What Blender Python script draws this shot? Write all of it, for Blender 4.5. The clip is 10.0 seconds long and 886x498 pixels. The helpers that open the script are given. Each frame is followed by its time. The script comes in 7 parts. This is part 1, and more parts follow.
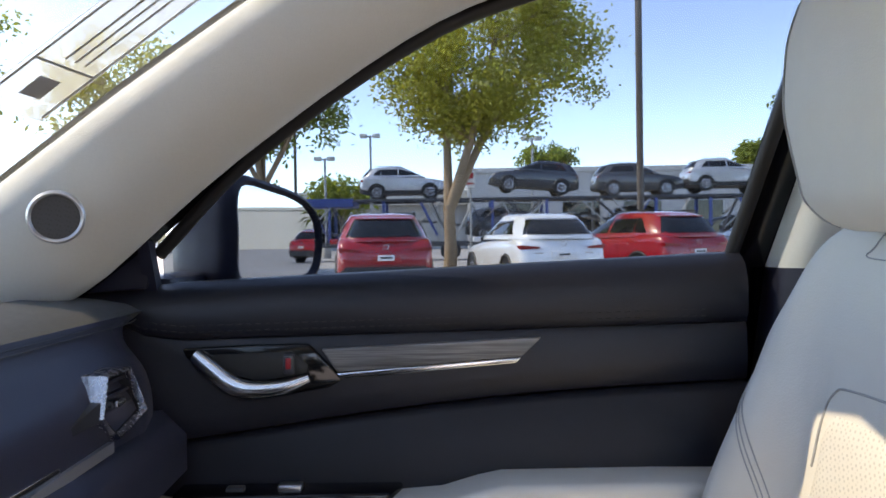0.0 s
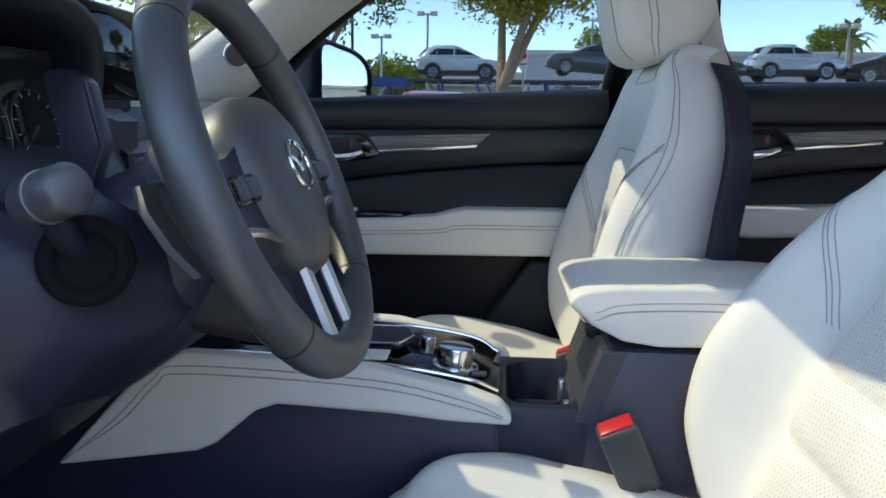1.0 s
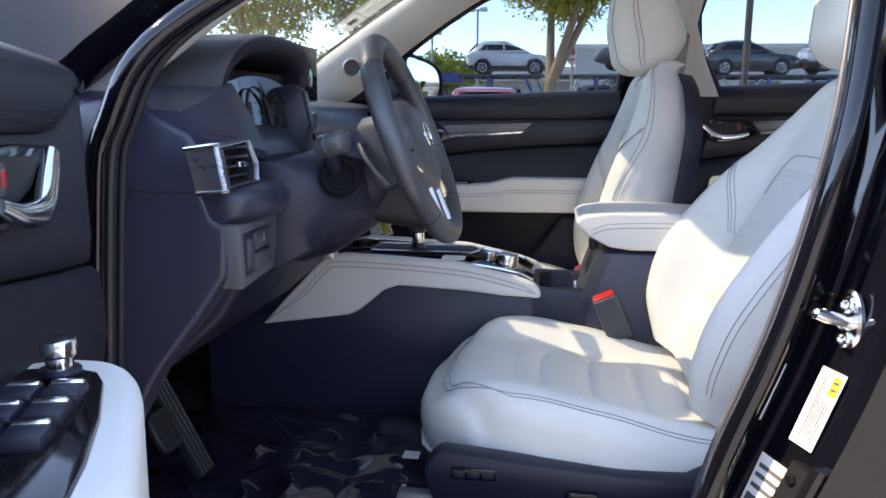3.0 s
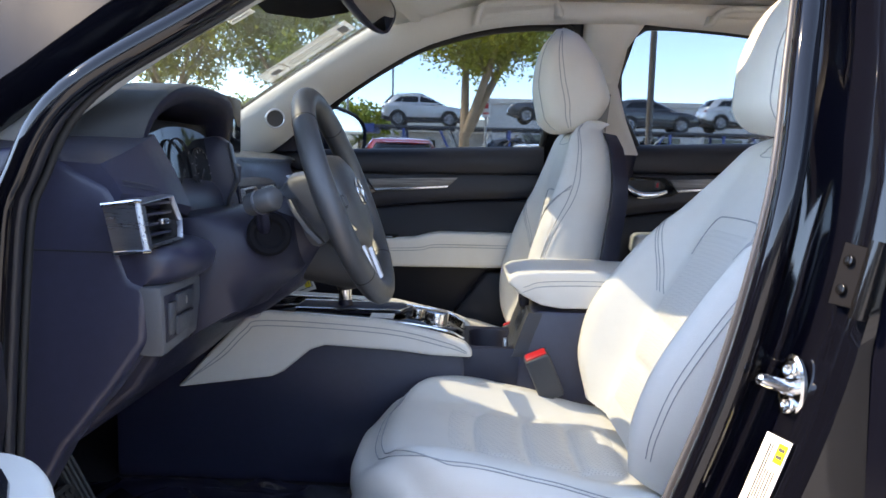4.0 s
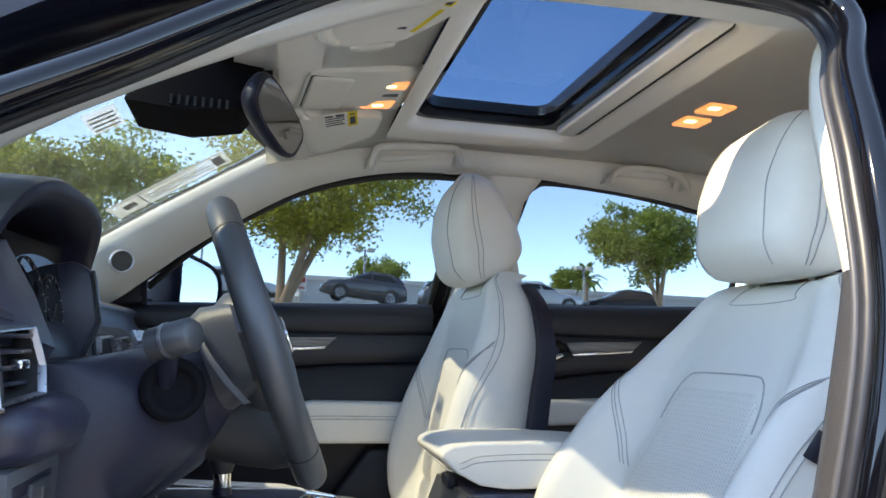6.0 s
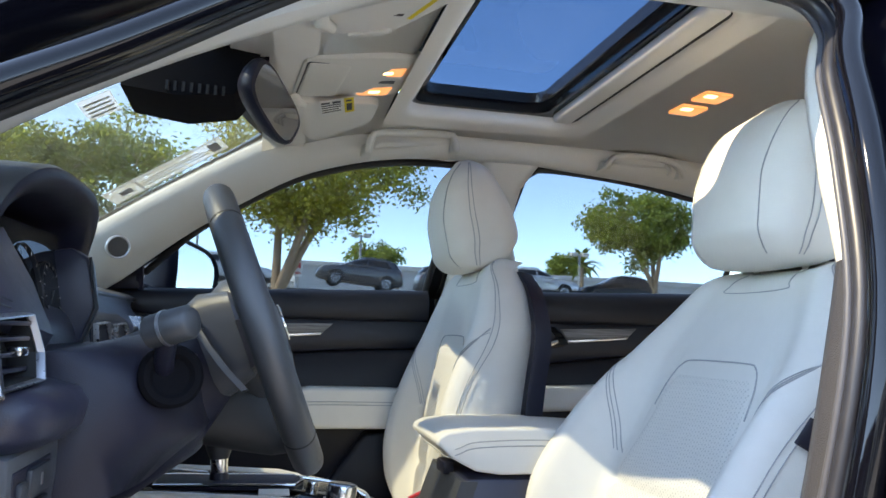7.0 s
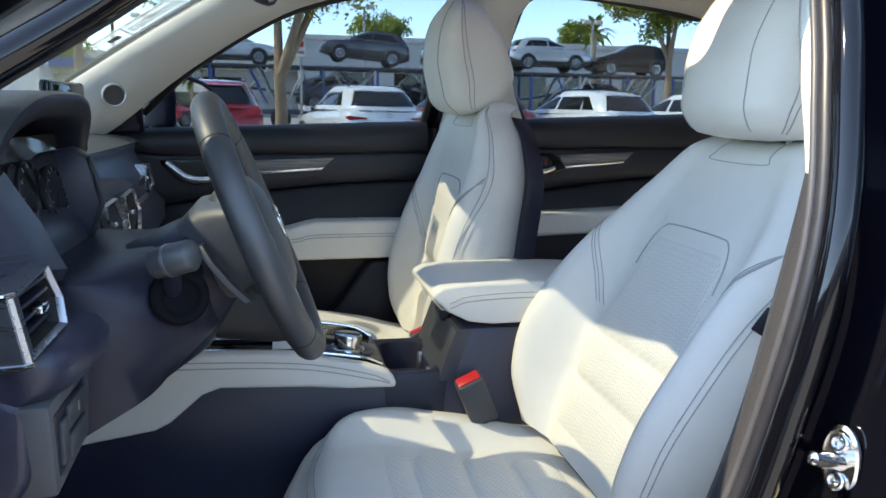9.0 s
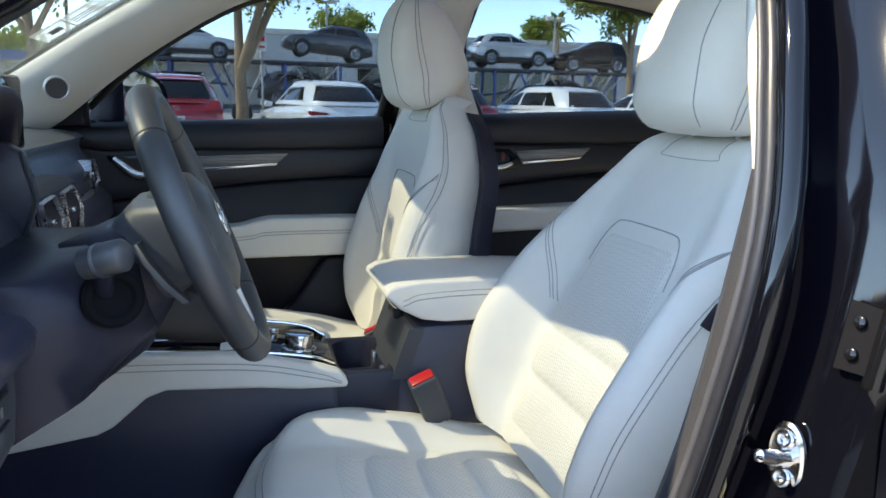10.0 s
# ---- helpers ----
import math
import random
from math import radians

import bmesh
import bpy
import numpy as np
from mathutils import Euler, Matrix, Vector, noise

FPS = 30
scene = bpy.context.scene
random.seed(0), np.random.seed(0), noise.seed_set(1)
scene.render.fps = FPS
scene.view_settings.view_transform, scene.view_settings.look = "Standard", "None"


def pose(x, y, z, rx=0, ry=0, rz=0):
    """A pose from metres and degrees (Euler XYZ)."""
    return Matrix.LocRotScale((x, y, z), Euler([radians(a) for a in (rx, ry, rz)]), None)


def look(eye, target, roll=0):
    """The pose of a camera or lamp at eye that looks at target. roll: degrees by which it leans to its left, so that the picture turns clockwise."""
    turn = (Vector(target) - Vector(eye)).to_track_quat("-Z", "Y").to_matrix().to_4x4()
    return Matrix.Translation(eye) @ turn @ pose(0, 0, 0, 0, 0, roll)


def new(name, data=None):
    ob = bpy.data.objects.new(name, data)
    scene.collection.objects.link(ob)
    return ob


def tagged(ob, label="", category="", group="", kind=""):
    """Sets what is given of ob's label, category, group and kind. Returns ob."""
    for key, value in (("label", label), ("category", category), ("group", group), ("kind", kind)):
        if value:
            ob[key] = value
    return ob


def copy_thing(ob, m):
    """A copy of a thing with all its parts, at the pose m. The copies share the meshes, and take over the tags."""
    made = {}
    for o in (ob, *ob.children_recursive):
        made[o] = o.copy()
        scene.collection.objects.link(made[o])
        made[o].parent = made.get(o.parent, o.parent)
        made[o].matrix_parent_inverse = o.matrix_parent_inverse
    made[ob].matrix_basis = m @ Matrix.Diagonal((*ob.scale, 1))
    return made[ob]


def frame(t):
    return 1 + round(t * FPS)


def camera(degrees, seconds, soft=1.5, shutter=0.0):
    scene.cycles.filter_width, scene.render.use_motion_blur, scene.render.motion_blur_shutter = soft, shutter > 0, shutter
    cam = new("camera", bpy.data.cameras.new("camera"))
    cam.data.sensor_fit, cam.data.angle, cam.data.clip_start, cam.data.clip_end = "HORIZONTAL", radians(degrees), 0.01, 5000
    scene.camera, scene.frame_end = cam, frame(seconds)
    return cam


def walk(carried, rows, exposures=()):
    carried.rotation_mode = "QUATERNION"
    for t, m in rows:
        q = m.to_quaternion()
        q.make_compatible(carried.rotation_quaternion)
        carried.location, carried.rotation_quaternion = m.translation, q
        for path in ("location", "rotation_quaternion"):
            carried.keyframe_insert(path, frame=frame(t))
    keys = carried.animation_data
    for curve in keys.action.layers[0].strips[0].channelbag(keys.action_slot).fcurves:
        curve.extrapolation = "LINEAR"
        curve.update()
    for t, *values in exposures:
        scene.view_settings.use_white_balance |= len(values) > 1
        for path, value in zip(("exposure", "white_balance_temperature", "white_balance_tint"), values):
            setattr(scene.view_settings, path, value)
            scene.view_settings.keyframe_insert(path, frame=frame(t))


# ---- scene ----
cam = camera(59.9, 10.0, soft=1.6)
PATH = [
    (0, (0.046, -0.279, 1.146), (0.034, 1.721, 1.116), -0.9),
    (0.3, (0.098, -0.490, 1.130), (0.083, 1.507, 1.027), 0.1),
    (0.5, (0.124, -0.665, 1.091), (0.084, 1.325, 0.897), -0.1),
    (0.7, (0.148, -0.852, 1.064), (0.076, 1.127, 0.782), 0.3),
    (1, (0.195, -1.089, 1.044), (0.045, 0.878, 0.715), 0.8),
    (1.5, (0.279, -1.438, 1.029), (0.009, 0.513, 0.684), 0.6),
    (2, (0.253, -1.703, 1.039), (-0.05, 0.241, 0.682), 0.4),
    (3.5, (0.229, -1.749, 1.037), (0.022, 0.216, 0.729), 0.8),
    (4, (0.192, -1.708, 1.049), (0.136, 0.28, 0.836), 1.6),
    (4.5, (0.035, -1.473, 1.047), (0.23, 0.518, 1.04), 2.3),
    (5, (-0.003, -1.408, 1.005), (0.36, 0.548, 1.209), 2.1),
    (6.5, (-0.004, -1.417, 0.991), (0.415, 0.521, 1.255), 2.2),
    (7, (-0.005, -1.418, 0.994), (0.423, 0.523, 1.219), 2.3),
    (7.5, (0.012, -1.403, 1.053), (0.471, 0.54, 0.933), 2.4),
    (8, (0.011, -1.437, 1.153), (0.447, 0.475, 0.761), 1.2),
    (8.5, (0.009, -1.459, 1.161), (0.416, 0.462, 0.779), 0.9),
    (9, (0.011, -1.463, 1.158), (0.427, 0.46, 0.798), 1.1),
    (9.5, (0.014, -1.463, 1.158), (0.448, 0.456, 0.799), 1.4),
    (10, (0.037, -1.448, 1.157), (0.542, 0.452, 0.788), 1.3),
]
EXPOSURES = [(0.0, 3.72, 12400, 18), (0.5, 3.56, 10200, 7), (1.0, 3.4, 10200, 7), (1.5, 3.52, 10800, 10), (2.0, 3.7, 11200, 14), (3.5, 3.74, 11200, 15), (5.0, 3.55, 11000, 8), (6.5, 3.55, 11000, 8), (10.0, 3.42, 10800, 5)]
walk(cam, [(t, look(eye, target, roll)) for t, eye, target, roll in PATH], EXPOSURES)

# ---- daylight ----
SUN_FROM = Vector((-0.69, 0.004, 0.695)).normalized()
world = bpy.data.worlds.new("sky")
scene.world = world
world.use_nodes = True
wn, wl = world.node_tree.nodes, world.node_tree.links
wn.clear()
sky = wn.new("ShaderNodeTexSky")
sky.sky_type, sky.sun_disc = "NISHITA", False
sky.sun_elevation = math.asin(SUN_FROM.z)
sky.sun_rotation = math.atan2(SUN_FROM.x, SUN_FROM.y)
sky.altitude, sky.air_density, sky.dust_density, sky.ozone_density = 2500, 0.7, 0.0, 5.0
bg = wn.new("ShaderNodeBackground")
bg.inputs["Strength"].default_value = 0.145
wout = wn.new("ShaderNodeOutputWorld")
wl.new(sky.outputs[0], bg.inputs[0])
wl.new(bg.outputs[0], wout.inputs[0])
sun = new("sun", bpy.data.lights.new("sun", "SUN"))
sun.data.energy, sun.data.angle, sun.data.color = 0.93, radians(0.53), (1.0, 1.0, 0.995)
sun.matrix_basis = look(SUN_FROM * 50, (0, 0, 0))

# ---- materials ----
def material(name, base, rough=0.5, metal=0.0, vary=0.08, grain=60.0, patch=4.0, bump=0.0, bump_scale=400.0,
             coat=0.0, coat_rough=0.05, spec=0.5, stretch=(1, 1, 1), random_tint=0.0, rough_vary=0.06):
    """A surface with colour and roughness varied at two scales, and a fine relief."""
    m = bpy.data.materials.new(name)
    m.use_nodes = True
    n, l = m.node_tree.nodes, m.node_tree.links
    b = n["Principled BSDF"]
    tc = n.new("ShaderNodeTexCoord")
    mp = n.new("ShaderNodeMapping")
    mp.inputs["Scale"].default_value = stretch
    l.new(tc.outputs["Object"], mp.inputs[0])
    n1, n2 = n.new("ShaderNodeTexNoise"), n.new("ShaderNodeTexNoise")
    n1.inputs["Scale"].default_value, n1.inputs["Detail"].default_value = grain, 4
    n2.inputs["Scale"].default_value, n2.inputs["Detail"].default_value = patch, 3
    l.new(mp.outputs[0], n1.inputs["Vector"])
    l.new(mp.outputs[0], n2.inputs["Vector"])
    add = n.new("ShaderNodeMath")
    add.operation = "ADD"
    l.new(n1.outputs["Fac"], add.inputs[0])
    l.new(n2.outputs["Fac"], add.inputs[1])
    fac = add.outputs[0]
    if random_tint:
        oi = n.new("ShaderNodeObjectInfo")
        ad = n.new("ShaderNodeMath")
        ad.operation, ad.inputs[1].default_value = "MULTIPLY_ADD", random_tint
        l.new(oi.outputs["Random"], ad.inputs[0])
        l.new(fac, ad.inputs[2])
        fac = ad.outputs[0]
    mr = n.new("ShaderNodeMapRange")
    mr.inputs["From Min"].default_value, mr.inputs["From Max"].default_value = 0.6, 1.4
    mr.inputs["To Min"].default_value, mr.inputs["To Max"].default_value = 1 - vary, 1 + vary
    l.new(fac, mr.inputs["Value"])
    mx = n.new("ShaderNodeVectorMath")
    mx.operation = "SCALE"
    mx.inputs[0].default_value = base[:3]
    l.new(mr.outputs[0], mx.inputs["Scale"])
    l.new(mx.outputs[0], b.inputs["Base Color"])
    rr = n.new("ShaderNodeMapRange")
    rr.inputs["From Min"].default_value, rr.inputs["From Max"].default_value = 0.6, 1.4
    rr.inputs["To Min"].default_value, rr.inputs["To Max"].default_value = max(0.01, rough - rough_vary), min(1, rough + rough_vary)
    l.new(add.outputs[0], rr.inputs["Value"])
    l.new(rr.outputs[0], b.inputs["Roughness"])
    b.inputs["Metallic"].default_value = metal
    b.inputs["Coat Weight"].default_value, b.inputs["Coat Roughness"].default_value = coat, coat_rough
    b.inputs["Specular IOR Level"].default_value = spec
    if bump:
        v = n.new("ShaderNodeTexVoronoi")
        v.inputs["Scale"].default_value = bump_scale
        l.new(mp.outputs[0], v.inputs["Vector"])
        bp = n.new("ShaderNodeBump")
        bp.inputs["Strength"].default_value, bp.inputs["Distance"].default_value = bump, 0.002
        l.new(v.outputs["Distance"], bp.inputs["Height"])
        l.new(bp.outputs[0], b.inputs["Normal"])
    return m


def perforated(name, base, rough, pitch):
    """Leather punched with rows of tiny holes."""
    m = material(name, base, rough, vary=0.04, grain=40)
    n, l = m.node_tree.nodes, m.node_tree.links
    b = n["Principled BSDF"]
    tc = n.new("ShaderNodeTexCoord")
    v = n.new("ShaderNodeTexVoronoi")
    v.inputs["Scale"].default_value, v.inputs["Randomness"].default_value = 1 / pitch, 0.0
    mp = n.new("ShaderNodeMapping")
    mp.inputs["Rotation"].default_value = (0.7, 0.2, 0.785)
    l.new(tc.outputs["Object"], mp.inputs[0])
    l.new(mp.outputs[0], v.inputs["Vector"])
    mr = n.new("ShaderNodeMapRange")
    mr.inputs["From Min"].default_value, mr.inputs["From Max"].default_value = 0.22, 0.42
    mr.inputs["To Min"].default_value, mr.inputs["To Max"].default_value = 0.74, 1.0
    l.new(v.outputs["Distance"], mr.inputs["Value"])
    old = b.inputs["Base Color"].links[0].from_socket
    mx = n.new("ShaderNodeVectorMath")
    mx.operation = "SCALE"
    l.new(old, mx.inputs[0])
    l.new(mr.outputs[0], mx.inputs["Scale"])
    l.new(mx.outputs[0], b.inputs["Base Color"])
    return m


def glass(name, tint, gloss=1.0, rough=0.0, haze=0.0):
    """A thin pane: clear, with a Fresnel reflection and a trace of dust."""
    m = bpy.data.materials.new(name)
    m.use_nodes = True
    n, l = m.node_tree.nodes, m.node_tree.links
    n.clear()
    t, g, mix, f = (n.new("ShaderNodeBsdfTransparent"), n.new("ShaderNodeBsdfGlossy"), n.new("ShaderNodeMixShader"), n.new("ShaderNodeLayerWeight"))
    t.inputs[0].default_value = (*tint, 1)
    g.inputs["Roughness"].default_value = rough
    f.inputs[0].default_value = 0.5
    power, scale = n.new("ShaderNodeMath"), n.new("ShaderNodeMath")
    power.operation, power.inputs[1].default_value = "POWER", 5.0
    scale.operation, scale.inputs[1].default_value, scale.inputs[2].default_value = "MULTIPLY_ADD", 0.6 * gloss, 0.025 * gloss
    l.new(f.outputs["Facing"], power.inputs[0])
    l.new(power.outputs[0], scale.inputs[0])
    l.new(scale.outputs[0], mix.inputs[0])
    l.new(t.outputs[0], mix.inputs[1])
    l.new(g.outputs[0], mix.inputs[2])
    last = mix.outputs[0]
    if haze:
        d, mix2 = n.new("ShaderNodeBsdfDiffuse"), n.new("ShaderNodeMixShader")
        d.inputs[0].default_value = (0.6, 0.58, 0.54, 1)
        tc, nz, mr = n.new("ShaderNodeTexCoord"), n.new("ShaderNodeTexNoise"), n.new("ShaderNodeMapRange")
        nz.inputs["Scale"].default_value, nz.inputs["Detail"].default_value = 5.0, 6
        l.new(tc.outputs["Object"], nz.inputs["Vector"])
        mr.inputs["From Min"].default_value, mr.inputs["From Max"].default_value, mr.inputs["To Max"].default_value = 0.05, 0.95, haze
        l.new(nz.outputs["Fac"], mr.inputs["Value"])
        l.new(mr.outputs[0], mix2.inputs[0])
        l.new(last, mix2.inputs[1])
        l.new(d.outputs[0], mix2.inputs[2])
        last = mix2.outputs[0]
    o = n.new("ShaderNodeOutputMaterial")
    l.new(last, o.inputs[0])
    return m


def glow(name, colour, strength):
    m = bpy.data.materials.new(name)
    m.use_nodes = True
    b = m.node_tree.nodes["Principled BSDF"]
    b.inputs["Base Color"].default_value = (*colour, 1)
    b.inputs["Emission Color"].default_value = (*colour, 1)
    b.inputs["Emission Strength"].default_value = strength
    b.inputs["Roughness"].default_value = 0.3
    return m


LEATHER = material("white_leather", (0.77, 0.735, 0.675), 0.5, vary=0.03, grain=30, patch=6, bump=0.12, bump_scale=520, spec=0.35)
PERF = perforated("perforated_leather", (0.77, 0.735, 0.675), 0.52, 0.0046)
SEAM = material("seam_thread", (0.38, 0.38, 0.375), 0.7, vary=0.1)
SOFT = material("soft_black_vinyl", (0.028, 0.030, 0.055), 0.34, vary=0.12, grain=80, bump=0.12, bump_scale=700, spec=0.55)
SOFT2 = material("black_moulded_plastic", (0.0175, 0.0185, 0.034), 0.38, vary=0.12, grain=80, bump=0.15, bump_scale=900, spec=0.36)
DOORVINYL = material("door_vinyl", (0.020, 0.021, 0.029), 0.40, vary=0.12, grain=80, bump=0.12, bump_scale=700, spec=0.4)
DOORPLASTIC = material("door_plastic", (0.011, 0.0115, 0.018), 0.45, vary=0.12, grain=80, bump=0.15, bump_scale=900, spec=0.35)
GLOSSBLACK = material("piano_black", (0.006, 0.006, 0.007), 0.1, vary=0.05, spec=0.5, rough_vary=0.03)
BEZEL = material("grey_bezel_plastic", (0.095, 0.10, 0.11), 0.45, vary=0.06, bump=0.2, bump_scale=900)
GREYPL = material("grey_plastic", (0.055, 0.060, 0.070), 0.45, vary=0.06, bump=0.2, bump_scale=900)
WHEELLEATHER = material("wheel_leather", (0.042, 0.046, 0.051), 0.42, vary=0.08, grain=60, bump=0.12, bump_scale=800, spec=0.9)
CLOTH = material("headliner_cloth", (0.80, 0.775, 0.73), 0.9, vary=0.04, grain=500, patch=5, bump=0.3, bump_scale=900, spec=0.1)
PILLAR = material("cream_pillar_trim", (0.72, 0.70, 0.65), 0.65, vary=0.03, grain=300, bump=0.25, bump_scale=900, spec=0.25)
SATIN = material("satin_silver", (0.52, 0.53, 0.56), 0.36, metal=0.75, vary=0.05, grain=200)
CHROME = material("satin_chrome", (0.78, 0.79, 0.80), 0.16, metal=1.0, vary=0.03, rough_vary=0.04)
DULLMETAL = material("brushed_metal", (0.60, 0.61, 0.63), 0.33, metal=1.0, vary=0.08, grain=200)
SEALGREY = material("grey_ribbed_rubber", (0.060, 0.062, 0.074), 0.40, vary=0.15, spec=0.4)
SEALDARK = material("dark_seal_rubber", (0.020, 0.021, 0.028), 0.38, vary=0.15, spec=0.5)
COVERGREY = material("grey_pillar_plastic", (0.034, 0.035, 0.042), 0.5, vary=0.12, bump=0.3, bump_scale=500, spec=0.35)
RUBBER = material("black_rubber", (0.018, 0.018, 0.019), 0.6, vary=0.15, grain=50)
PAINT = material("black_car_paint", (0.003, 0.0032, 0.0055), 0.06, metal=0.0, vary=0.15, grain=900, spec=0.5, rough_vary=0.02)
WOODTRIM = material("grey_wood_trim", (0.20, 0.195, 0.195), 0.36, vary=0.8, grain=30, patch=9, stretch=(0.5, 1, 16), coat=0.2)
DASHTOP = material("dash_pad_vinyl", (0.042, 0.046, 0.050), 0.48, vary=0.1, grain=80, bump=0.25, bump_scale=700, spec=0.4)
for soft_pad, much in ((DASHTOP, 0.1), (SOFT, 0.04)):
    soft_pad.node_tree.nodes["Principled BSDF"].inputs["Sheen Weight"].default_value = much
    soft_pad.node_tree.nodes["Principled BSDF"].inputs["Sheen Roughness"].default_value = 0.4
WEBBING = material("belt_webbing", (0.30, 0.29, 0.27), 0.75, vary=0.1, grain=300, stretch=(1, 1, 6))
HUBGREY = material("light_grey_plastic", (0.085, 0.092, 0.105), 0.36, vary=0.05, bump=0.2, bump_scale=900)
SPEAKERMESH = perforated("speaker_mesh", (0.07, 0.07, 0.072), 0.5, 0.0034)
MATTE = material("matte_black", (0.008, 0.008, 0.010), 0.9, vary=0.1, spec=0.1)
CARPET = material("black_carpet", (0.035, 0.035, 0.038), 0.95, vary=0.3, grain=300, bump=0.5, bump_scale=600, spec=0.1)
PLASTICFILM = material("black_plastic_film", (0.013, 0.0135, 0.024), 0.06, vary=0.1, patch=9, coat=1.0, coat_rough=0.02)
RED = material("red_button", (0.62, 0.02, 0.025), 0.35, vary=0.05)
PAPER = material("white_paper", (0.78, 0.77, 0.74), 0.7, vary=0.03)
PRINT = material("faded_print", (0.42, 0.42, 0.42), 0.7, vary=0.1)
INK = material("dark_ink", (0.06, 0.06, 0.065), 0.7, vary=0.1)
YELLOW = material("yellow_label", (0.80, 0.62, 0.03), 0.6, vary=0.04)
SCREEN = material("screen_glass", (0.006, 0.006, 0.008), 0.04, vary=0.05, rough_vary=0.02)
LENS = material("gauge_lens", (0.014, 0.014, 0.016), 0.03, vary=0.05, rough_vary=0.02)
LAMPGLOW = glow("warm_lamp", (1.0, 0.40, 0.18), 0.09)
DARKSATIN = material("dark_satin_metal", (0.07, 0.072, 0.08), 0.34, metal=0.7, vary=0.15, grain=60, stretch=(1, 1, 12))
WINGSATIN = material("grey_satin_metal", (0.22, 0.23, 0.26), 0.30, metal=0.8, vary=0.10, grain=60, stretch=(1, 1, 12))
VENTSILVER = material("satin_vent_silver", (0.62, 0.63, 0.66), 0.28, metal=1.0, vary=0.05, grain=200)
RAILPAINT = material("black_roof_paint", (0.004, 0.0043, 0.008), 0.16, vary=0.15, grain=900, spec=0.22, rough_vary=0.03)
LAMPBULB = glow("warm_bulb", (1.0, 0.66, 0.38), 0.40)
# dark tints hold the daylight outside down against the cabin's high exposure
WINDOW = glass("side_glass", (0.415, 0.47, 0.515), 0.4, haze=0.02)
WINDSCREEN = glass("windscreen_glass", (0.64, 0.68, 0.69), 1.0, haze=0.27)
MIRROR = material("mirror_silver", (0.55, 0.58, 0.61), 0.01, metal=1.0, vary=0.01, rough_vary=0.005)
DARKGLASS = material("dark_car_glass", (0.012, 0.014, 0.016), 0.05, vary=0.1, rough_vary=0.03)
# ground colour is raised so that it bounces more light into the cabin
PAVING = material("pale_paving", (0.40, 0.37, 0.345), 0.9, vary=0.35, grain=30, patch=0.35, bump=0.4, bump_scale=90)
CONCRETE = material("concrete", (0.36, 0.34, 0.31), 0.85, vary=0.15, grain=20, patch=0.8)
LINEPAINT = material("line_paint", (0.6, 0.6, 0.58), 0.8, vary=0.2, grain=25, patch=2)
STUCCO = material("grey_stucco", (0.42, 0.415, 0.405), 0.9, vary=0.08, grain=6, patch=0.3)
WALLWHITE = material("white_stucco", (0.58, 0.55, 0.49), 0.9, vary=0.06, grain=6, patch=0.3)
STEELPOLE = material("brown_steel_pole", (0.10, 0.075, 0.06), 0.55, vary=0.12, grain=15)
GREYPOLE = material("grey_steel_pole", (0.35, 0.35, 0.34), 0.5, vary=0.1, grain=15)
TRUCKBLUE = material("blue_steel", (0.025, 0.07, 0.24), 0.45, vary=0.15, grain=12, patch=2)
TRUCKDARK = material("dark_steel", (0.04, 0.045, 0.055), 0.5, vary=0.2, grain=12, patch=2)
BARK = material("tan_bark", (0.30, 0.20, 0.125), 0.9, vary=0.35, grain=14, patch=3, bump=0.8, bump_scale=40, stretch=(1, 1, 0.3))
LEAF = material("leaf_green", (0.34, 0.32, 0.06), 0.6, vary=0.35, grain=6, patch=1.2, spec=0.3)
LEAF2 = material("leaf_olive", (0.16, 0.20, 0.045), 0.6, vary=0.35, grain=6, patch=1.2, spec=0.3)
CARD = material("thin_card", (0.80, 0.79, 0.76), 0.7, vary=0.03)
for leaf, glowing, share in ((LEAF, (0.55, 0.52, 0.08), 0.45), (LEAF2, (0.42, 0.46, 0.08), 0.45), (CARD, (0.80, 0.78, 0.74), 0.55)):
    lb = leaf.node_tree.nodes["Principled BSDF"]
    lt, lm = leaf.node_tree.nodes.new("ShaderNodeBsdfTranslucent"), leaf.node_tree.nodes.new("ShaderNodeMixShader")
    lt.inputs[0].default_value = (*glowing, 1)
    lm.inputs[0].default_value = share
    leaf.node_tree.links.new(lb.outputs[0], lm.inputs[1])
    leaf.node_tree.links.new(lt.outputs[0], lm.inputs[2])
    leaf.node_tree.links.new(lm.outputs[0], leaf.node_tree.nodes["Material Output"].inputs[0])
# the cards are thin film: part of the light goes straight through
cn_, cl_ = CARD.node_tree.nodes, CARD.node_tree.links
cout = next(x for x in cn_ if x.type == "OUTPUT_MATERIAL")
clear, cmix = cn_.new("ShaderNodeBsdfTransparent"), cn_.new("ShaderNodeMixShader")
cmix.inputs[0].default_value = 0.62
cl_.new(cout.inputs[0].links[0].from_socket, cmix.inputs[1])
cl_.new(clear.outputs[0], cmix.inputs[2])
cl_.new(cmix.outputs[0], cout.inputs[0])


# ---- building helpers ----
def finish(bm, sharp=38):
    bmesh.ops.recalc_face_normals(bm, faces=bm.faces)
    me = bpy.data.meshes.new("mesh")
    bm.to_mesh(me)
    bm.free()
    me.polygons.foreach_set("use_smooth", [True] * len(me.polygons))
    me.set_sharp_from_angle(angle=radians(sharp))
    return me


def thing(name, at, label, category, group="", kind=""):
    ob = new(name)
    ob.empty_display_size = 0.1
    ob.location = at
    return tagged(ob, label, category, group, kind)


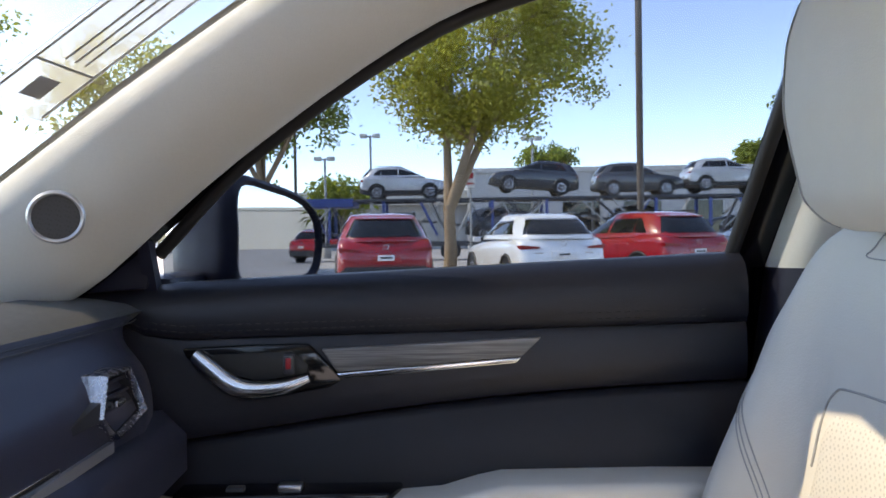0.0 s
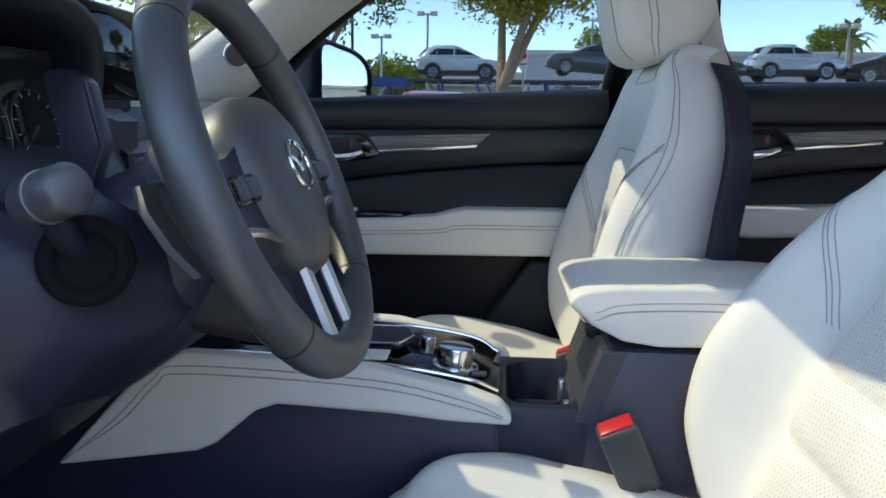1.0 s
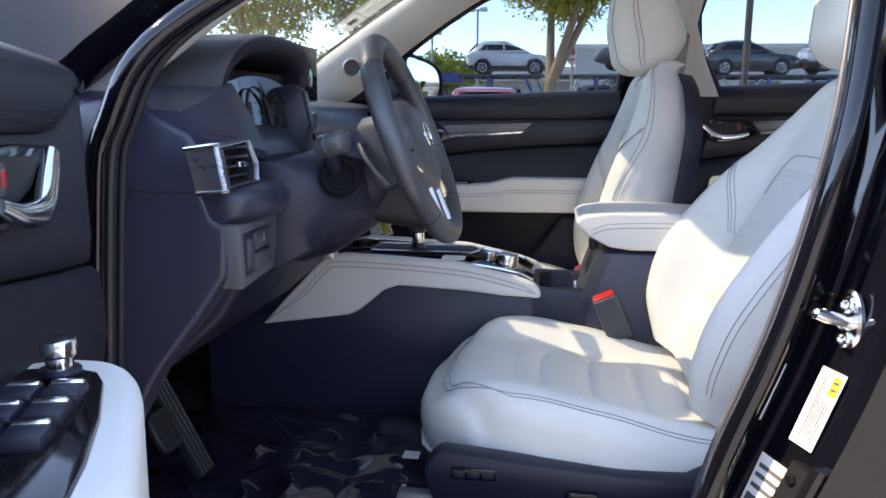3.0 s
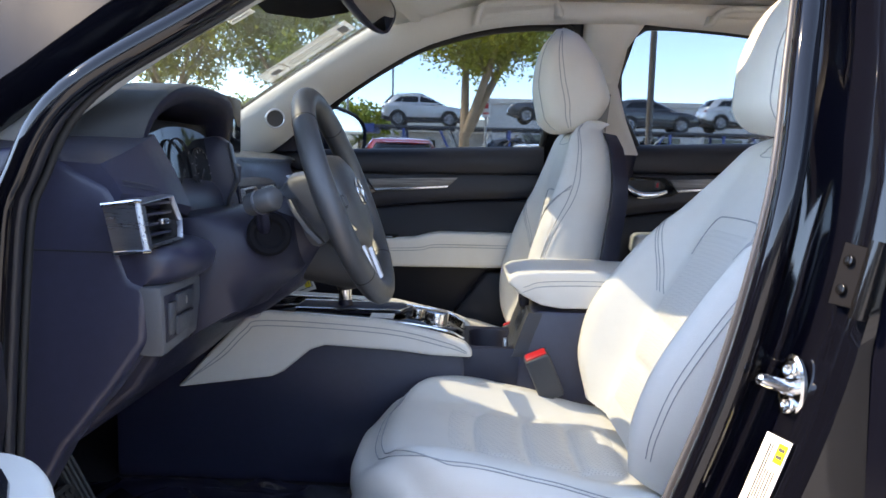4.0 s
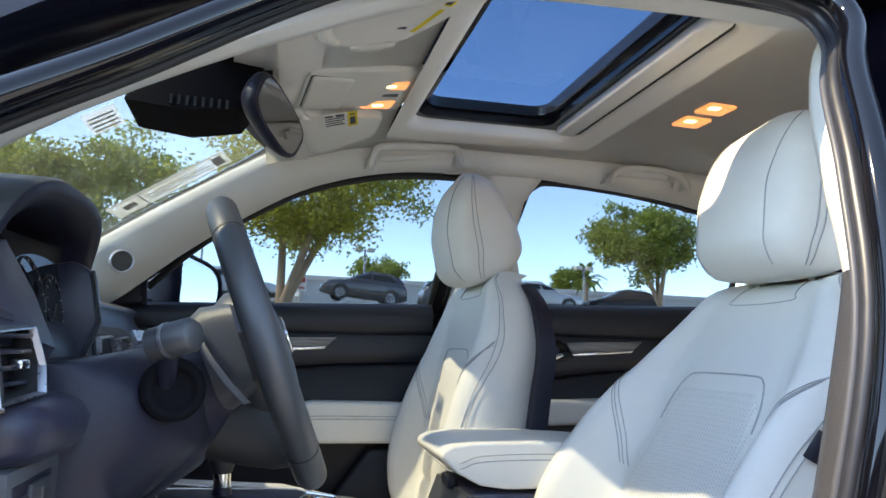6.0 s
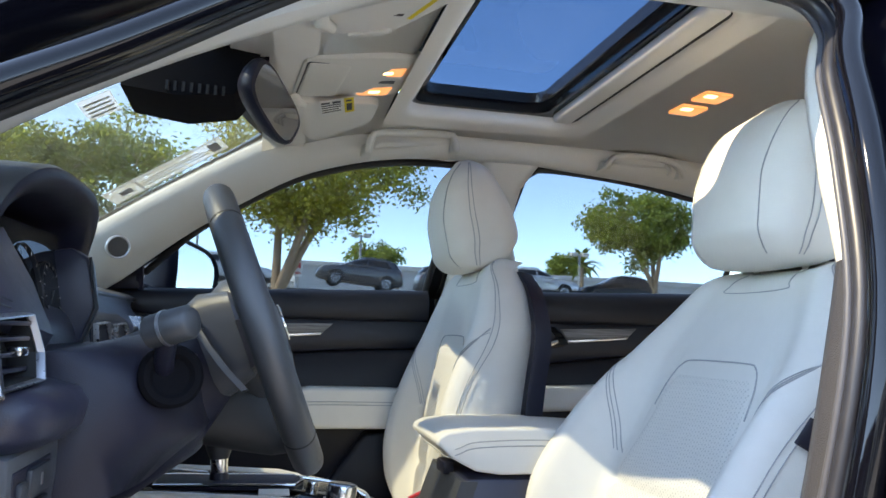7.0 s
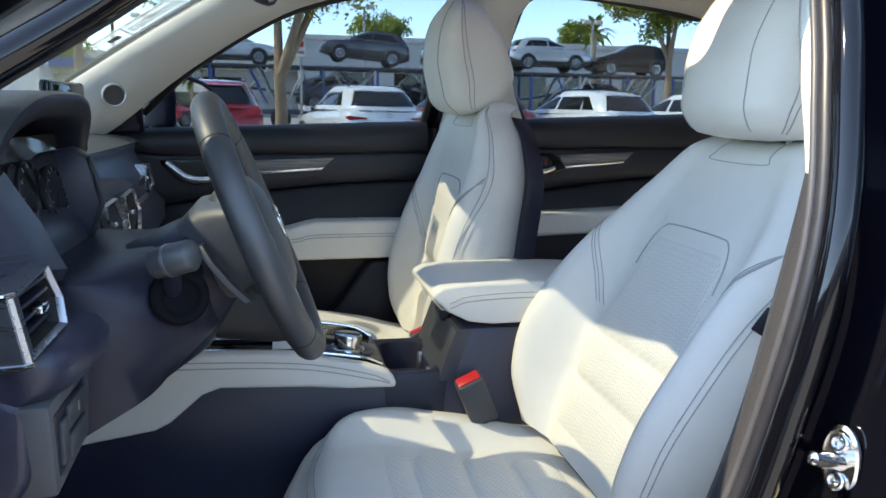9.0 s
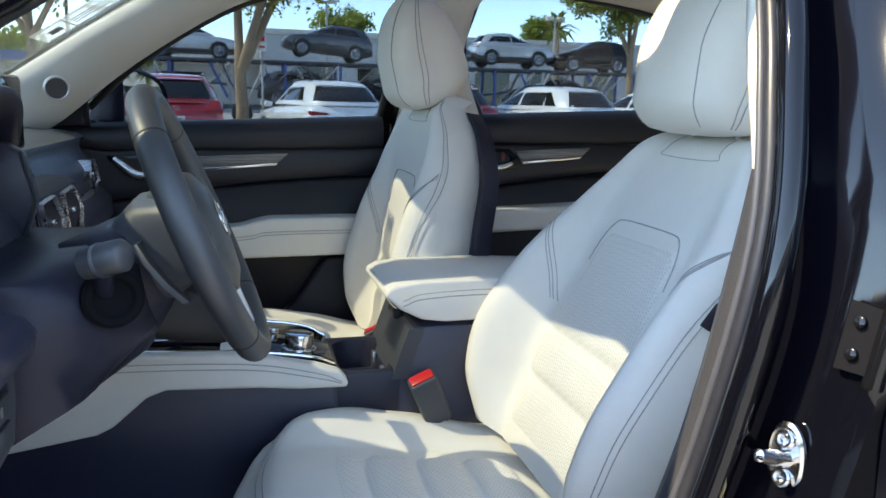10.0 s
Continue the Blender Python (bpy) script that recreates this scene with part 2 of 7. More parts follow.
def part(name, bm, mat, parent, label="", sharp=38, shadow=True):
    """One mesh of its own under a thing or a part; its points are given in the world."""
    me = finish(bm, sharp)
    me.materials.append(mat)
    ob = new(name, me)
    ob.parent = parent
    if parent.type == "EMPTY":
        ob.matrix_parent_inverse = Matrix.Translation(-parent.location)
    if label:
        tagged(ob, label)
    ob.visible_shadow = shadow
    return ob


def structure(name, bm, mat, label, category, sharp=38):
    me = finish(bm, sharp)
    me.materials.append(mat)
    return tagged(new(name, me), label, category, kind="structure")


def soften(bm, width, segments=2, angle=30):
    edges = [e for e in bm.edges if len(e.link_faces) == 2 and e.calc_face_angle(0) > radians(angle)]
    bmesh.ops.bevel(bm, geom=edges, offset=width, segments=segments, profile=0.5, affect="EDGES", clamp_overlap=True)
    return bm


def box(x0, x1, y0, y1, z0, z1, round_=0.0, segments=2, m=None):
    bm = bmesh.new()
    v = [bm.verts.new((x, y, z)) for x in (x0, x1) for y in (y0, y1) for z in (z0, z1)]
    for f in ((0, 1, 3, 2), (4, 6, 7, 5), (0, 4, 5, 1), (2, 3, 7, 6), (0, 2, 6, 4), (1, 5, 7, 3)):
        bm.faces.new([v[i] for i in f])
    bmesh.ops.recalc_face_normals(bm, faces=bm.faces)
    if round_:
        soften(bm, round_, segments)
    if m is not None:
        bm.transform(m)
    return bm


def prism(points, a, b, axis="y", round_=0.0, segments=2):
    """A plane outline drawn out from a to b along an axis. axis y: points are (x, z); x: (y, z); z: (x, y)."""
    bm = bmesh.new()
    def at(p, d):
        return {"y": (p[0], d, p[1]), "x": (d, p[0], p[1]), "z": (p[0], p[1], d)}[axis]
    r0, r1 = [bm.verts.new(at(p, a)) for p in points], [bm.verts.new(at(p, b)) for p in points]
    k = len(points)
    for i in range(k):
        bm.faces.new((r0[i], r0[(i + 1) % k], r1[(i + 1) % k], r1[i]))
    bm.faces.new(r0)
    bm.faces.new(r1[::-1])
    bmesh.ops.recalc_face_normals(bm, faces=bm.faces)
    if round_:
        soften(bm, round_, segments)
    return bm


def loft(rings, closed=True, caps=True, loop=False):
    bm = bmesh.new()
    vs = [[bm.verts.new(p) for p in r] for r in rings]
    k = len(rings[0])
    pairs = list(zip(vs, vs[1:])) + ([(vs[-1], vs[0])] if loop else [])
    for a, b in pairs:
        for i in range(k if closed else k - 1):
            j = (i + 1) % k
            bm.faces.new((a[i], a[j], b[j], b[i]))
    if caps and closed and not loop:
        bm.faces.new(vs[0][::-1])
        bm.faces.new(vs[-1])
    return bm


def join(*bms):
    out = bmesh.new()
    for b in bms:
        me = bpy.data.meshes.new("tmp")
        b.to_mesh(me)
        b.free()
        out.from_mesh(me)
        bpy.data.meshes.remove(me)
    return out


def spline(points, per=8, loop=False):
    """A smooth line through points."""
    p = [Vector(q) for q in points]
    n = len(p)
    out = []
    for i in range(n if loop else n - 1):
        a, b = p[i], p[(i + 1) % n]
        pre = p[i - 1] if (loop or i > 0) else a * 2 - b
        post = p[(i + 2) % n] if (loop or i < n - 2) else b * 2 - a
        for k in range(per):
            t = k / per
            out.append(0.5 * (2 * a + (b - pre) * t + (2 * pre - 5 * a + 4 * b - post) * t * t + (3 * a - pre - 3 * b + post) * t ** 3))
    if not loop:
        out.append(p[-1])
    return out


def tube(path, r, sides=8, loop=False, flat=1.0, up=None):
    """A round bar along a path; r a number or one for each point; flat squeezes it across."""
    path = [Vector(q) for q in path]
    n = len(path)
    rings = []
    side = None
    for i, p in enumerate(path):
        d = (path[(i + 1) % n] - path[i - 1]) if (loop or 0 < i < n - 1) else (path[1] - path[0] if i == 0 else path[-1] - path[-2])
        d.normalize()
        if up is not None:
            side = d.cross(Vector(up)).normalized()
        elif side is None:
            side = d.orthogonal().normalized()
        else:
            side = (side - d * side.dot(d)).normalized()
        other = d.cross(side)
        rr = r[i] if hasattr(r, "__len__") else r
        rings.append([p + side * (math.cos(a) * rr) + other * (math.sin(a) * rr * flat) for a in [2 * math.pi * k / sides for k in range(sides)]])
    return loft(rings, loop=loop)


def disc(center, axis, r, depth, sides=32, round_=0.0, inner=0.0):
    """A disc or ring of that depth about an axis."""
    axis = Vector(axis).normalized()
    a = axis.orthogonal().normalized()
    b = axis.cross(a)
    c = Vector(center)
    def ring(rad, d):
        return [c + axis * d + (a * math.cos(t) + b * math.sin(t)) * rad for t in [2 * math.pi * k / sides for k in range(sides)]]
    if inner:
        prof = [(inner, -depth / 2), (r, -depth / 2), (r, depth / 2), (inner, depth / 2)]
        if round_:
            prof = [(inner, -depth / 2), (r - round_, -depth / 2), (r, -depth / 2 + round_), (r, depth / 2 - round_), (r - round_, depth / 2), (inner + round_, depth / 2), (inner, depth / 2 - round_)]
        return loft([ring(*p) for p in prof], loop=True)
    prof = [(r, -depth / 2), (r, depth / 2)]
    if round_:
        prof = [(r - round_, -depth / 2), (r, -depth / 2 + round_), (r, depth / 2 - round_), (r - round_ * 0.3, depth / 2 - round_ * 0.3), (r - round_, depth / 2)]
    return loft([ring(*p) for p in prof])


def sheet(f, nu, nv, thick):
    """A curved sheet: f(u, v) for u, v in 0..1 gives its face; thick is a vector to its back."""
    th = Vector(thick)
    bm = bmesh.new()
    top = [[bm.verts.new(f(i / nu, j / nv)) for j in range(nv + 1)] for i in range(nu + 1)]
    low = [[bm.verts.new(Vector(v.co) + th) for v in row] for row in top]
    for g, flip in ((top, False), (low, True)):
        for i in range(nu):
            for j in range(nv):
                q = (g[i][j], g[i + 1][j], g[i + 1][j + 1], g[i][j + 1])
                bm.faces.new(q[::-1] if flip else q)
    rim = [(i, 0) for i in range(nu)] + [(nu, j) for j in range(nv)] + [(i, nv) for i in range(nu, 0, -1)] + [(0, j) for j in range(nv, 0, -1)]
    for (i, j), (k, l) in zip(rim, rim[1:] + rim[:1]):
        bm.faces.new((top[i][j], top[k][l], low[k][l], low[i][j]))
    return bm


def smooth(a, b, x):
    t = min(1, max(0, (x - a) / (b - a)))
    return t * t * (3 - 2 * t)


def curve(knots, x):
    """A value read off knots (x, value) along a smooth line that never overshoots."""
    if x <= knots[0][0]:
        return knots[0][1]
    if x >= knots[-1][0]:
        return knots[-1][1]
    n = len(knots)
    i = next(k for k in range(n - 1) if x <= knots[k + 1][0])
    def slope(k):
        return (knots[k + 1][1] - knots[k][1]) / (knots[k + 1][0] - knots[k][0])
    def tangent(k):
        if k == 0 or k == n - 1:
            return slope(0) if k == 0 else slope(n - 2)
        p, q = slope(k - 1), slope(k)
        return 0.0 if p * q <= 0 else 2 * p * q / (p + q)
    (a, p), (b, q) = knots[i], knots[i + 1]
    h = b - a
    t = (x - a) / h
    return p * (1 + 2 * t) * (1 - t) ** 2 + tangent(i) * h * t * (1 - t) ** 2 + q * t * t * (3 - 2 * t) + tangent(i + 1) * h * t * t * (t - 1)


def side_y(z):
    """Half the width of the cabin's side at a height: upright to the belt, leaning in above it."""
    return 0.745 - 0.50 * max(0.0, z - 1.10)


# ---- the filmed car: body shell ----
car = thing("car_body", (0.4, 0, 0.3), "black car body shell with cream pillar trim and cloth headliner", "car body", kind="structure")

WIN_EDGE = [(-0.56, 1.00), (-0.47, 1.045), (-0.384, 1.10), (-0.205, 1.240), (0.0, 1.365), (0.14, 1.418), (0.288, 1.448), (0.44, 1.458), (0.60, 1.462), (0.73, 1.458), (1.12, 1.425), (1.5, 1.34), (1.9, 1.22)]
TOP_EDGE = [(-0.84, 0.98), (-0.64, 1.09), (-0.43, 1.222), (-0.26, 1.327), (-0.01, 1.470), (0.12, 1.497), (0.26, 1.507), (0.42, 1.512), (0.60, 1.514), (0.74, 1.512), (1.12, 1.49), (1.5, 1.43), (1.9, 1.33)]
TOP_Y = [0.66, 0.62, 0.575, 0.54, 0.50, 0.485, 0.475, 0.47, 0.47, 0.47, 0.46, 0.45, 0.44]


def rail_rings(sign):
    """Trim of one side from the pillar's foot over the doors to the tail: ring by ring."""
    rings, outer = [], []
    w = spline([(x, 0, z) for x, z in WIN_EDGE], 4)
    t = spline([(x, y, z) for (x, z), y in zip(TOP_EDGE, TOP_Y)], 4)
    for a, b in zip(w, t):
        ya = side_y(a.z) - 0.035 - 0.045 * smooth(1.30, 1.05, a.z)
        pw, pt = Vector((a.x, ya, a.z)), b.copy()
        door_line = pw + Vector((0, 0, 0.012))
        if sign < 0:
            pw = pw - Vector((0, 0, 0.030 * smooth(0.25, 0.0, a.x)))
        mid = (pw + pt) / 2 + Vector((0.012, -0.022, -0.016))
        ring = [pw + Vector((0, 0.02, 0.004)), pw, pw * 0.75 + mid * 0.25 + Vector((0, -0.010, -0.007)), mid, mid * 0.25 + pt * 0.75 + Vector((0, -0.008, -0.006)), pt, pt + Vector((0, 0.012, 0.014)), (pw + pt) / 2 + Vector((-0.01, 0.05, 0.03))]
        rings.append([(p.x, sign * p.y, p.z) for p in ring])
        lift = 0.075 * smooth(0.05, -0.45, b.x) if sign < 0 else -0.032 * smooth(0.05, -0.1, b.x)
        o = [door_line + Vector((0, 0.022, 0.0)), door_line + Vector((0.0, 0.065, -0.006)), door_line + Vector((-0.01, 0.10, 0.02)), pt + Vector((-0.03, 0.075, 0.055 + lift)), pt + Vector((-0.01, 0.02, 0.045 + lift * 0.8)), (door_line + pt) / 2 + Vector((-0.01, 0.055, 0.032))]
        outer.append([(p.x, sign * p.y, p.z) for p in o])
    return rings, outer


for sign in (1, -1):
    rings, outer = rail_rings(sign)
    part("pillar_trim", loft(rings), PILLAR, car, "cream textured windscreen pillar and roof edge trim", sharp=60)
    part("roof_rail", loft(outer), RAILPAINT, car, "glossy black painted roof edge", sharp=50)
    sp = Vector((-0.375, sign * 0.548, 1.176))
    ax = Vector((0.35, -sign * 0.78, -0.12))
    axn = ax.normalized()
    spk = part("speaker_ring", disc(sp + axn * 0.012, ax, 0.0285, 0.014, 40, 0.003, inner=0.0235), DULLMETAL, car, "silver ring of the tweeter")
    part("speaker_mesh", disc(sp + axn * 0.009, ax, 0.024, 0.012, 32), SPEAKERMESH, spk, "dark woven tweeter mesh")

# headliner with the roof opening
SX0, SX1, SY = 0.285, 0.645, 0.365


def liner_z(x, y):
    return curve([(-0.05, 1.468), (0.06, 1.492), (0.2, 1.52), (0.45, 1.535), (0.8, 1.535), (1.2, 1.52), (1.6, 1.46), (1.95, 1.36)], x) - 0.055 * (abs(y) / 0.56) ** 4


def holed(zf, xs, ys, hole, thick):
    bm = bmesh.new()
    g = [[bm.verts.new((x, y, zf(x, y))) for y in ys] for x in xs]
    for i in range(len(xs) - 1):
        for j in range(len(ys) - 1):
            cx, cy = (xs[i] + xs[i + 1]) / 2, (ys[j] + ys[j + 1]) / 2
            if hole[0] < cx < hole[1] and abs(cy) < hole[2]:
                continue
            bm.faces.new((g[i][j], g[i + 1][j], g[i + 1][j + 1], g[i][j + 1]))
    bmesh.ops.solidify(bm, geom=bm.faces[:], thickness=thick)
    return bm


def steps(*stops):
    out = []
    for (a, b, n) in stops:
        out += [a + (b - a) * i / n for i in range(n)]
    return out + [stops[-1][1]]


def rrect(x0, x1, y0, y1, r, n=6):
    pts = []
    for cx, cy, a0 in ((x1 - r, y1 - r, 0), (x0 + r, y1 - r, 90), (x0 + r, y0 + r, 180), (x1 - r, y0 + r, 270)):
        pts += [(cx + r * math.cos(radians(a0 + 90 * k / n)), cy + r * math.sin(radians(a0 + 90 * k / n))) for k in range(n + 1)]
    return pts


HOLE = (SX0 - 0.05, SX1 + 0.11, SY + 0.05)
lxs = steps((-0.05, HOLE[0], 6), (HOLE[0], HOLE[1], 8), (HOLE[1], 1.95, 14))
lys = steps((-0.52, -HOLE[2], 3), (-HOLE[2], HOLE[2], 12), (HOLE[2], 0.52, 3))
tagged(new("ceiling", finish(holed(liner_z, lxs, lys, HOLE, 0.012), 60)), "cream woven cloth car headliner", "headliner", kind="structure").data.materials.append(CLOTH)
rim_sets = [(0.052, 0.0, 0.112), (0.018, 0.0, 0.075), (0.004, 0.005, 0.062), (0.0, 0.018, 0.06), (0.0, 0.035, 0.06)]
part("opening_rim", loft([[(x, y, liner_z(x, y) + up - 0.001) for x, y in rrect(SX0 - e, SX1 + r, -SY - e, SY + e, 0.045 + e * 0.4 if e < 0.05 else 0.003)] for e, up, r in rim_sets], caps=False), CLOTH, car, "cream cloth lip of the roof opening", sharp=60)
sunroof = thing("sunroof", (0.46, 0, 1.55), "glass sunroof with black frame in the cream headliner", "sunroof")
fr = [[(x, y, liner_z(x, 0) * 0.3 + 1.537 * 0.7 + up) for x, y in rrect(SX0 - e, SX1 + e, -SY - e, SY + e, 0.04)] for e, up in ((0.004, 0.014), (-0.012, 0.016), (-0.014, 0.034), (-0.03, 0.036), (-0.032, 0.060), (0.02, 0.062), (0.02, 0.014))]
part("frame", loft(fr, loop=True), GLOSSBLACK, sunroof, "glossy black sunroof surround")
part("glass_panel", prism(rrect(SX0 - 0.01, SX1 + 0.01, -SY - 0.01, SY + 0.01, 0.03), 1.604, 1.609, "z"), glass("roof_glass", (0.24, 0.35, 0.45), 0.6), sunroof, "tinted glass roof panel", shadow=False)
part("sunshade", box(SX1 + 0.004, SX1 + 0.055, -SY + 0.015, SY - 0.015, 1.531, 1.556, 0.011, 3), CLOTH, sunroof, "cream edge of the retracted sunshade")
part("shade_gap", box(SX1 + 0.05, SX1 + 0.062, -SY + 0.01, SY - 0.01, 1.536, 1.552), RUBBER, sunroof)
part("roof_skin", holed(lambda x, y: liner_z(x, y) + 0.06 + 0.012 * abs(y), steps((-0.06, SX0 - 0.02, 5), (SX0 - 0.02, SX1 + 0.02, 6), (SX1 + 0.02, 1.95, 10)), steps((-0.5, -SY - 0.02, 3), (-SY - 0.02, SY + 0.02, 8), (SY + 0.02, 0.5, 3)), (SX0 - 0.02, SX1 + 0.02, SY + 0.02), 0.004), PAINT, car, "glossy black roof skin")
# windscreen
wt = spline([(x, y, z) for (x, z), y in zip(TOP_EDGE[:5], TOP_Y[:5])], 4)


def screen_at(u, v):
    p = wt[0].lerp(wt[-1], u)
    s = (v - 0.5) * 2
    return Vector((p.x - 0.10 * (1 - s * s) + 0.012, (p.y + 0.012) * s, p.z + 0.018 + 0.01 * (1 - s * s)))


wind = part("windscreen", sheet(screen_at, 10, 14, (-0.003, 0, 0.004)), WINDSCREEN, car, "raked windscreen, tinted to dim the outside", sharp=60)
part("screen_edge", sheet(lambda u, v: screen_at(u, 0.991 + 0.011 * v) + Vector((0.004, 0, -0.005)), 10, 2, (0, 0, 0.003)), RUBBER, car, "black edge of the windscreen", sharp=60)
part("header_band", sheet(lambda u, v: screen_at(0.955 + 0.06 * u, v) + Vector((0.004, 0, -0.006)), 2, 14, (0.0, 0, 0.003)), SOFT2, car, "black band along the windscreen's top", sharp=60)
def header(u, v):
    top = screen_at(0.985, v) + Vector((0.006, 0, -0.016))
    low = Vector((0.05, top.y * 0.97, liner_z(0.05, top.y) - 0.0015))
    return top.lerp(low, u) - Vector((0, 0, 0.008 * math.sin(math.pi * u)))


part("header_trim", sheet(header, 6, 16, (0, 0, 0.006)), CLOTH, car, "cream headliner edge along the windscreen", sharp=60)
# floor, firewall, tail and rockers
part("floor_pan", join(box(-1.0, 1.95, -0.74, 0.74, 0.30, 0.36), box(-1.02, -0.95, -0.72, 0.72, 0.36, 0.98), box(-0.86, -0.85, -0.72, 0.72, 0.36, 0.5)), CARPET, car, "black carpeted floor")
for sign in (1, -1):
    part("rocker", prism([(sign * 0.70, 0.34), (sign * 0.71, 0.43), (sign * 0.76, 0.445), (sign * 0.83, 0.43), (sign * 0.86, 0.38), (sign * 0.85, 0.25), (sign * 0.72, 0.25)], -0.75, 1.9, "x", 0.008), PAINT, car, "black painted door sill")
    part("scuff_plate", prism([(sign * 0.66, 0.355), (sign * 0.66, 0.40), (sign * 0.70, 0.437), (sign * 0.745, 0.45), (sign * 0.745, 0.355)], -0.42, 1.4, "x", 0.006), SOFT2, car, "black plastic sill cover")
    # front wing and cowl
    part("front_wing", loft([[(x, sign * (0.60 + 0.02), z), (x, sign * 0.80, z - 0.015), (x, sign * 0.885, z - 0.07), (x, sign * 0.905, z - 0.25), (x, sign * 0.89, 0.45), (x, sign * 0.80, 0.42), (x, sign * 0.70, z - 0.2)] for x, z in ((-1.75, 0.93), (-1.4, 0.98), (-1.0, 1.02), (-0.8, 1.035), (-0.62, 1.05), (-0.505, 1.06))]), PAINT, car, "glossy black front wing", sharp=45)
    part("cowl_side", prism([(-0.86, 0.36), (-0.86, 0.98), (-0.60, 1.045), (-0.44, 1.06), (-0.40, 0.95), (-0.415, 0.36)], sign * 0.700, sign * 0.742, "y", 0.006), SOFT, car, "black kick panel beside the footwell")
part("bonnet", sheet(lambda u, v: Vector((-1.85 + 1.0 * u, (v - 0.5) * 1.28, 0.93 + 0.10 * u ** 0.7 + 0.045 * (1 - (2 * v - 1) ** 2))), 10, 14, (0, 0, -0.02)), PAINT, car, "glossy black bonnet", sharp=60)
part("tail_panel", box(1.93, 1.96, -0.7, 0.7, 0.36, 1.40), SOFT2, car, "dark trim at the tail")

# centre pillars
PF = [(0.36, 0.400), (0.45, 0.415), (0.545, 0.435), (0.613, 0.462), (0.80, 0.525), (1.024, 0.572), (1.193, 0.600), (1.32, 0.632), (1.40, 0.668), (1.46, 0.71)]


def pillar_rings(sign, inner):
    rings = []
    for i in range(25):
        z = 0.36 + 1.10 * i / 24
        xf = curve(PF, z)
        lean = -0.50 * max(0, z - 1.10)
        if inner:
            pts = [(xf + 0.014, 0.742), (xf + 0.010, 0.725), (xf + 0.009, 0.705), (xf + 0.022, 0.682), (xf + 0.12, 0.668), (xf + 0.16, 0.70), (xf + 0.15, 0.735)]
        else:
            pts = [(xf + 0.012, 0.744), (xf + 0.036, 0.765), (xf + 0.048, 0.782), (xf + 0.059, 0.815), (xf + 0.073, 0.858), (xf + 0.085, 0.872), (xf + 0.16, 0.872), (xf + 0.175, 0.82), (xf + 0.15, 0.742)]
        rings.append([(x, sign * (y + lean), z) for x, y in pts])
    return rings


for sign in (1, -1):
    r = pillar_rings(sign, True)
    k = 16
    if sign < 0:
        part("pillar_cover", loft(r[k:]), PILLAR, car, "cream upper cover of the centre pillar", sharp=60)
        part("pillar_lower_cover", loft(r[:k + 1]), COVERGREY, car, "dark grey lower cover of the centre pillar", sharp=60)
        part("pillar_skin", loft(pillar_rings(sign, False)), PAINT, car, "glossy black painted centre pillar", sharp=50)
    else:
        cover = []
        for z, xa, xb in ((0.36, 0.40, 0.60), (0.80, 0.43, 0.66), (1.10, 0.472, 0.725), (1.20, 0.488, 0.672), (1.30, 0.503, 0.632), (1.40, 0.518, 0.645), (1.47, 0.515, 0.690)):
            y = side_y(z)
            cover.append([(xa, y + 0.012, z), (xa + 0.004, y - 0.035, z), (xa + 0.03, y - 0.055, z), (xb - 0.03, y - 0.055, z), (xb - 0.004, y - 0.035, z), (xb, y + 0.012, z)])
        part("pillar_cover", loft(cover[2:]), PILLAR, car, "cream upper cover of the centre pillar", sharp=60)
        part("pillar_lower_cover", loft(cover[:3]), SOFT2, car, "dark lower cover of the centre pillar", sharp=60)
# weather strip round the open front doorway
DOORWAY = [(-0.395, 0.46), (-0.372, 0.92), (-0.345, 1.03), (-0.285, 1.115), (-0.14, 1.225), (0.02, 1.345), (0.16, 1.415), (0.32, 1.448), (0.50, 1.460), (0.635, 1.45), (0.665, 1.40), (0.632, 1.32), (0.600, 1.193), (0.572, 1.024), (0.525, 0.80), (0.462, 0.613), (0.42, 0.47), (0.33, 0.445), (-0.33, 0.445)]
path = spline([(x - 0.004, -(side_y(z) + 0.012), z + 0.016 * smooth(1.05, 1.12, z) * smooth(0.45, 0.2, x)) for x, z in DOORWAY], 6, loop=True)
part("door_seal", tube([p + Vector((0.001, -0.004, 0)) for p in path], 0.0095, 12, loop=True), SEALDARK, car, "dark rubber weather strip round the doorway", sharp=60)
part("seal_bead", tube([p + Vector((-0.005, 0.008, -0.003)) for p in path], 0.0048, 10, loop=True), SEALGREY, car, "grey bead along the weather strip", sharp=60)
part("seal_lip", tube([p + Vector((0.010, 0.010, -0.004)) for p in path], 0.006, 8, loop=True), RUBBER, car, "inner lip of the weather strip", sharp=60)
path2 = spline([(x - 0.004, -(side_y(z) + 0.047), z + (0.012 if z > 1.1 else 0)) for x, z in DOORWAY], 6, loop=True)
part("door_flange", tube(path2, 0.016, 8, loop=True), PAINT, car, "black painted door flange", sharp=60)
# rear door glass opening on the driver's side
part("rear_pillar", loft([[(x, -(side_y(z) + d), z) for x, d in ((1.30 + 0.25 * (z - 1.1) / 0.36 * -1 + 0.45, -0.06), (1.95, -0.06), (1.95, 0.07), (1.30 + 0.2, 0.07))] for z in (0.36, 0.7, 1.0, 1.2, 1.44)]), PAINT, car, "black painted rear quarter")
part("rear_pillar", loft([[(x, (side_y(z) + d), z) for x, d in ((1.30 + 0.25, -0.06), (1.95, -0.06), (1.95, 0.07), (1.30 + 0.2, 0.07))] for z in (0.36, 0.7, 1.0, 1.2, 1.44)]), SOFT2, car, "dark rear quarter trim")

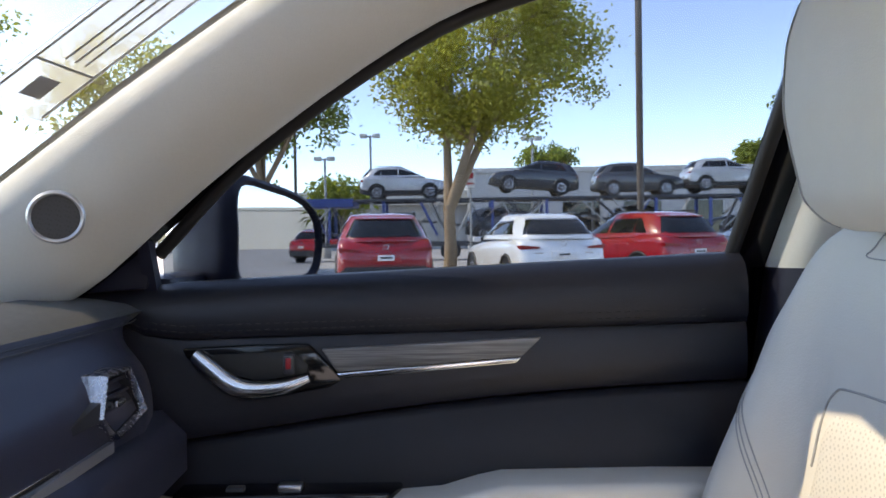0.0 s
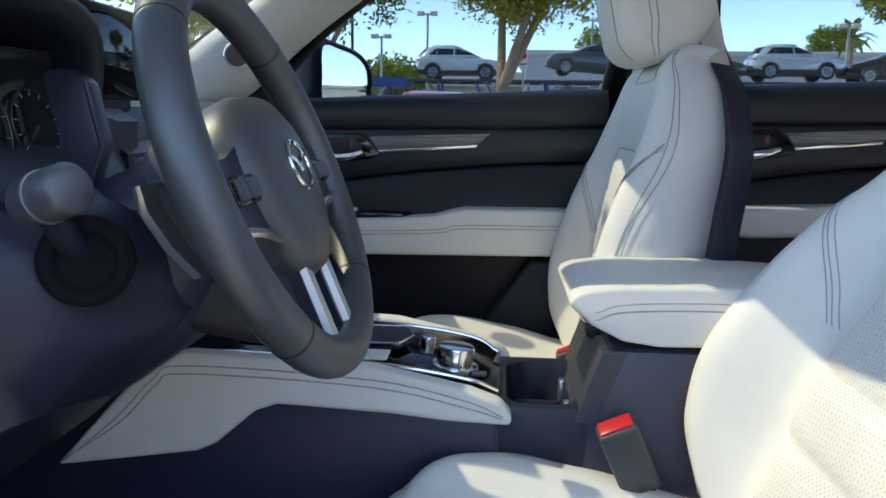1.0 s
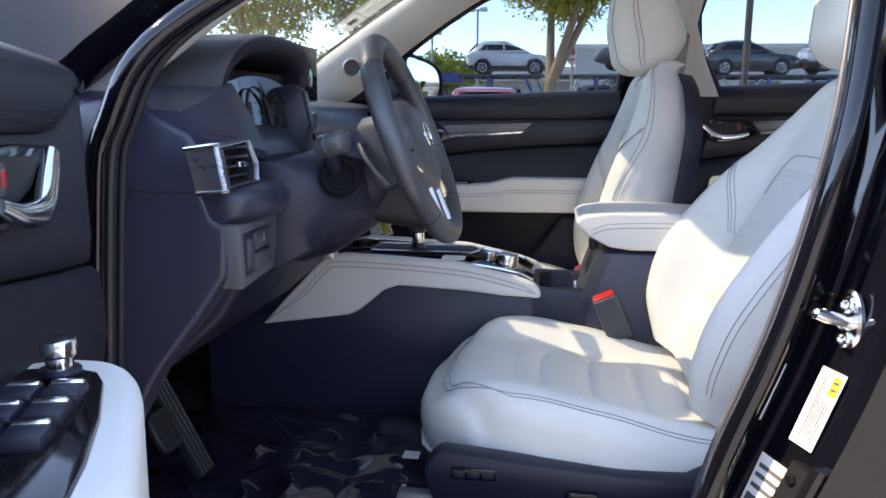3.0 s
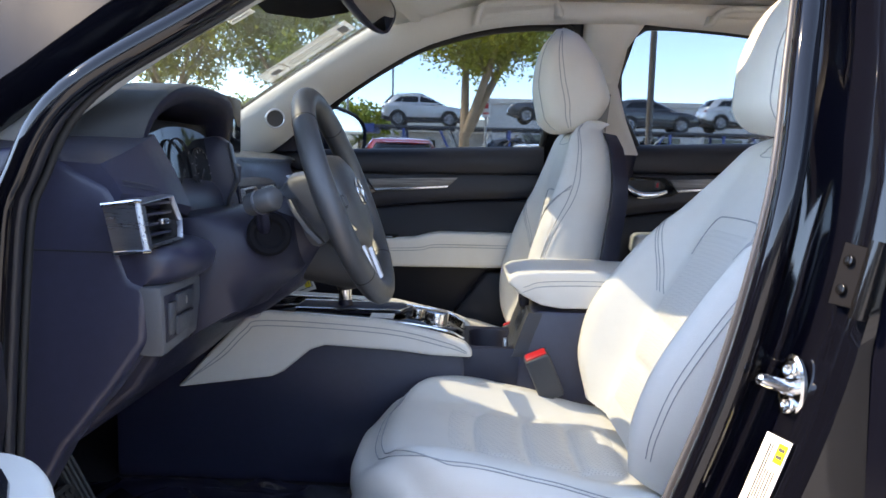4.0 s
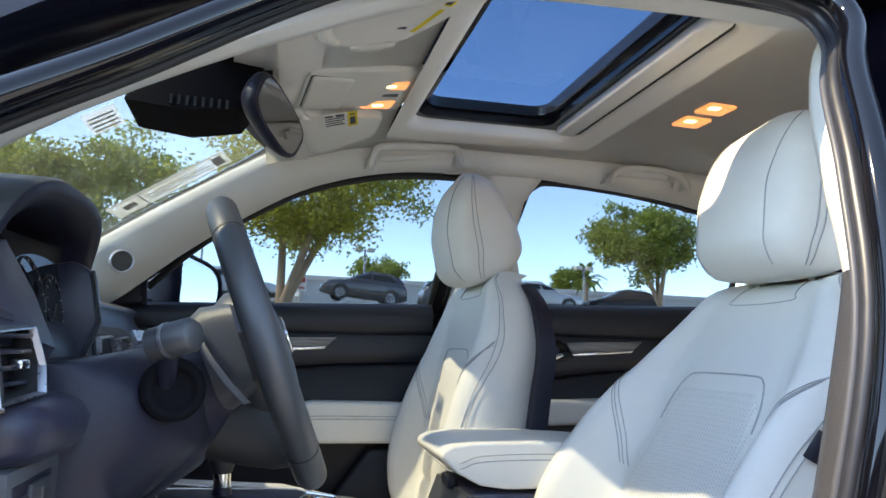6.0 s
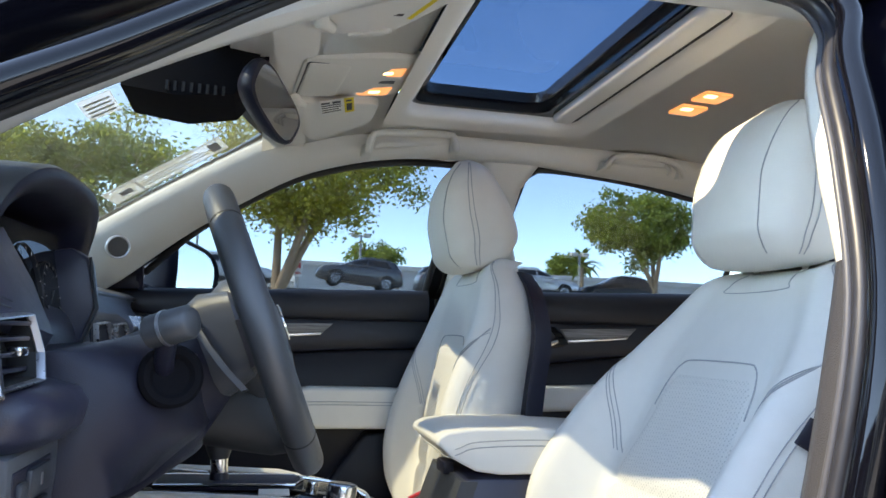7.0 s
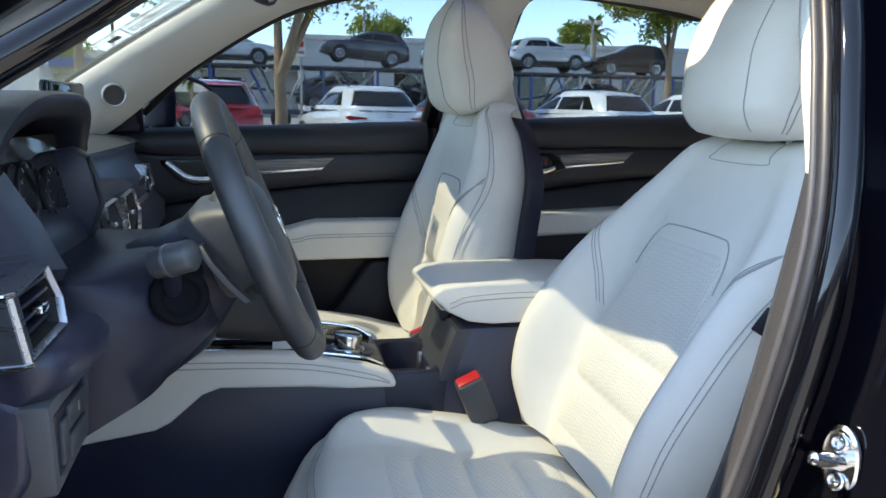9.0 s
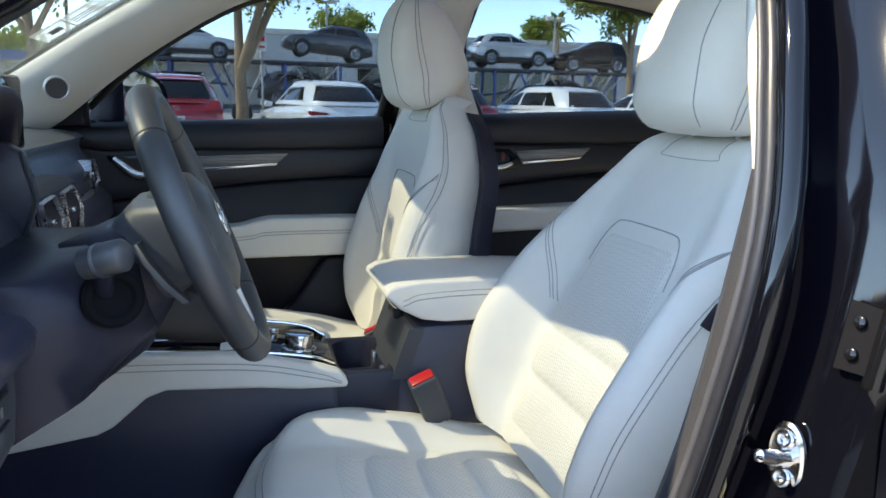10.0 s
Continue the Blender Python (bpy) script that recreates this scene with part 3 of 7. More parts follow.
# striker, labels and latch parts on the centre pillar
striker = thing("door_striker", (0.584, -0.812, 0.80), "zinc door striker bolted to the black centre pillar", "door striker")
ns = Vector((-0.94, -0.31, 0.30)).normalized()
ts = Vector((0.31, -0.95, 0)).normalized()
base = Vector((0.5845, -0.814, 0.800))
plate = [[base + ns * d + ts * (0.021 * math.cos(a) * s) + Vector((0, 0, 0.041 * math.copysign(abs(math.sin(a)) ** 0.9, math.sin(a)) * s)) for a in [2 * math.pi * i / 28 for i in range(28)]] for d, s in ((0.0, 1.0), (0.005, 1.0), (0.0075, 0.88), (0.0065, 0.72), (0.0065, 0.1))]
part("plate", loft(plate), CHROME, striker, "bright zinc striker plate")
for dz in (0.021, -0.021):
    part("screw", disc(base + ns * 0.009 + Vector((0, 0, dz)), ns, 0.0105, 0.007, 16, 0.002, inner=0.0045), CHROME, striker)
part("bolt", tube([base + ns * 0.004, base + ns * 0.022, base + ns * 0.040 - ts * 0.002, base + ns * 0.050 - ts * 0.003, base + ns * 0.053 - ts * 0.003], [0.0095, 0.0085, 0.0085, 0.007, 0.003], 14), CHROME, striker, "steel striker pin")


def label_on(name, origin, ax_u, ax_v, w, h, text_rows, what, yellow=None, bars_mat=None):
    """A printed label: paper, bars in place of print, and a coloured field."""
    o, au, av = Vector(origin), Vector(ax_u).normalized(), Vector(ax_v).normalized()
    nn = au.cross(av)
    lab = thing(name, o, what, "label")
    def rect(u0, u1, v0, v1, d):
        bm = bmesh.new()
        lo = [o + au * (u * w) + av * (v * h) + nn * (d - 0.0012) for u, v in ((u0, v0), (u1, v0), (u1, v1), (u0, v1))]
        hi = [p + nn * 0.0012 for p in lo]
        a, b = [bm.verts.new(p) for p in lo], [bm.verts.new(p) for p in hi]
        bm.faces.new(b), bm.faces.new(a[::-1])
        for i in range(4):
            bm.faces.new((a[i], a[(i + 1) % 4], b[(i + 1) % 4], b[i]))
        return bm
    part("sheet", rect(0, 1, 0, 1, 0.0012), PAPER, lab)
    if yellow:
        part("coloured_field", rect(*yellow, 0.0018), YELLOW, lab, "yellow warning field")
    for u0, u1, v0, v1 in text_rows:
        part("bar", rect(u0, u1, v0, v1, 0.0023), bars_mat or INK, lab)
    return lab




def pillar_face(z, y):
    """A point on the painted face of the driver side pillar."""
    return Vector((curve(PF, z) + 0.048 + (y - 0.782) * 0.333, -y, z))


label_on("tyre_label", pillar_face(0.650, 0.806) + ns * 0.003, -ts, (-0.32, 0, -0.95), -0.042, -0.100, [(0.30, 0.33, 0.1, 0.9), (0.40, 0.42, 0.2, 0.9), (0.5, 0.52, 0.15, 0.6), (0.6, 0.62, 0.1, 0.6), (0.72, 0.74, 0.1, 0.6), (0.82, 0.84, 0.1, 0.6), (0.66, 0.88, 0.76, 0.80), (0.66, 0.88, 0.85, 0.89)], "white and yellow printed tyre label on the black pillar", (0.6, 0.94, 0.70, 0.94))
label_on("maker_label", pillar_face(0.535, 0.782) + ns * 0.003, -ts, (-0.32, 0, -0.95), -0.06, -0.09, [(0.1, 0.9, 0.8, 0.86), (0.1, 0.9, 0.66, 0.72), (0.1, 0.8, 0.5, 0.56), (0.1, 0.9, 0.2, 0.4)], "white printed certification label on the pillar foot")
foot = Vector((curve(PF, 0.725) + 0.012, -0.742, 0.725))
label_on("small_label", foot + Vector((-0.002, -0.002, -0.070)) + Vector((-0.023, 0, 0)), (0.72, -0.69, 0), (0.32, 0, 0.95), 0.024, 0.080, [(0.12, 0.88, 0.10, 0.13), (0.12, 0.88, 0.20, 0.23), (0.12, 0.7, 0.30, 0.33), (0.12, 0.88, 0.40, 0.43), (0.2, 0.8, 0.60, 0.90)], "small white and yellow printed label low on the pillar", (0.1, 0.9, 0.55, 0.95))
catch = thing("door_catch", (0.556, -0.764, 0.815), "black moulded catch with a short prong on the pillar", "catch")
cn = Vector((-0.66, -0.70, 0.22)).normalized()
co = Vector((curve(PF, 0.815) + 0.026, -0.756, 0.815))
part("base", loft([[co + cn * d + Vector((0.69, -0.66, 0)) * (0.013 * c * math.cos(q)) + Vector((0.30, 0, 0.95)) * (0.026 * c * math.sin(q)) for q in [2 * math.pi * i / 24 for i in range(24)]] for d, c in ((-0.004, 1.0), (0.005, 1.0), (0.009, 0.82), (0.010, 0.3))]), GLOSSBLACK, catch)
part("prong", tube([co + cn * 0.006 + Vector((0.004, 0.016, 0.006)), co + cn * 0.016 + Vector((0.0, 0.0, 0.007)), co + cn * 0.016 + Vector((0.004, -0.026, 0.006))], [0.004, 0.0055, 0.0035], 10), GLOSSBLACK, catch, "short black prong")
part("stud", disc(co + cn * 0.012 + Vector((-0.004, 0, -0.014)), cn, 0.007, 0.008, 16, 0.002), GLOSSBLACK, catch)

# ---- seats ----
BOLSTER = [(0.0, 0.035), (0.08, 0.090), (0.16, 0.105), (0.28, 0.086), (0.37, 0.060), (0.44, 0.034), (0.52, 0.016), (0.62, 0.004)]
HALF = [(0.0, 0.225), (0.10, 0.255), (0.22, 0.268), (0.36, 0.262), (0.46, 0.240), (0.53, 0.205), (0.58, 0.175), (0.62, 0.150)]
SEAT_H = 0.625


def front_seat(yc, bx, bz, recline, cx, label, head_up=0.0, head_back=0.0, bolster=1.0, deeper=0.0, shoulders=0.0):
    """A front seat. bx, bz: foot of the backrest's face; cx: the cushion's front."""
    seat = thing("front_seat", (cx + 0.25, yc, 0.36), label, "car seat", "front seats")
    a = Vector((math.sin(radians(recline)), 0, math.cos(radians(recline))))
    n = Vector((-math.cos(radians(recline)), 0, math.sin(radians(recline))))
    B = Vector((bx, yc, bz))

    def half(u):
        return curve(HALF, u) + shoulders * smooth(0.36, 0.50, u) * (1 - 0.9 * smooth(0.55, 0.63, u))

    def face(s, u):
        """How far the face of the backrest stands forward at s (-1..1 across) and height u."""
        q = abs(s)
        b = bolster * curve(BOLSTER, u) * (0.72 if s < 0 else 1.0)
        v = b * smooth(0.58, 0.85, q) - 0.010 * (1 - q * q) + 0.012 * math.sin(math.pi * min(1, u / SEAT_H))
        v -= 0.006 * math.exp(-((q - (0.62 - 0.5 * max(0, u - 0.2))) / 0.025) ** 2) * smooth(0.50, 0.42, u)
        if q > 0.79:
            v -= (0.055 + 0.75 * b) * (1 - math.sqrt(max(0, 1 - ((q - 0.79) / 0.21) ** 2)))
        v -= 0.06 * smooth(0.555, 0.66, u) ** 2
        for g in (0.125, 0.215):
            if q < 0.60:
                v -= 0.009 * math.exp(-(abs(u - g) / 0.011) ** 1.4) * smooth(0.60, 0.55, q)
        return v

    def at(s, u, d=0.0):
        return B + a * u + n * (face(s, u) + d) + Vector((0, s * half(u), 0))

    us = [SEAT_H * i / 48 for i in range(49)]
    ss = [-1 + 2 * i / 40 for i in range(41)]
    rings = []
    for u in us:
        w = half(u)
        ring = [at(s, u) for s in ss]
        t = deeper + curve([(0, 0.13), (0.15, 0.17), (0.40, 0.165), (0.56, 0.14), (0.60, 0.12), (SEAT_H, 0.10)], u)
        for k in range(1, 16):
            s = 1 - 2 * k / 16
            ring.append(B + a * u + n * (-t * (0.90 + 0.10 * (1 - abs(s) ** 4))) + Vector((0, s * w * 0.985, 0)))
        rings.append(ring)
    lid = [p * 0.6 + (B + a * (SEAT_H + 0.008) + n * -0.05) * 0.4 + a * 0.006 for p in rings[-1]]
    lid2 = [p * 0.2 + (B + a * (SEAT_H + 0.010) + n * -0.05) * 0.8 + a * 0.002 for p in rings[-1]]
    back = part("backrest", loft(rings + [lid, lid2]), LEATHER, seat, "white leather backrest with raised side bolsters", sharp=70)
    # black rear shell
    shell = []
    for u in [0.02 + 0.58 * i / 20 for i in range(21)]:
        w = half(u) * 0.99
        t = deeper + curve([(0, 0.13), (0.15, 0.17), (0.40, 0.165), (0.56, 0.14), (0.60, 0.12)], u)
        pts = [(-w, -t * 0.86), (-w * 1.005, -t * 0.92), (-w * 0.985, -t * 1.0 - 0.02), (-w * 0.6, -t - 0.036), (0, -t - 0.04), (w * 0.6, -t - 0.036), (w * 0.985, -t - 0.02), (w * 1.005, -t * 0.92), (w, -t * 0.86), (0, -t * 0.9)]
        shell.append([B + a * u + n * v + Vector((0, y, 0)) for y, v in pts])
    part("rear_shell", loft(shell), SOFT2, seat, "black cover on the back of the seat", sharp=60)
    # perforated insert
    def insert(u, v):
        s = -0.485 + 0.97 * u
        uu = 0.028 + 0.395 * v
        lim = 0.595 - 0.130 * smooth(0.20, 0.36, uu) - 0.09 * smooth(0.37, 0.423, uu) ** 2
        s = s / 0.485 * lim
        e = min(1, min(u, 1 - u, v, 1 - v) * 12)
        return at(s, uu, -0.004 + 0.0075 * math.sqrt(e))
    part("insert", sheet(insert, 30, 60, n * -0.004), PERF, seat, "perforated white leather centre panel", sharp=70)
    # seams
    def seam(points, name="seam", r=0.0009):
        part(name, tube([at(s, u, 0.0006) for s, u in points], r, 5), SEAM, back)
    for sg in (-1, 1):
        for o in (0.0, 0.020, 0.034):
            line = spline([(sg * 0.975, 0.452 + o * 0.3, 0), (sg * (0.90 + o * 0.5), 0.425, 0), (sg * (0.78 + o), 0.375, 0), (sg * (0.67 + o), 0.315, 0), (sg * (0.60 + o), 0.262, 0)], 6)
            seam([(p.x, p.y) for p in line])
        for o in (0.0, 0.014):
            line = spline([(sg * (0.86 + o), 0.615, 0), (sg * (0.945 + o), 0.575, 0), (sg * (0.975 + o), 0.50, 0), (sg * (0.978 + o), 0.42, 0), (sg * (0.955 + o), 0.32, 0), (sg * (0.945 + o), 0.18, 0), (sg * (0.945 + o), 0.04, 0)], 8)
            seam([(p.x, p.y) for p in line])
    for g in (0.125, 0.215):
        seam([(-0.56 + 1.12 * i / 20, g - 0.012 * (1 - (2 * i / 20 - 1) ** 2)) for i in range(21)])
    line = spline([(-0.47, 0.355, 0), (-0.455, 0.40, 0), (-0.40, 0.432, 0), (-0.27, 0.441, 0), (0.27, 0.441, 0), (0.40, 0.432, 0), (0.455, 0.40, 0), (0.47, 0.355, 0)], 8)
    seam([(p.x, p.y) for p in line], r=0.0013)
    line = spline([(-0.44, 0.612, 0), (-0.43, 0.580, 0), (-0.39, 0.567, 0), (0.39, 0.567, 0), (0.43, 0.580, 0), (0.44, 0.612, 0)], 6)
    seam([(p.x, p.y) for p in line], r=0.0008)
    # headrest, leaning forward of the backrest
    tilt_h = radians(recline - 21)
    ha = Vector((math.sin(tilt_h), 0, math.cos(tilt_h)))
    hn = Vector((-math.cos(tilt_h), 0, math.sin(tilt_h)))
    hb = B + a * (SEAT_H + head_up) + n * (-0.006 - head_back)
    HW = [(0, 0.110), (0.06, 0.124), (0.2, 0.136), (0.45, 0.143), (0.7, 0.142), (0.85, 0.135), (0.94, 0.120), (1.0, 0.095)]
    HF = [(0, 0.052), (0.05, 0.072), (0.18, 0.088), (0.45, 0.087), (0.7, 0.072), (0.88, 0.046), (1.0, 0.010)]
    HB = [(0, -0.035), (0.07, -0.068), (0.26, -0.098), (0.5, -0.090), (0.75, -0.068), (0.9, -0.046), (1.0, -0.018)]

    def head_at(k, ang, d=0.0):
        w, f, r = curve(HW, k), curve(HF, k), curve(HB, k)
        c, s = math.cos(ang), math.sin(ang)
        yy = (w + d) * math.copysign(abs(c) ** 0.58, c)
        vv = (f + r) / 2 + ((f - r) / 2 + d) * math.copysign(abs(s) ** 0.72, s)
        up = 0.012 * (1 - (yy / w) ** 2) * smooth(0.6, 1.0, k)
        return hb + ha * (0.245 * k + up) + hn * vv + Vector((0, yy, 0))

    rings = [[head_at(0.0, 2 * math.pi * j / 48) * 0.5 + (hb + hn * 0.015) * 0.5 - ha * 0.006 for j in range(48)]]
    rings += [[head_at(i / 30, 2 * math.pi * j / 48) for j in range(48)] for i in range(31)]
    mid = sum(rings[-1], Vector()) / 48
    rings += [[p.lerp(mid, 0.35) + ha * 0.008 for p in rings[-1]]]
    rings += [[p.lerp(mid, 0.6) + ha * 0.004 for p in rings[-1]]]
    head = part("headrest", loft(rings), LEATHER, seat, "padded white leather headrest", sharp=75)
    for ang in (58, 122, 14, 8, 166, 172):
        bow = 0 if 30 < ang < 150 else 1
        pts = [head_at(0.02 + 0.97 * i / 24, radians(ang + (6 if ang < 90 else -6) * math.sin(math.pi * i / 24) * (1 - bow)), 0.0008) for i in range(25)]
        part("seam", tube(pts, 0.0010, 5), SEAM, head)
    for sg in (-1, 1):
        part("headrest_post", tube([B + a * (SEAT_H - 0.06) + n * -0.05 + Vector((0, sg * 0.06, 0)), hb + ha * 0.06 - hn * 0.03 + Vector((0, sg * 0.06, 0))], 0.006, 8), CHROME, seat)
    # cushion
    L, W = 0.50, 0.262

    def top_z(p, s):
        """Height of the cushion's top at p (0 front .. 1 back) and s across."""
        q = abs(s)
        z = curve([(0, 0.598), (0.2, 0.603), (0.5, 0.585), (0.8, 0.565), (1.0, 0.560)], p) + 0.028 * smooth(0.50, 0.80, q) * (1 - 0.55 * smooth(0.55, 1.0, p))
        for g in (0.42, 0.60, 0.78):
            if q < 0.50:
                z -= 0.010 * math.exp(-(abs(p - g) / 0.018) ** 1.4)
        z -= 0.005 * math.exp(-((q - 0.53) / 0.03) ** 2) * smooth(0.2, 0.3, p)
        return z - 0.006 * (1 - q * q)

    def outline(p):
        return W * curve([(0, 0.90), (0.1, 0.945), (0.25, 0.98), (0.6, 1.0), (1, 0.97)], p)

    def setback(p, s):
        """How far the rounded front corners stand back."""
        return 0.115 * abs(s) ** 3.2 * (1 - p)

    def fall(p):
        return 0.034 * (1 - smooth(0.0, 0.14, p)) ** 2 + 0.012

    def shoulder(s):
        q = abs(s)
        return 0.045 * (1 - math.sqrt(max(0, 1 - ((q - 0.80) / 0.20) ** 2))) if q > 0.80 else 0.0

    rings = []
    for i in range(37):
        p = i / 36
        w = outline(p)
        x = cx + 0.02 + (L - 0.02) * p
        back_x = setback(p, 1)
        ring = [Vector((x + setback(p, s), yc + s * w, top_z(p, s) - shoulder(s) - fall(p))) for s in ss]
        for k in range(1, 8):
            f = k / 8
            ring.append(Vector((x + back_x, yc + w * (1.0 + 0.015 * math.sin(math.pi * f)), ring[40].z * (1 - f) + 0.47 * f)))
        for k in range(9):
            s = 1 - k / 4
            ring.append(Vector((x + setback(p, s), yc + w * s * 0.985, 0.465)))
        for k in range(1, 8):
            f = k / 8
            ring.append(Vector((x + back_x, yc - w * (1.0 + 0.015 * math.sin(math.pi * f)), ring[0].z * f + 0.47 * (1 - f))))
        rings.append(ring)

    def nose(d, q):
        return [Vector((p.x - d, p.y, 0.455 + (p.z - 0.455) * (1 - q))) for p in rings[0]]
    front = [nose(0.006, 0.99), nose(0.016, 0.80), nose(0.022, 0.50), nose(0.021, 0.28), nose(0.015, 0.12), nose(0.007, 0.035)]
    cush = part("cushion", loft(front + rings), LEATHER, seat, "white leather seat cushion, padded and stitched", sharp=70)
    def cushion_insert(u, v):
        p = 0.30 + 0.66 * v
        lim = 0.475 - 0.05 * (1 - v)
        s = (2 * u - 1) * lim
        e = min(1, min(u, 1 - u, v, 1 - v) * 12)
        return Vector((cx + 0.02 + (L - 0.02) * p + setback(p, s) - 0.014 * (1 - (2 * u - 1) ** 2) * (1 - v), yc + s * outline(p), top_z(p, s) - 0.016 + 0.0075 * math.sqrt(e)))
    part("cushion_insert", sheet(cushion_insert, 24, 40, (0, 0, -0.004)), PERF, seat, "perforated white leather seat panel", sharp=70)
    def cat(p, s):
        return Vector((cx + 0.02 + (L - 0.02) * p + setback(p, s), yc + s * outline(p), top_z(p, s) - shoulder(s) - fall(p) + 0.0006))
    for o in (0.0, 0.022):
        half_line = [(0.96 - 0.80 * i / 20, 0.93 + 0.9 * o) for i in range(21)] + [(0.16 - (0.115 - o) * math.sin(math.pi * k / 16), 0.73 + (0.20 + 0.9 * o) * math.cos(math.pi * k / 16)) for k in range(1, 8)] + [(0.045 + o, 0.70 - 0.7 * k / 8) for k in range(9)]
        line = half_line + [(p, -s) for p, s in half_line[-2::-1]]
        part("seam", tube([cat(p, s) for p, s in line], 0.0010, 5), SEAM, cush)
    # plinth, side covers and rails
    part("base", box(cx + 0.06, cx + 0.50, yc - 0.235, yc + 0.235, 0.40, 0.492, 0.02), SOFT2, seat, "black seat base")
    for sg in (-1, 1):
        out = [(cx + 0.055, 0.44), (cx + 0.040, 0.500), (cx + 0.065, 0.530), (cx + 0.20, 0.518), (cx + 0.34, 0.508), (cx + 0.44, 0.508), (cx + 0.53, 0.55), (cx + 0.58, 0.55), (cx + 0.60, 0.44)]
        cover = part("side_cover", prism(out, yc + sg * 0.245, yc + sg * 0.292, "y", 0.012), SOFT2, seat, "black moulded side cover")
        if yc < 0 and sg < 0:
            sw = part("switch_plate", box(cx + 0.085, cx + 0.155, yc - 0.2955, yc - 0.290, 0.486, 0.506, 0.003), GLOSSBLACK, cover, "memory switch plate")
            for k in range(3):
                part("button", box(cx + 0.090 + 0.022 * k, cx + 0.108 + 0.022 * k, yc - 0.2985, yc - 0.295, 0.490, 0.502, 0.002), SOFT2, sw)
            part("seat_knob", box(cx + 0.26, cx + 0.31, yc - 0.305, yc - 0.290, 0.465, 0.482, 0.005), GLOSSBLACK, cover, "power seat lever")
        part("rail", box(cx - 0.02, cx + 0.55, yc + sg * 0.19 - 0.025, yc + sg * 0.19 + 0.025, 0.36, 0.402, 0.006), DULLMETAL, seat, "steel seat rail")
    return seat, at


driver_seat, driver_at = front_seat(-0.355, 0.475, 0.575, 26, 0.005, "white leather driver seat with perforated centre, stitched seams", -0.012, 0.0)
passenger_seat, passenger_at = front_seat(0.365, 0.355, 0.560, 9, -0.10, "white leather front passenger seat, upright, with headrest", -0.018, 0.015, 0.75, -0.035, 0.035)
# fabric tag on the driver seat's side
tag_at = Vector((0.617, -0.621, 0.897))
tag = tagged(new("seat_tag", finish(box(-0.0095, 0.0095, -0.0015, 0.0015, -0.018, 0.018, 0.001, m=Matrix.Translation(tag_at) @ Matrix.Rotation(radians(-30), 4, "Z") @ Matrix.Rotation(radians(30), 4, "Y")))), "small black fabric tag sewn to the seat side", "tag")
tag.data.materials.append(SOFT2)
# rear bench, low behind the front seats
bench = thing("rear_bench", (1.35, 0, 0.36), "white leather rear bench seat", "car seat")
part("cushion", box(1.10, 1.62, -0.64, 0.64, 0.42, 0.62, 0.05, 4), LEATHER, bench)
part("backrest", box(0, 0.16, -0.64, 0.64, 0, 0.62, 0.05, 4, m=Matrix.Translation((1.60, 0, 0.56)) @ Euler((0, radians(22), 0)).to_matrix().to_4x4()), LEATHER, bench)


def buckle(at, y_tilt, label):
    ob = thing("seat_belt_buckle", at, label, "buckle", "front belt buckles")
    m = Matrix.Translation(at) @ Euler((radians(y_tilt), radians(-24), 0)).to_matrix().to_4x4()
    part("body", box(-0.026, 0.026, -0.017, 0.017, -0.10, 0.004, 0.006, 3, m=m), GREYPL, ob, "dark grey plastic buckle body")
    part("button", box(-0.022, 0.022, -0.0125, 0.0125, 0.0, 0.0075, 0.003, m=m), RED, ob, "red release button")
    part("stalk", box(-0.016, 0.016, -0.004, 0.004, -0.20, -0.09, 0.002, m=m), SOFT2, ob)


buckle(Vector((0.345, -0.162, 0.668)), 15, "dark grey seat belt buckle with red button beside the console")
buckle(Vector((0.315, 0.165, 0.668)), -6, "dark grey seat belt buckle with red button by the passenger seat")
# ---- dashboard ----
dash = thing("dashboard", (-0.5, 0, 0.6), "black soft-touch dashboard with silver air vents", "dashboard")
DW = 0.698


def dash_profile(y):
    """Outline of the dashboard in x and z at a place across the car."""
    d = smooth(-0.20, -0.05, y)
    top = 1.062 + 0.012 * d
    nose = -0.262 - 0.045 * d - 0.05 * smooth(0.60, 0.70, y) ** 2
    front = spline([(-0.345, 0, top - 0.016), (nose - 0.030, 0, top - 0.045), (nose - 0.004, 0, 0.990), (nose + 0.004, 0, 0.945), (nose - 0.006, 0, 0.895), (nose - 0.03, 0, 0.86), (nose - 0.05, 0, 0.78), (-0.37, 0, 0.68)], 4)
    return [(-0.84, 0.99), (-0.62, 1.055), (-0.46, top + 0.006), (-0.40, top), (-0.365, top - 0.006)] + [(p.x, p.z) for p in front] + [(-0.46, 0.62), (-0.84, 0.62)]


part("main_panel", loft([[(x, y, z) for x, z in dash_profile(y)[5:-2]] + [(-0.60, y, 0.62), (-0.60, y, 1.0)] for y in [-DW + 2 * DW * i / 28 for i in range(29)]]), SOFT, dash, "black soft-touch dashboard panel", sharp=50)
part("top_pad", loft([[(x, y, z) for x, z in dash_profile(y)[:6]] + [(-0.42, y, 1.0), (-0.84, y, 0.96)] for y in [-DW + 2 * DW * i / 28 for i in range(29)]]), DASHTOP, dash, "grained black top pad of the dashboard", sharp=50)
for o in (0.0, 0.007):
    part("seam", tube([(dash_profile(y)[6][0] + 0.001 + o * 0.8, y, dash_profile(y)[6][1] + 0.001 - o * 0.5) for y in (0.10, 0.3, 0.5, 0.6, 0.65, 0.69)], 0.0009, 5), GREYPL, dash)
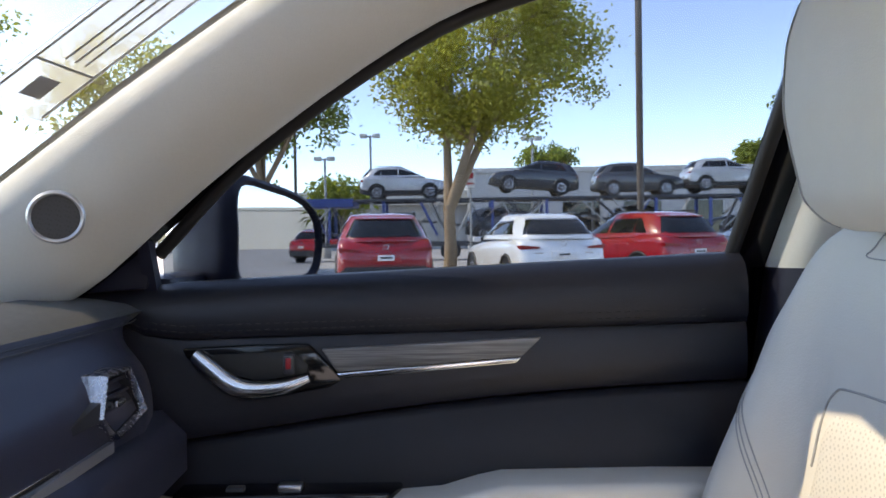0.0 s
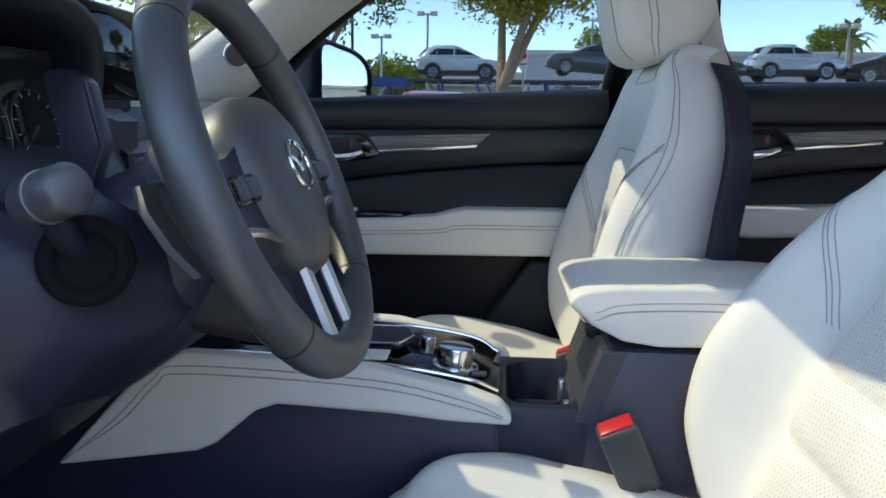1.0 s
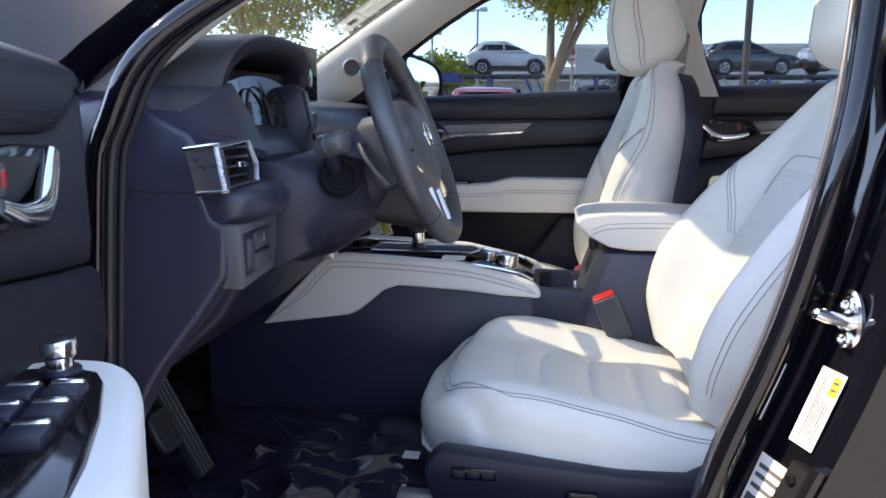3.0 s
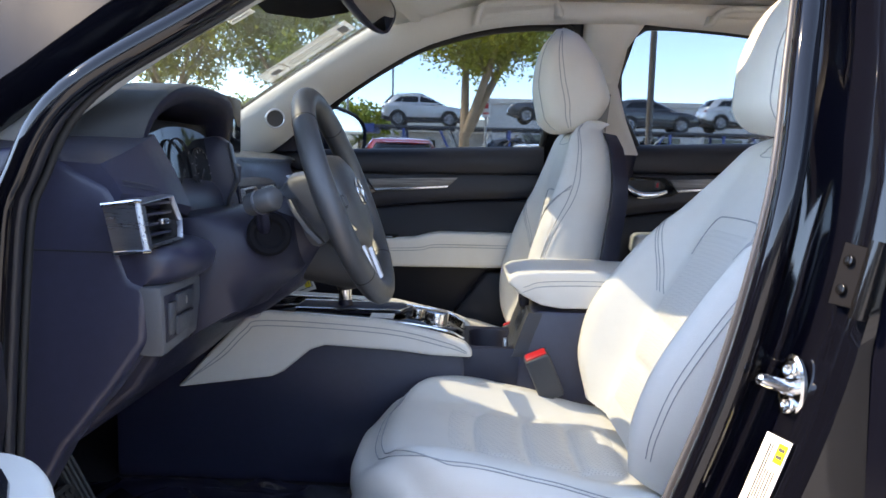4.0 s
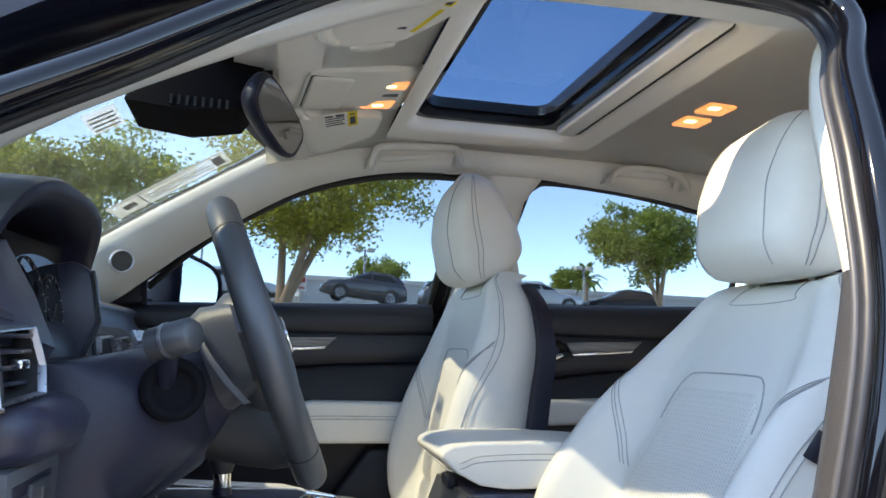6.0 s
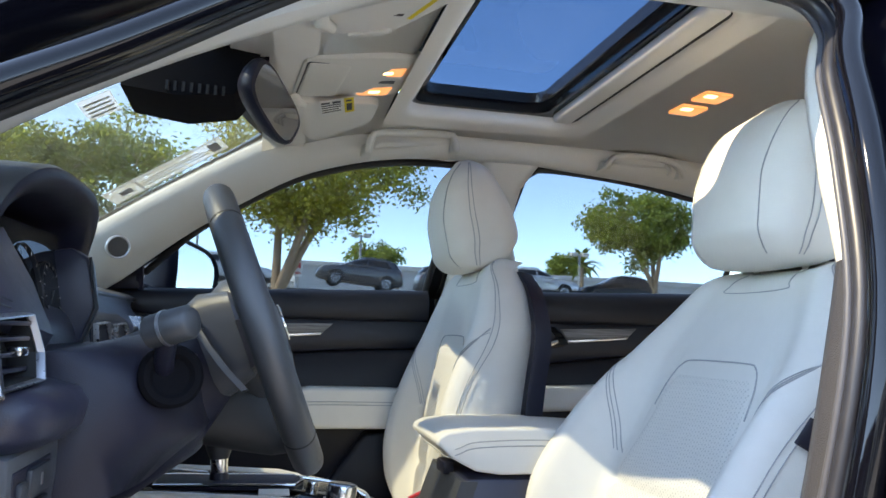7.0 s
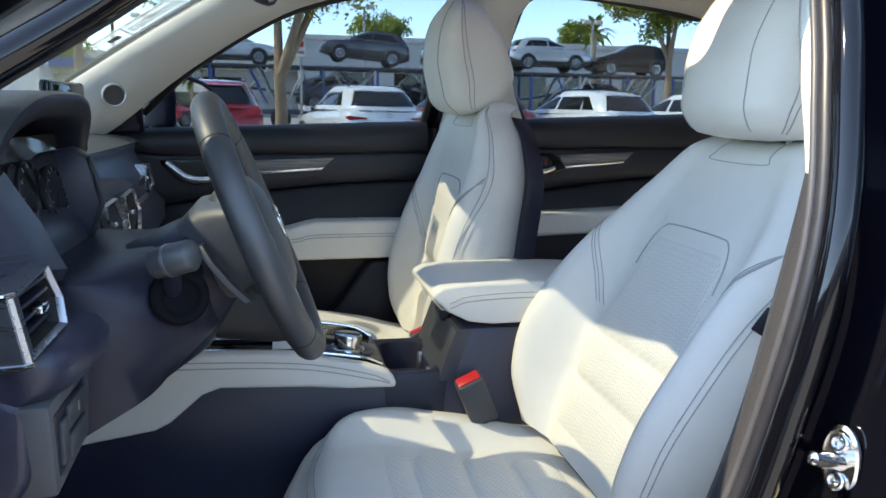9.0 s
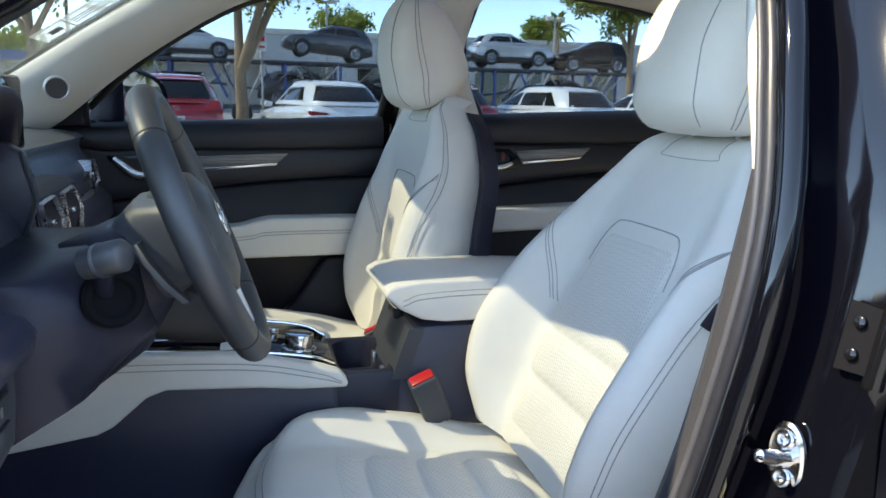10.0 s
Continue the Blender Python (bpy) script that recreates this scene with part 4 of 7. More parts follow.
# end cap seen through the open door
cap = [(-0.43, 1.055), (-0.37, 1.062), (-0.335, 1.05), (-0.262, 1.012), (-0.250, 0.99), (-0.247, 0.928), (-0.235, 0.895), (-0.212, 0.886), (-0.216, 0.81), (-0.262, 0.745), (-0.325, 0.665), (-0.39, 0.545), (-0.43, 0.50)]
part("end_cap", prism(cap, -0.745, -0.696, "y", 0.014, 3), SOFT, dash, "black cover at the dashboard's end")
part("end_cap_line", box(-0.43, -0.249, -0.7465, -0.744, 0.9275, 0.9295), RUBBER, dash)
# knee panel under the wheel
knee = [(-0.245, 0.93), (-0.215, 0.925), (-0.204, 0.87), (-0.205, 0.80), (-0.245, 0.735), (-0.33, 0.66), (-0.42, 0.60), (-0.42, 0.92)]
part("knee_panel", prism(knee, -0.70, -0.16, "y", 0.012, 3), SOFT2, dash, "black lower panel under the steering column")
# bolster under the vent
part("vent_bolster", loft([[(x + dx, y, z) for x, z in ((-0.26, 0.888), (-0.215, 0.882), (-0.190, 0.886), (-0.176, 0.898), (-0.172, 0.918), (-0.182, 0.932), (-0.205, 0.938), (-0.26, 0.945))] for y, dx in ((-0.742, -0.03), (-0.728, -0.012), (-0.70, 0.0), (-0.62, 0.004), (-0.56, -0.006), (-0.53, -0.04))]), SOFT, dash, "padded black bolster below the vent", sharp=50)
# switch bezel with two keys
bez = part("switch_bezel", prism([(-0.745, 0.885), (-0.60, 0.885), (-0.585, 0.875), (-0.61, 0.80), (-0.735, 0.79)], -0.24, -0.196, "x", 0.006), BEZEL, dash, "grey switch panel")
part("switch_well", prism([(-0.735, 0.872), (-0.625, 0.872), (-0.635, 0.812), (-0.728, 0.808)], -0.20, -0.1945, "x", 0.002), SOFT2, bez)
for z0 in (0.844, 0.814):
    part("key", box(-0.1955, -0.190, -0.700, -0.640, z0, z0 + 0.025, 0.002), GREYPL, bez, "grey push switch")
part("key", box(-0.1955, -0.190, -0.726, -0.706, 0.818, 0.862, 0.002), GREYPL, bez)
part("key_mark", box(-0.1902, -0.1892, -0.672, -0.668, 0.852, 0.862), DULLMETAL, bez)


def vent_shape(corners, deep, blades, wing=None, wing_mat=SATIN):
    """An air vent whose bright five-sided frame has its corners there; deep: a vector into the dashboard."""
    cs = [Vector(p) for p in corners]
    c = sum(cs, Vector()) / len(cs)
    dv_ = Vector(deep)
    def ring(s, d):
        return [c + (p - c) * s + dv_ * d for p in cs]
    f = part("vent_frame", loft([ring(1.0, 1.0), ring(1.0, 0.06), ring(0.975, -0.08), ring(0.93, -0.08), ring(0.895, 0.10), ring(0.91, 1.0)], loop=True), VENTSILVER, dash, "satin silver vent frame", sharp=20)
    part("vent_box", loft([ring(0.89, 0.14), ring(0.84, 0.9), ring(0.6, 0.92), ring(0.1, 0.93)], caps=False), RUBBER, f, "black vent throat")
    lo, hi = min(p.z for p in cs), max(p.z for p in cs)
    y0, y1 = min(p.y for p in cs), max(p.y for p in cs)
    for k in range(blades):
        z = lo + (hi - lo) * (0.2 + 0.62 * k / (blades - 1))
        part("blade", box(c.x + dv_.x * 0.75, c.x + dv_.x * 0.2, y0 + 0.016, y1 - 0.016, z, z + 0.004, 0.0012), SOFT2, f)
    part("vent_tab", box(c.x + dv_.x * 0.3, c.x + 0.002, c.y - 0.011, c.y + 0.011, c.z - 0.004, c.z + 0.004, 0.002), CHROME, f)
    if wing:
        part("vent_wing", wing, wing_mat, f, "satin metal wing of the vent", 25)
    return f


vent_shape([(-0.212, -0.774, 0.994), (-0.200, -0.776, 0.936), (-0.198, -0.662, 0.940), (-0.205, -0.646, 0.965), (-0.215, -0.654, 1.0)], (-0.032, 0.004, 0), 4,
           loft([[(-0.256, -0.774, 0.9895), (-0.242, -0.774, 0.930), (-0.242, -0.735, 0.930), (-0.256, -0.735, 0.9895)], [(-0.2135, -0.7785, 0.9955), (-0.2025, -0.7795, 0.9345), (-0.2025, -0.75, 0.9345), (-0.2135, -0.75, 0.9955)]]), WINGSATIN)
for za, zb in ((0.9905, 0.9965), (0.9305, 0.9345)):
    part("wing_edge", tube([(-0.256 + 0.2367 * (0.9905 - za), -0.7755, za), (-0.2135 + 0.18 * (0.9965 - zb), -0.7795, zb), (-0.209 + 0.18 * (0.9965 - zb), -0.772, zb)], 0.0028, 8), CHROME, dash, "bright edge of the vent wing")
vent_shape([(-0.300, 0.489, 1.012), (-0.300, 0.547, 1.012), (-0.296, 0.582, 0.958), (-0.296, 0.506, 0.943), (-0.297, 0.470, 0.972)], (-0.035, 0.0, 0), 4,
           loft([[(-0.2995, 0.478, 0.988), (-0.2975, 0.468, 0.970), (-0.32, 0.468, 0.964), (-0.32, 0.478, 0.988)], [(-0.309, 0.405, 0.968), (-0.309, 0.404, 0.964), (-0.33, 0.404, 0.964), (-0.33, 0.405, 0.968)]]), DARKSATIN)
part("vent_sill", loft([[(x, y, z + 0.005), (x, y, z - 0.006), (x - 0.02, y, z - 0.006), (x - 0.02, y, z + 0.005)] for x, y, z in ((-0.297, 0.500, 0.938), (-0.299, 0.43, 0.936), (-0.300, 0.25, 0.930), (-0.300, 0.10, 0.928))]), SATIN, dash, "satin silver line below the vent", 25)
part("trim_strip", box(-0.322, -0.300, -0.10, 0.40, 0.938, 0.948, 0.004), CHROME, dash, "silver strip across the dashboard")
part("lower_pad", loft([[(x + 0.012 * math.sin(math.pi * (y + 0.1) / 0.78), y, z) for x, z in ((-0.40, 0.93), (-0.315, 0.935), (-0.285, 0.905), (-0.285, 0.86), (-0.31, 0.84), (-0.40, 0.84))] for y in [-0.10 + 0.78 * i / 12 for i in range(13)]]), SOFT, dash, "padded black lower dashboard", sharp=50)
# centre vents
for y0 in (-0.158, 0.0):
    vent_shape([(-0.262, y0 + 0.006, 0.992), (-0.262, y0 + 0.098, 0.996), (-0.258, y0 + 0.150, 0.950), (-0.256, y0 + 0.126, 0.912), (-0.256, y0 + 0.014, 0.918)], (-0.034, 0.0, 0), 4)
part("centre_face", loft([[(-0.34, y, 1.012), (-0.285, y, 1.010), (-0.268, y, 0.998), (-0.262, y, 0.94), (-0.275, y, 0.86), (-0.30, y, 0.74), (-0.36, y, 0.72)] for y in (-0.165, -0.15, 0.13, 0.145)]), SOFT2, dash, "black centre stack", sharp=40)
part("stack_trim", box(-0.264, -0.250, -0.16, 0.14, 0.898, 0.906, 0.003), CHROME, dash, "silver trim under the centre vents")

# instrument hood: an arch that opens to the driver
HC = -0.405
hood = []
for i in range(19):
    k = i / 18
    x = -0.60 + 0.350 * k
    rise = curve([(0, 0.01), (0.25, 0.055), (0.5, 0.100), (0.8, 0.128), (1.0, 0.128)], k)
    wid = curve([(0, 0.30), (0.3, 0.275), (0.7, 0.225), (1.0, 0.205)], k)
    flat = curve([(0, 1.0), (0.6, 0.72), (1.0, 0.60)], k)
    ring = []
    for j in range(33):
        t = math.pi * j / 32
        c, q = math.cos(t), math.sin(t)
        ring.append(Vector((x - 0.035 * (1 - q) * k, HC + wid * math.copysign(abs(c) ** 0.66, c), 1.042 + rise * (abs(q) ** flat))))
    hood.append(ring)
lip = []
for e, dx, f, g in ((0, 0.006, 0.985, 0.975), (0, 0.008, 0.95, 0.925), (0, 0.003, 0.90, 0.85), (0, -0.004, 0.865, 0.78), (0, -0.03, 0.84, 0.72), (0, -0.07, 0.81, 0.66), (0, -0.115, 0.78, 0.60)):
    lip.append([Vector((p.x + dx, HC + (p.y - HC) * f, 1.042 + (p.z - 1.042) * g)) for p in hood[-1]])
part("instrument_hood", loft(hood + lip[:1], closed=False), DASHTOP, dash, "black hood over the instruments", sharp=70)
part("hood_lining", loft(lip, closed=False), SOFT2, dash, "dark lining of the instrument hood", sharp=70)
# broad pad between the hood and the door
pad_l = [[(-0.44, y0, z3), (x1 - 0.07, y0, z1 + 0.004), (x1, y0, z1), ((x1 + x2) / 2 + 0.004, y0, (z1 + z2) / 2), (x2, y0, z2), (x2 - 0.006, y0, z2 - 0.012), (-0.40, y0, z2 - 0.012)] for y0, x1, z1, x2, z2, z3 in ((-0.740, -0.275, 1.040, -0.246, 1.004, 1.055), (-0.70, -0.268, 1.052, -0.236, 1.000, 1.066), (-0.64, -0.266, 1.068, -0.224, 0.990, 1.078), (-0.585, -0.268, 1.084, -0.213, 0.980, 1.088), (-0.572, -0.272, 1.084, -0.218, 0.976, 1.086))]
part("side_pad", loft(pad_l), SOFT, dash, "soft black pad beside the instruments", sharp=40)
for o in (0.0, 0.006):
    part("seam", tube([(x2 + 0.0012, y0, z2 + 0.010 + o) for y0, x2, z2 in ((-0.738, -0.247, 1.004), (-0.70, -0.239, 1.000), (-0.66, -0.232, 0.994))], 0.0009, 5), GREYPL, dash)
# walls of the recess and the gauges in it
wall_r = [(-0.37, 1.075), (-0.275, 1.095), (-0.252, 1.080), (-0.238, 1.013), (-0.256, 0.962), (-0.275, 0.950), (-0.37, 0.955)]
part("recess_wall", prism(wall_r, -0.285, -0.250, "y", 0.006), SOFT, dash, "black wall of the instrument recess")
part("recess_edge", tube([(-0.250, -0.287, 1.082), (-0.236, -0.287, 1.013), (-0.254, -0.287, 0.962)], 0.0025, 6), GREYPL, dash, "thin grey edge of the recess")
part("recess_wall", prism([(-0.37, 1.08), (-0.285, 1.082), (-0.24, 0.985), (-0.37, 0.96)], -0.590, -0.568, "y", 0.004), SOFT2, dash, "black wall of the instrument recess")
part("recess_floor", loft([[(-0.37, y, 0.965), (-0.235, y, 0.962), (-0.225, y, 0.950), (-0.37, y, 0.945)] for y in (-0.575, -0.41, -0.27)]), GLOSSBLACK, dash, "dark floor of the instrument recess")
gauge = part("gauge_panel", sheet(lambda u, v: Vector((-0.300 + 0.030 * (1 - v) - 0.012 * math.sin(math.pi * u), HC - 0.168 + 0.305 * u, 0.962 + 0.150 * v)), 12, 8, (-0.008, 0, 0)), LENS, dash, "dark gauge panel behind a clear lens")
ga = Vector((0.97, 0, 0.2)).normalized()
gu = Vector((-0.2, 0, 0.97)).normalized()
for dy, r in ((-0.112, 0.040), (-0.012, 0.054), (0.085, 0.040)):
    gc = Vector((-0.288, HC + dy, 1.032))
    dialp = part("gauge_ring", disc(gc, ga, r, 0.006, 36, 0.001, inner=r * 0.965), DARKSATIN, gauge, "dark satin gauge ring")
    for k in range(11):
        t = radians(220 - 26 * k)
        d = Vector((0, -math.cos(t), 0)) + gu * math.sin(t)
        part("gauge_mark", tube([gc + d * r * 0.80 + ga * 0.003, gc + d * r * 0.92 + ga * 0.003], 0.0005, 5), PRINT, dialp)
    part("needle", tube([gc + ga * 0.004, gc + ga * 0.004 + (Vector((0, -0.77, 0)) - gu * 0.64) * r * 0.8], [0.0015, 0.0007], 6), GREYPL, dialp, "thin gauge needle")
part("hood_shoulder", loft([[(-0.46, y, 1.02), (-0.40, y, z), (-0.30, y, z - 0.004), (-0.275, y, z - 0.02), (-0.28, y, 0.96), (-0.46, y, 0.96)] for y, z in ((-0.252, 1.085), (-0.215, 1.066), (-0.17, 1.058), (-0.12, 1.058))]), SOFT, dash, "black shoulder beside the screen", sharp=40)

tablet = thing("dash_screen", (-0.33, -0.05, 1.07), "dark glossy tablet screen standing on the dashboard", "screen")
part("casing", box(-0.344, -0.329, -0.165, 0.060, 1.066, 1.190, 0.005, 3), GLOSSBLACK, tablet)
part("display", box(-0.3295, -0.3275, -0.158, 0.053, 1.072, 1.184, 0.001), SCREEN, tablet, "switched-off glass display")
part("foot", box(-0.40, -0.335, -0.09, -0.01, 1.05, 1.08, 0.006), SOFT2, tablet)

hang = thing("warning_tag", (-0.285, 0.5, 0.74), "white card tag with yellow field hanging under the dashboard", "tag")
HT = [Vector((-0.340, 0.498, 0.785)), Vector((-0.235, 0.492, 0.686)), Vector((-0.293, 0.498, 0.813)), Vector((-0.297, 0.492, 0.662))]


def tag_rect(u0, u1, v0, v1, d):
    """A flat piece of the tag; u across its width, v down its length."""
    q = [HT[0].lerp(HT[2], u).lerp(HT[3].lerp(HT[1], u), v) + Vector((0, -d, 0)) for u, v in ((u0, v0), (u1, v0), (u1, v1), (u0, v1))]
    return loft([[p + Vector((0, 0.0008, 0)) for p in q], q])


card_t = part("card", tag_rect(0, 1, 0, 1, 0), PAPER, hang, "white card")
part("print_edge", tag_rect(0.10, 0.90, 0.20, 0.93, 0.0008), INK, card_t, "thin dark border")
part("print_field", tag_rect(0.13, 0.87, 0.215, 0.915, 0.0016), PAPER, card_t)
part("coloured_field", tag_rect(0.58, 0.86, 0.22, 0.91, 0.0024), YELLOW, card_t, "yellow warning field")
for k in range(9):
    part("bar", tag_rect(0.18, 0.52, 0.27 + 0.07 * k, 0.285 + 0.07 * k, 0.0024), PRINT, card_t)
for k in range(3):
    part("bar", tag_rect(0.63 + 0.07 * k, 0.66 + 0.07 * k, 0.27, 0.86 - 0.08 * (k % 2), 0.0032), INK, card_t)
part("string", tube([(-0.312, 0.497, 0.795), (-0.318, 0.505, 0.83), (-0.325, 0.515, 0.858)], 0.0012, 6), INK, hang)

# ---- steering column and wheel ----
column = thing("steering_column", (-0.1, HC, 0.95), "black steering column shroud with stalks", "steering column")
TW = radians(22)
wa = Vector((math.cos(TW), 0, math.sin(TW)))        # towards the driver
wu = Vector((-math.sin(TW), 0, math.cos(TW)))        # up in the wheel's plane
WY = -0.402
WC = Vector((-0.012, WY, 0.994))


def on_wheel(y, u, d=0.0):
    return WC + wu * u + Vector((0, y, 0)) + wa * d


sh = []
for d, w, up, lo in ((-0.26, 0.10, 0.03, -0.13), (-0.20, 0.105, 0.045, -0.135), (-0.12, 0.095, 0.05, -0.115), (-0.075, 0.085, 0.052, -0.085), (-0.06, 0.075, 0.045, -0.075)):
    ring = []
    for j in range(20):
        t = 2 * math.pi * j / 20
        c, s = math.cos(t), math.sin(t)
        ring.append(on_wheel(w * math.copysign(abs(c) ** 0.6, c), (up + lo) / 2 + (up - lo) / 2 * math.copysign(abs(s) ** 0.6, s), d))
    sh.append(ring)
part("shroud", loft(sh), SOFT2, column, "black moulded column cover", sharp=50)
skirt = []
for y in [-0.60 + 0.39 * i / 12 for i in range(13)]:
    f = 1 - abs((y + 0.405) / 0.21) ** 2.6
    reach = -0.185 + 0.125 * max(0, f) ** 0.7
    skirt.append([(-0.262, y, 0.966), (-0.225, y, 0.964), (-0.185 + (reach + 0.185) * 0.35, y, 0.960 + 0.025 * f), (reach - 0.015, y, 0.935 + 0.03 * f), (reach, y, 0.885), (reach - 0.012, y, 0.868), (-0.15 + (reach + 0.15) * 0.3, y, 0.825), (-0.215, y, 0.785), (-0.28, y, 0.75)])
part("column_skirt", loft(skirt), SOFT2, column, "black panel round the steering column", sharp=60)
part("column_ring", disc((-0.102, -0.566, 0.941), (0.35, -0.9, 0.1), 0.033, 0.020, 32, 0.004, inner=0.019), MATTE, column, "black ring round the stalk")
part("column_socket", disc((-0.103, -0.563, 0.941), (0.35, -0.9, 0.1), 0.020, 0.016, 24), MATTE, column)
st = part("indicator_stalk", tube([(-0.112, -0.530, 0.935), (-0.110, -0.565, 0.948), (-0.106, -0.590, 0.968), (-0.103, -0.604, 0.984)], [0.013, 0.011, 0.010, 0.011], 14), SOFT2, column, "black indicator stalk")
part("stalk_end", tube([(-0.124, -0.597, 0.985), (-0.121, -0.599, 0.986), (-0.104, -0.606, 0.991), (-0.082, -0.616, 0.998), (-0.078, -0.618, 0.999)], [0.010, 0.0165, 0.0178, 0.0175, 0.0135], 24), WHEELLEATHER, st, "turning end of the stalk", sharp=50)
part("stalk_band", tube([(-0.1055, -0.6055, 0.9905), (-0.1025, -0.607, 0.9915)], 0.0186, 24), DULLMETAL, st)
part("wiper_stalk", tube([on_wheel(0.08, 0.0, -0.09), on_wheel(0.16, 0.02, -0.085), on_wheel(0.24, 0.035, -0.08)], [0.010, 0.009, 0.014], 12), SOFT2, column, "black wiper stalk")

wheel = thing("steering_wheel", WC, "black leather-wrapped steering wheel with silver lower spoke", "steering wheel")
R = 0.174
rim = [on_wheel(R * math.sin(t), R * math.cos(t)) for t in [2 * math.pi * i / 72 for i in range(72)]]
part("rim", tube(rim, 0.0192, 18, loop=True, up=wa), WHEELLEATHER, wheel, "leather-wrapped wheel rim", sharp=70)
for t in (radians(-44), radians(-136), radians(44), radians(136)):
    c = on_wheel(R * math.sin(t), R * math.cos(t))
    d = Vector((0, math.cos(t), 0)) + wu * -math.sin(t)
    part("rim_seam", disc(c, d, 0.01955, 0.0022, 24), RUBBER, wheel)
hub = []
for d, s in ((-0.055, 0.80), (-0.03, 0.98), (-0.005, 1.0), (0.010, 0.93), (0.020, 0.70), (0.024, 0.35)):
    ring = []
    for j in range(32):
        t = 2 * math.pi * j / 32
        c, q = math.cos(t), math.sin(t)
        y = 0.090 * s * math.copysign(abs(c) ** 0.75, c) * (1 - 0.30 * max(0, -q))
        u = -0.012 + 0.088 * s * math.copysign(abs(q) ** 0.75, q)
        ring.append(on_wheel(y, u, d))
    hub.append(ring)
part("hub", loft(hub), WHEELLEATHER, wheel, "padded black wheel hub", sharp=60)
for sg in (-1, 1):
    sp = part("spoke", loft([[on_wheel(sg * y, u0, d0), on_wheel(sg * y, u1, d0), on_wheel(sg * y, u1, d1), on_wheel(sg * y, u0, d1)] for y, u0, u1, d0, d1 in ((0.06, -0.045, 0.035, -0.03, 0.004), (0.11, -0.038, 0.02, -0.026, 0.002), (0.165, -0.032, 0.016, -0.016, 0.004))]), SOFT2, wheel, "black spoke", sharp=30)
    part("switch_pod", box(0, 0.055, -0.012, 0.012, 0, 0.008, 0.003, m=Matrix.Translation(on_wheel(sg * 0.118 - 0.0, -0.008, 0.004)) @ Matrix(((0, wu.x, wa.x, 0), (1, 0, 0, 0), (0, wu.z, wa.z, 0), (0, 0, 0, 1))) @ Matrix.Translation((-0.028, 0, 0))), GLOSSBLACK, sp, "black switch pod on the spoke")
    for k in range(2):
        part("switch_key", box(0, 0.02, -0.008, 0.008, 0, 0.004, 0.0015, m=Matrix.Translation(on_wheel(sg * 0.118, -0.008, 0.0115)) @ Matrix(((0, wu.x, wa.x, 0), (1, 0, 0, 0), (0, wu.z, wa.z, 0), (0, 0, 0, 1))) @ Matrix.Translation((-0.024 + 0.026 * k, 0, 0))), GREYPL, sp)
    part("spoke_trim", tube([on_wheel(sg * 0.070, -0.055, 0.004), on_wheel(sg * 0.11, -0.042, 0.004), on_wheel(sg * 0.157, -0.036, 0.006)], 0.005, 8), CHROME, sp, "bright spoke trim")
    lower = part("lower_spoke", loft([[on_wheel(sg * (0.030 + o), u, d) for o, d in ((-0.013, -0.018), (0.013, -0.018), (0.013, 0.0), (-0.013, 0.0))] for u in (-0.07, -0.12, -0.168)]), SOFT2, wheel, "black lower spoke", sharp=30)
    part("lower_trim", loft([[on_wheel(sg * (0.030 + o), u, d) for o, d in ((-0.007, 0.0), (0.011, 0.0), (0.009, 0.006), (-0.005, 0.006))] for u in (-0.075, -0.12, -0.16)]), SATIN, lower, "satin silver lower spoke trim")
    blade = [(WY + sg * 0.088, 0.022, -0.064, 0.008), (WY + sg * 0.112, 0.022, -0.066, 0.012), (WY + sg * 0.128, 0.0, -0.060, 0.0135), (WY + sg * 0.135, -0.03, -0.050, 0.0135), (WY + sg * 0.138, -0.058, -0.038, 0.010)]
    part("paddle", loft([[on_wheel(y - WY + dy * h, u + du * h * 0.5, d + dd) for dy, du, dd in ((-1, 0.3, -0.004), (1, -0.3, -0.004), (1, -0.3, 0.003), (-1, 0.3, 0.003))] for y, u, d, h in blade]), GREYPL, wheel, "dark grey shift paddle", sharp=50)
ring = [on_wheel(0.027 * math.cos(t), 0.0 + 0.027 * math.sin(t) * 0.82, 0.0255) for t in [2 * math.pi * i / 36 for i in range(36)]]
em = part("emblem", tube(ring, 0.0024, 8, loop=True), CHROME, wheel, "oval chrome emblem")
part("emblem_bar", tube(spline([on_wheel(-0.022, 0.008, 0.0255), on_wheel(-0.010, 0.004, 0.0255), on_wheel(0, -0.006, 0.0255), on_wheel(0.010, 0.004, 0.0255), on_wheel(0.022, 0.008, 0.0255)], 4), 0.0022, 8), CHROME, em)
low = []
for d, w, up, lo in ((-0.150, 0.058, -0.02, -0.085), (-0.11, 0.064, -0.025, -0.110), (-0.07, 0.064, -0.03, -0.135), (-0.04, 0.060, -0.035, -0.152), (-0.018, 0.052, -0.04, -0.158), (-0.010, 0.040, -0.05, -0.150)):
    low.append([on_wheel(w * math.copysign(abs(math.cos(t)) ** 0.7, math.cos(t)), (up + lo) / 2 + (up - lo) / 2 * math.copysign(abs(math.sin(t)) ** 0.7, math.sin(t)), d) for t in [2 * math.pi * (j + 0.5) / 32 for j in range(32)]])
part("lower_shroud", loft(low), RUBBER, column, "black lower column cover", 60)
boss = []
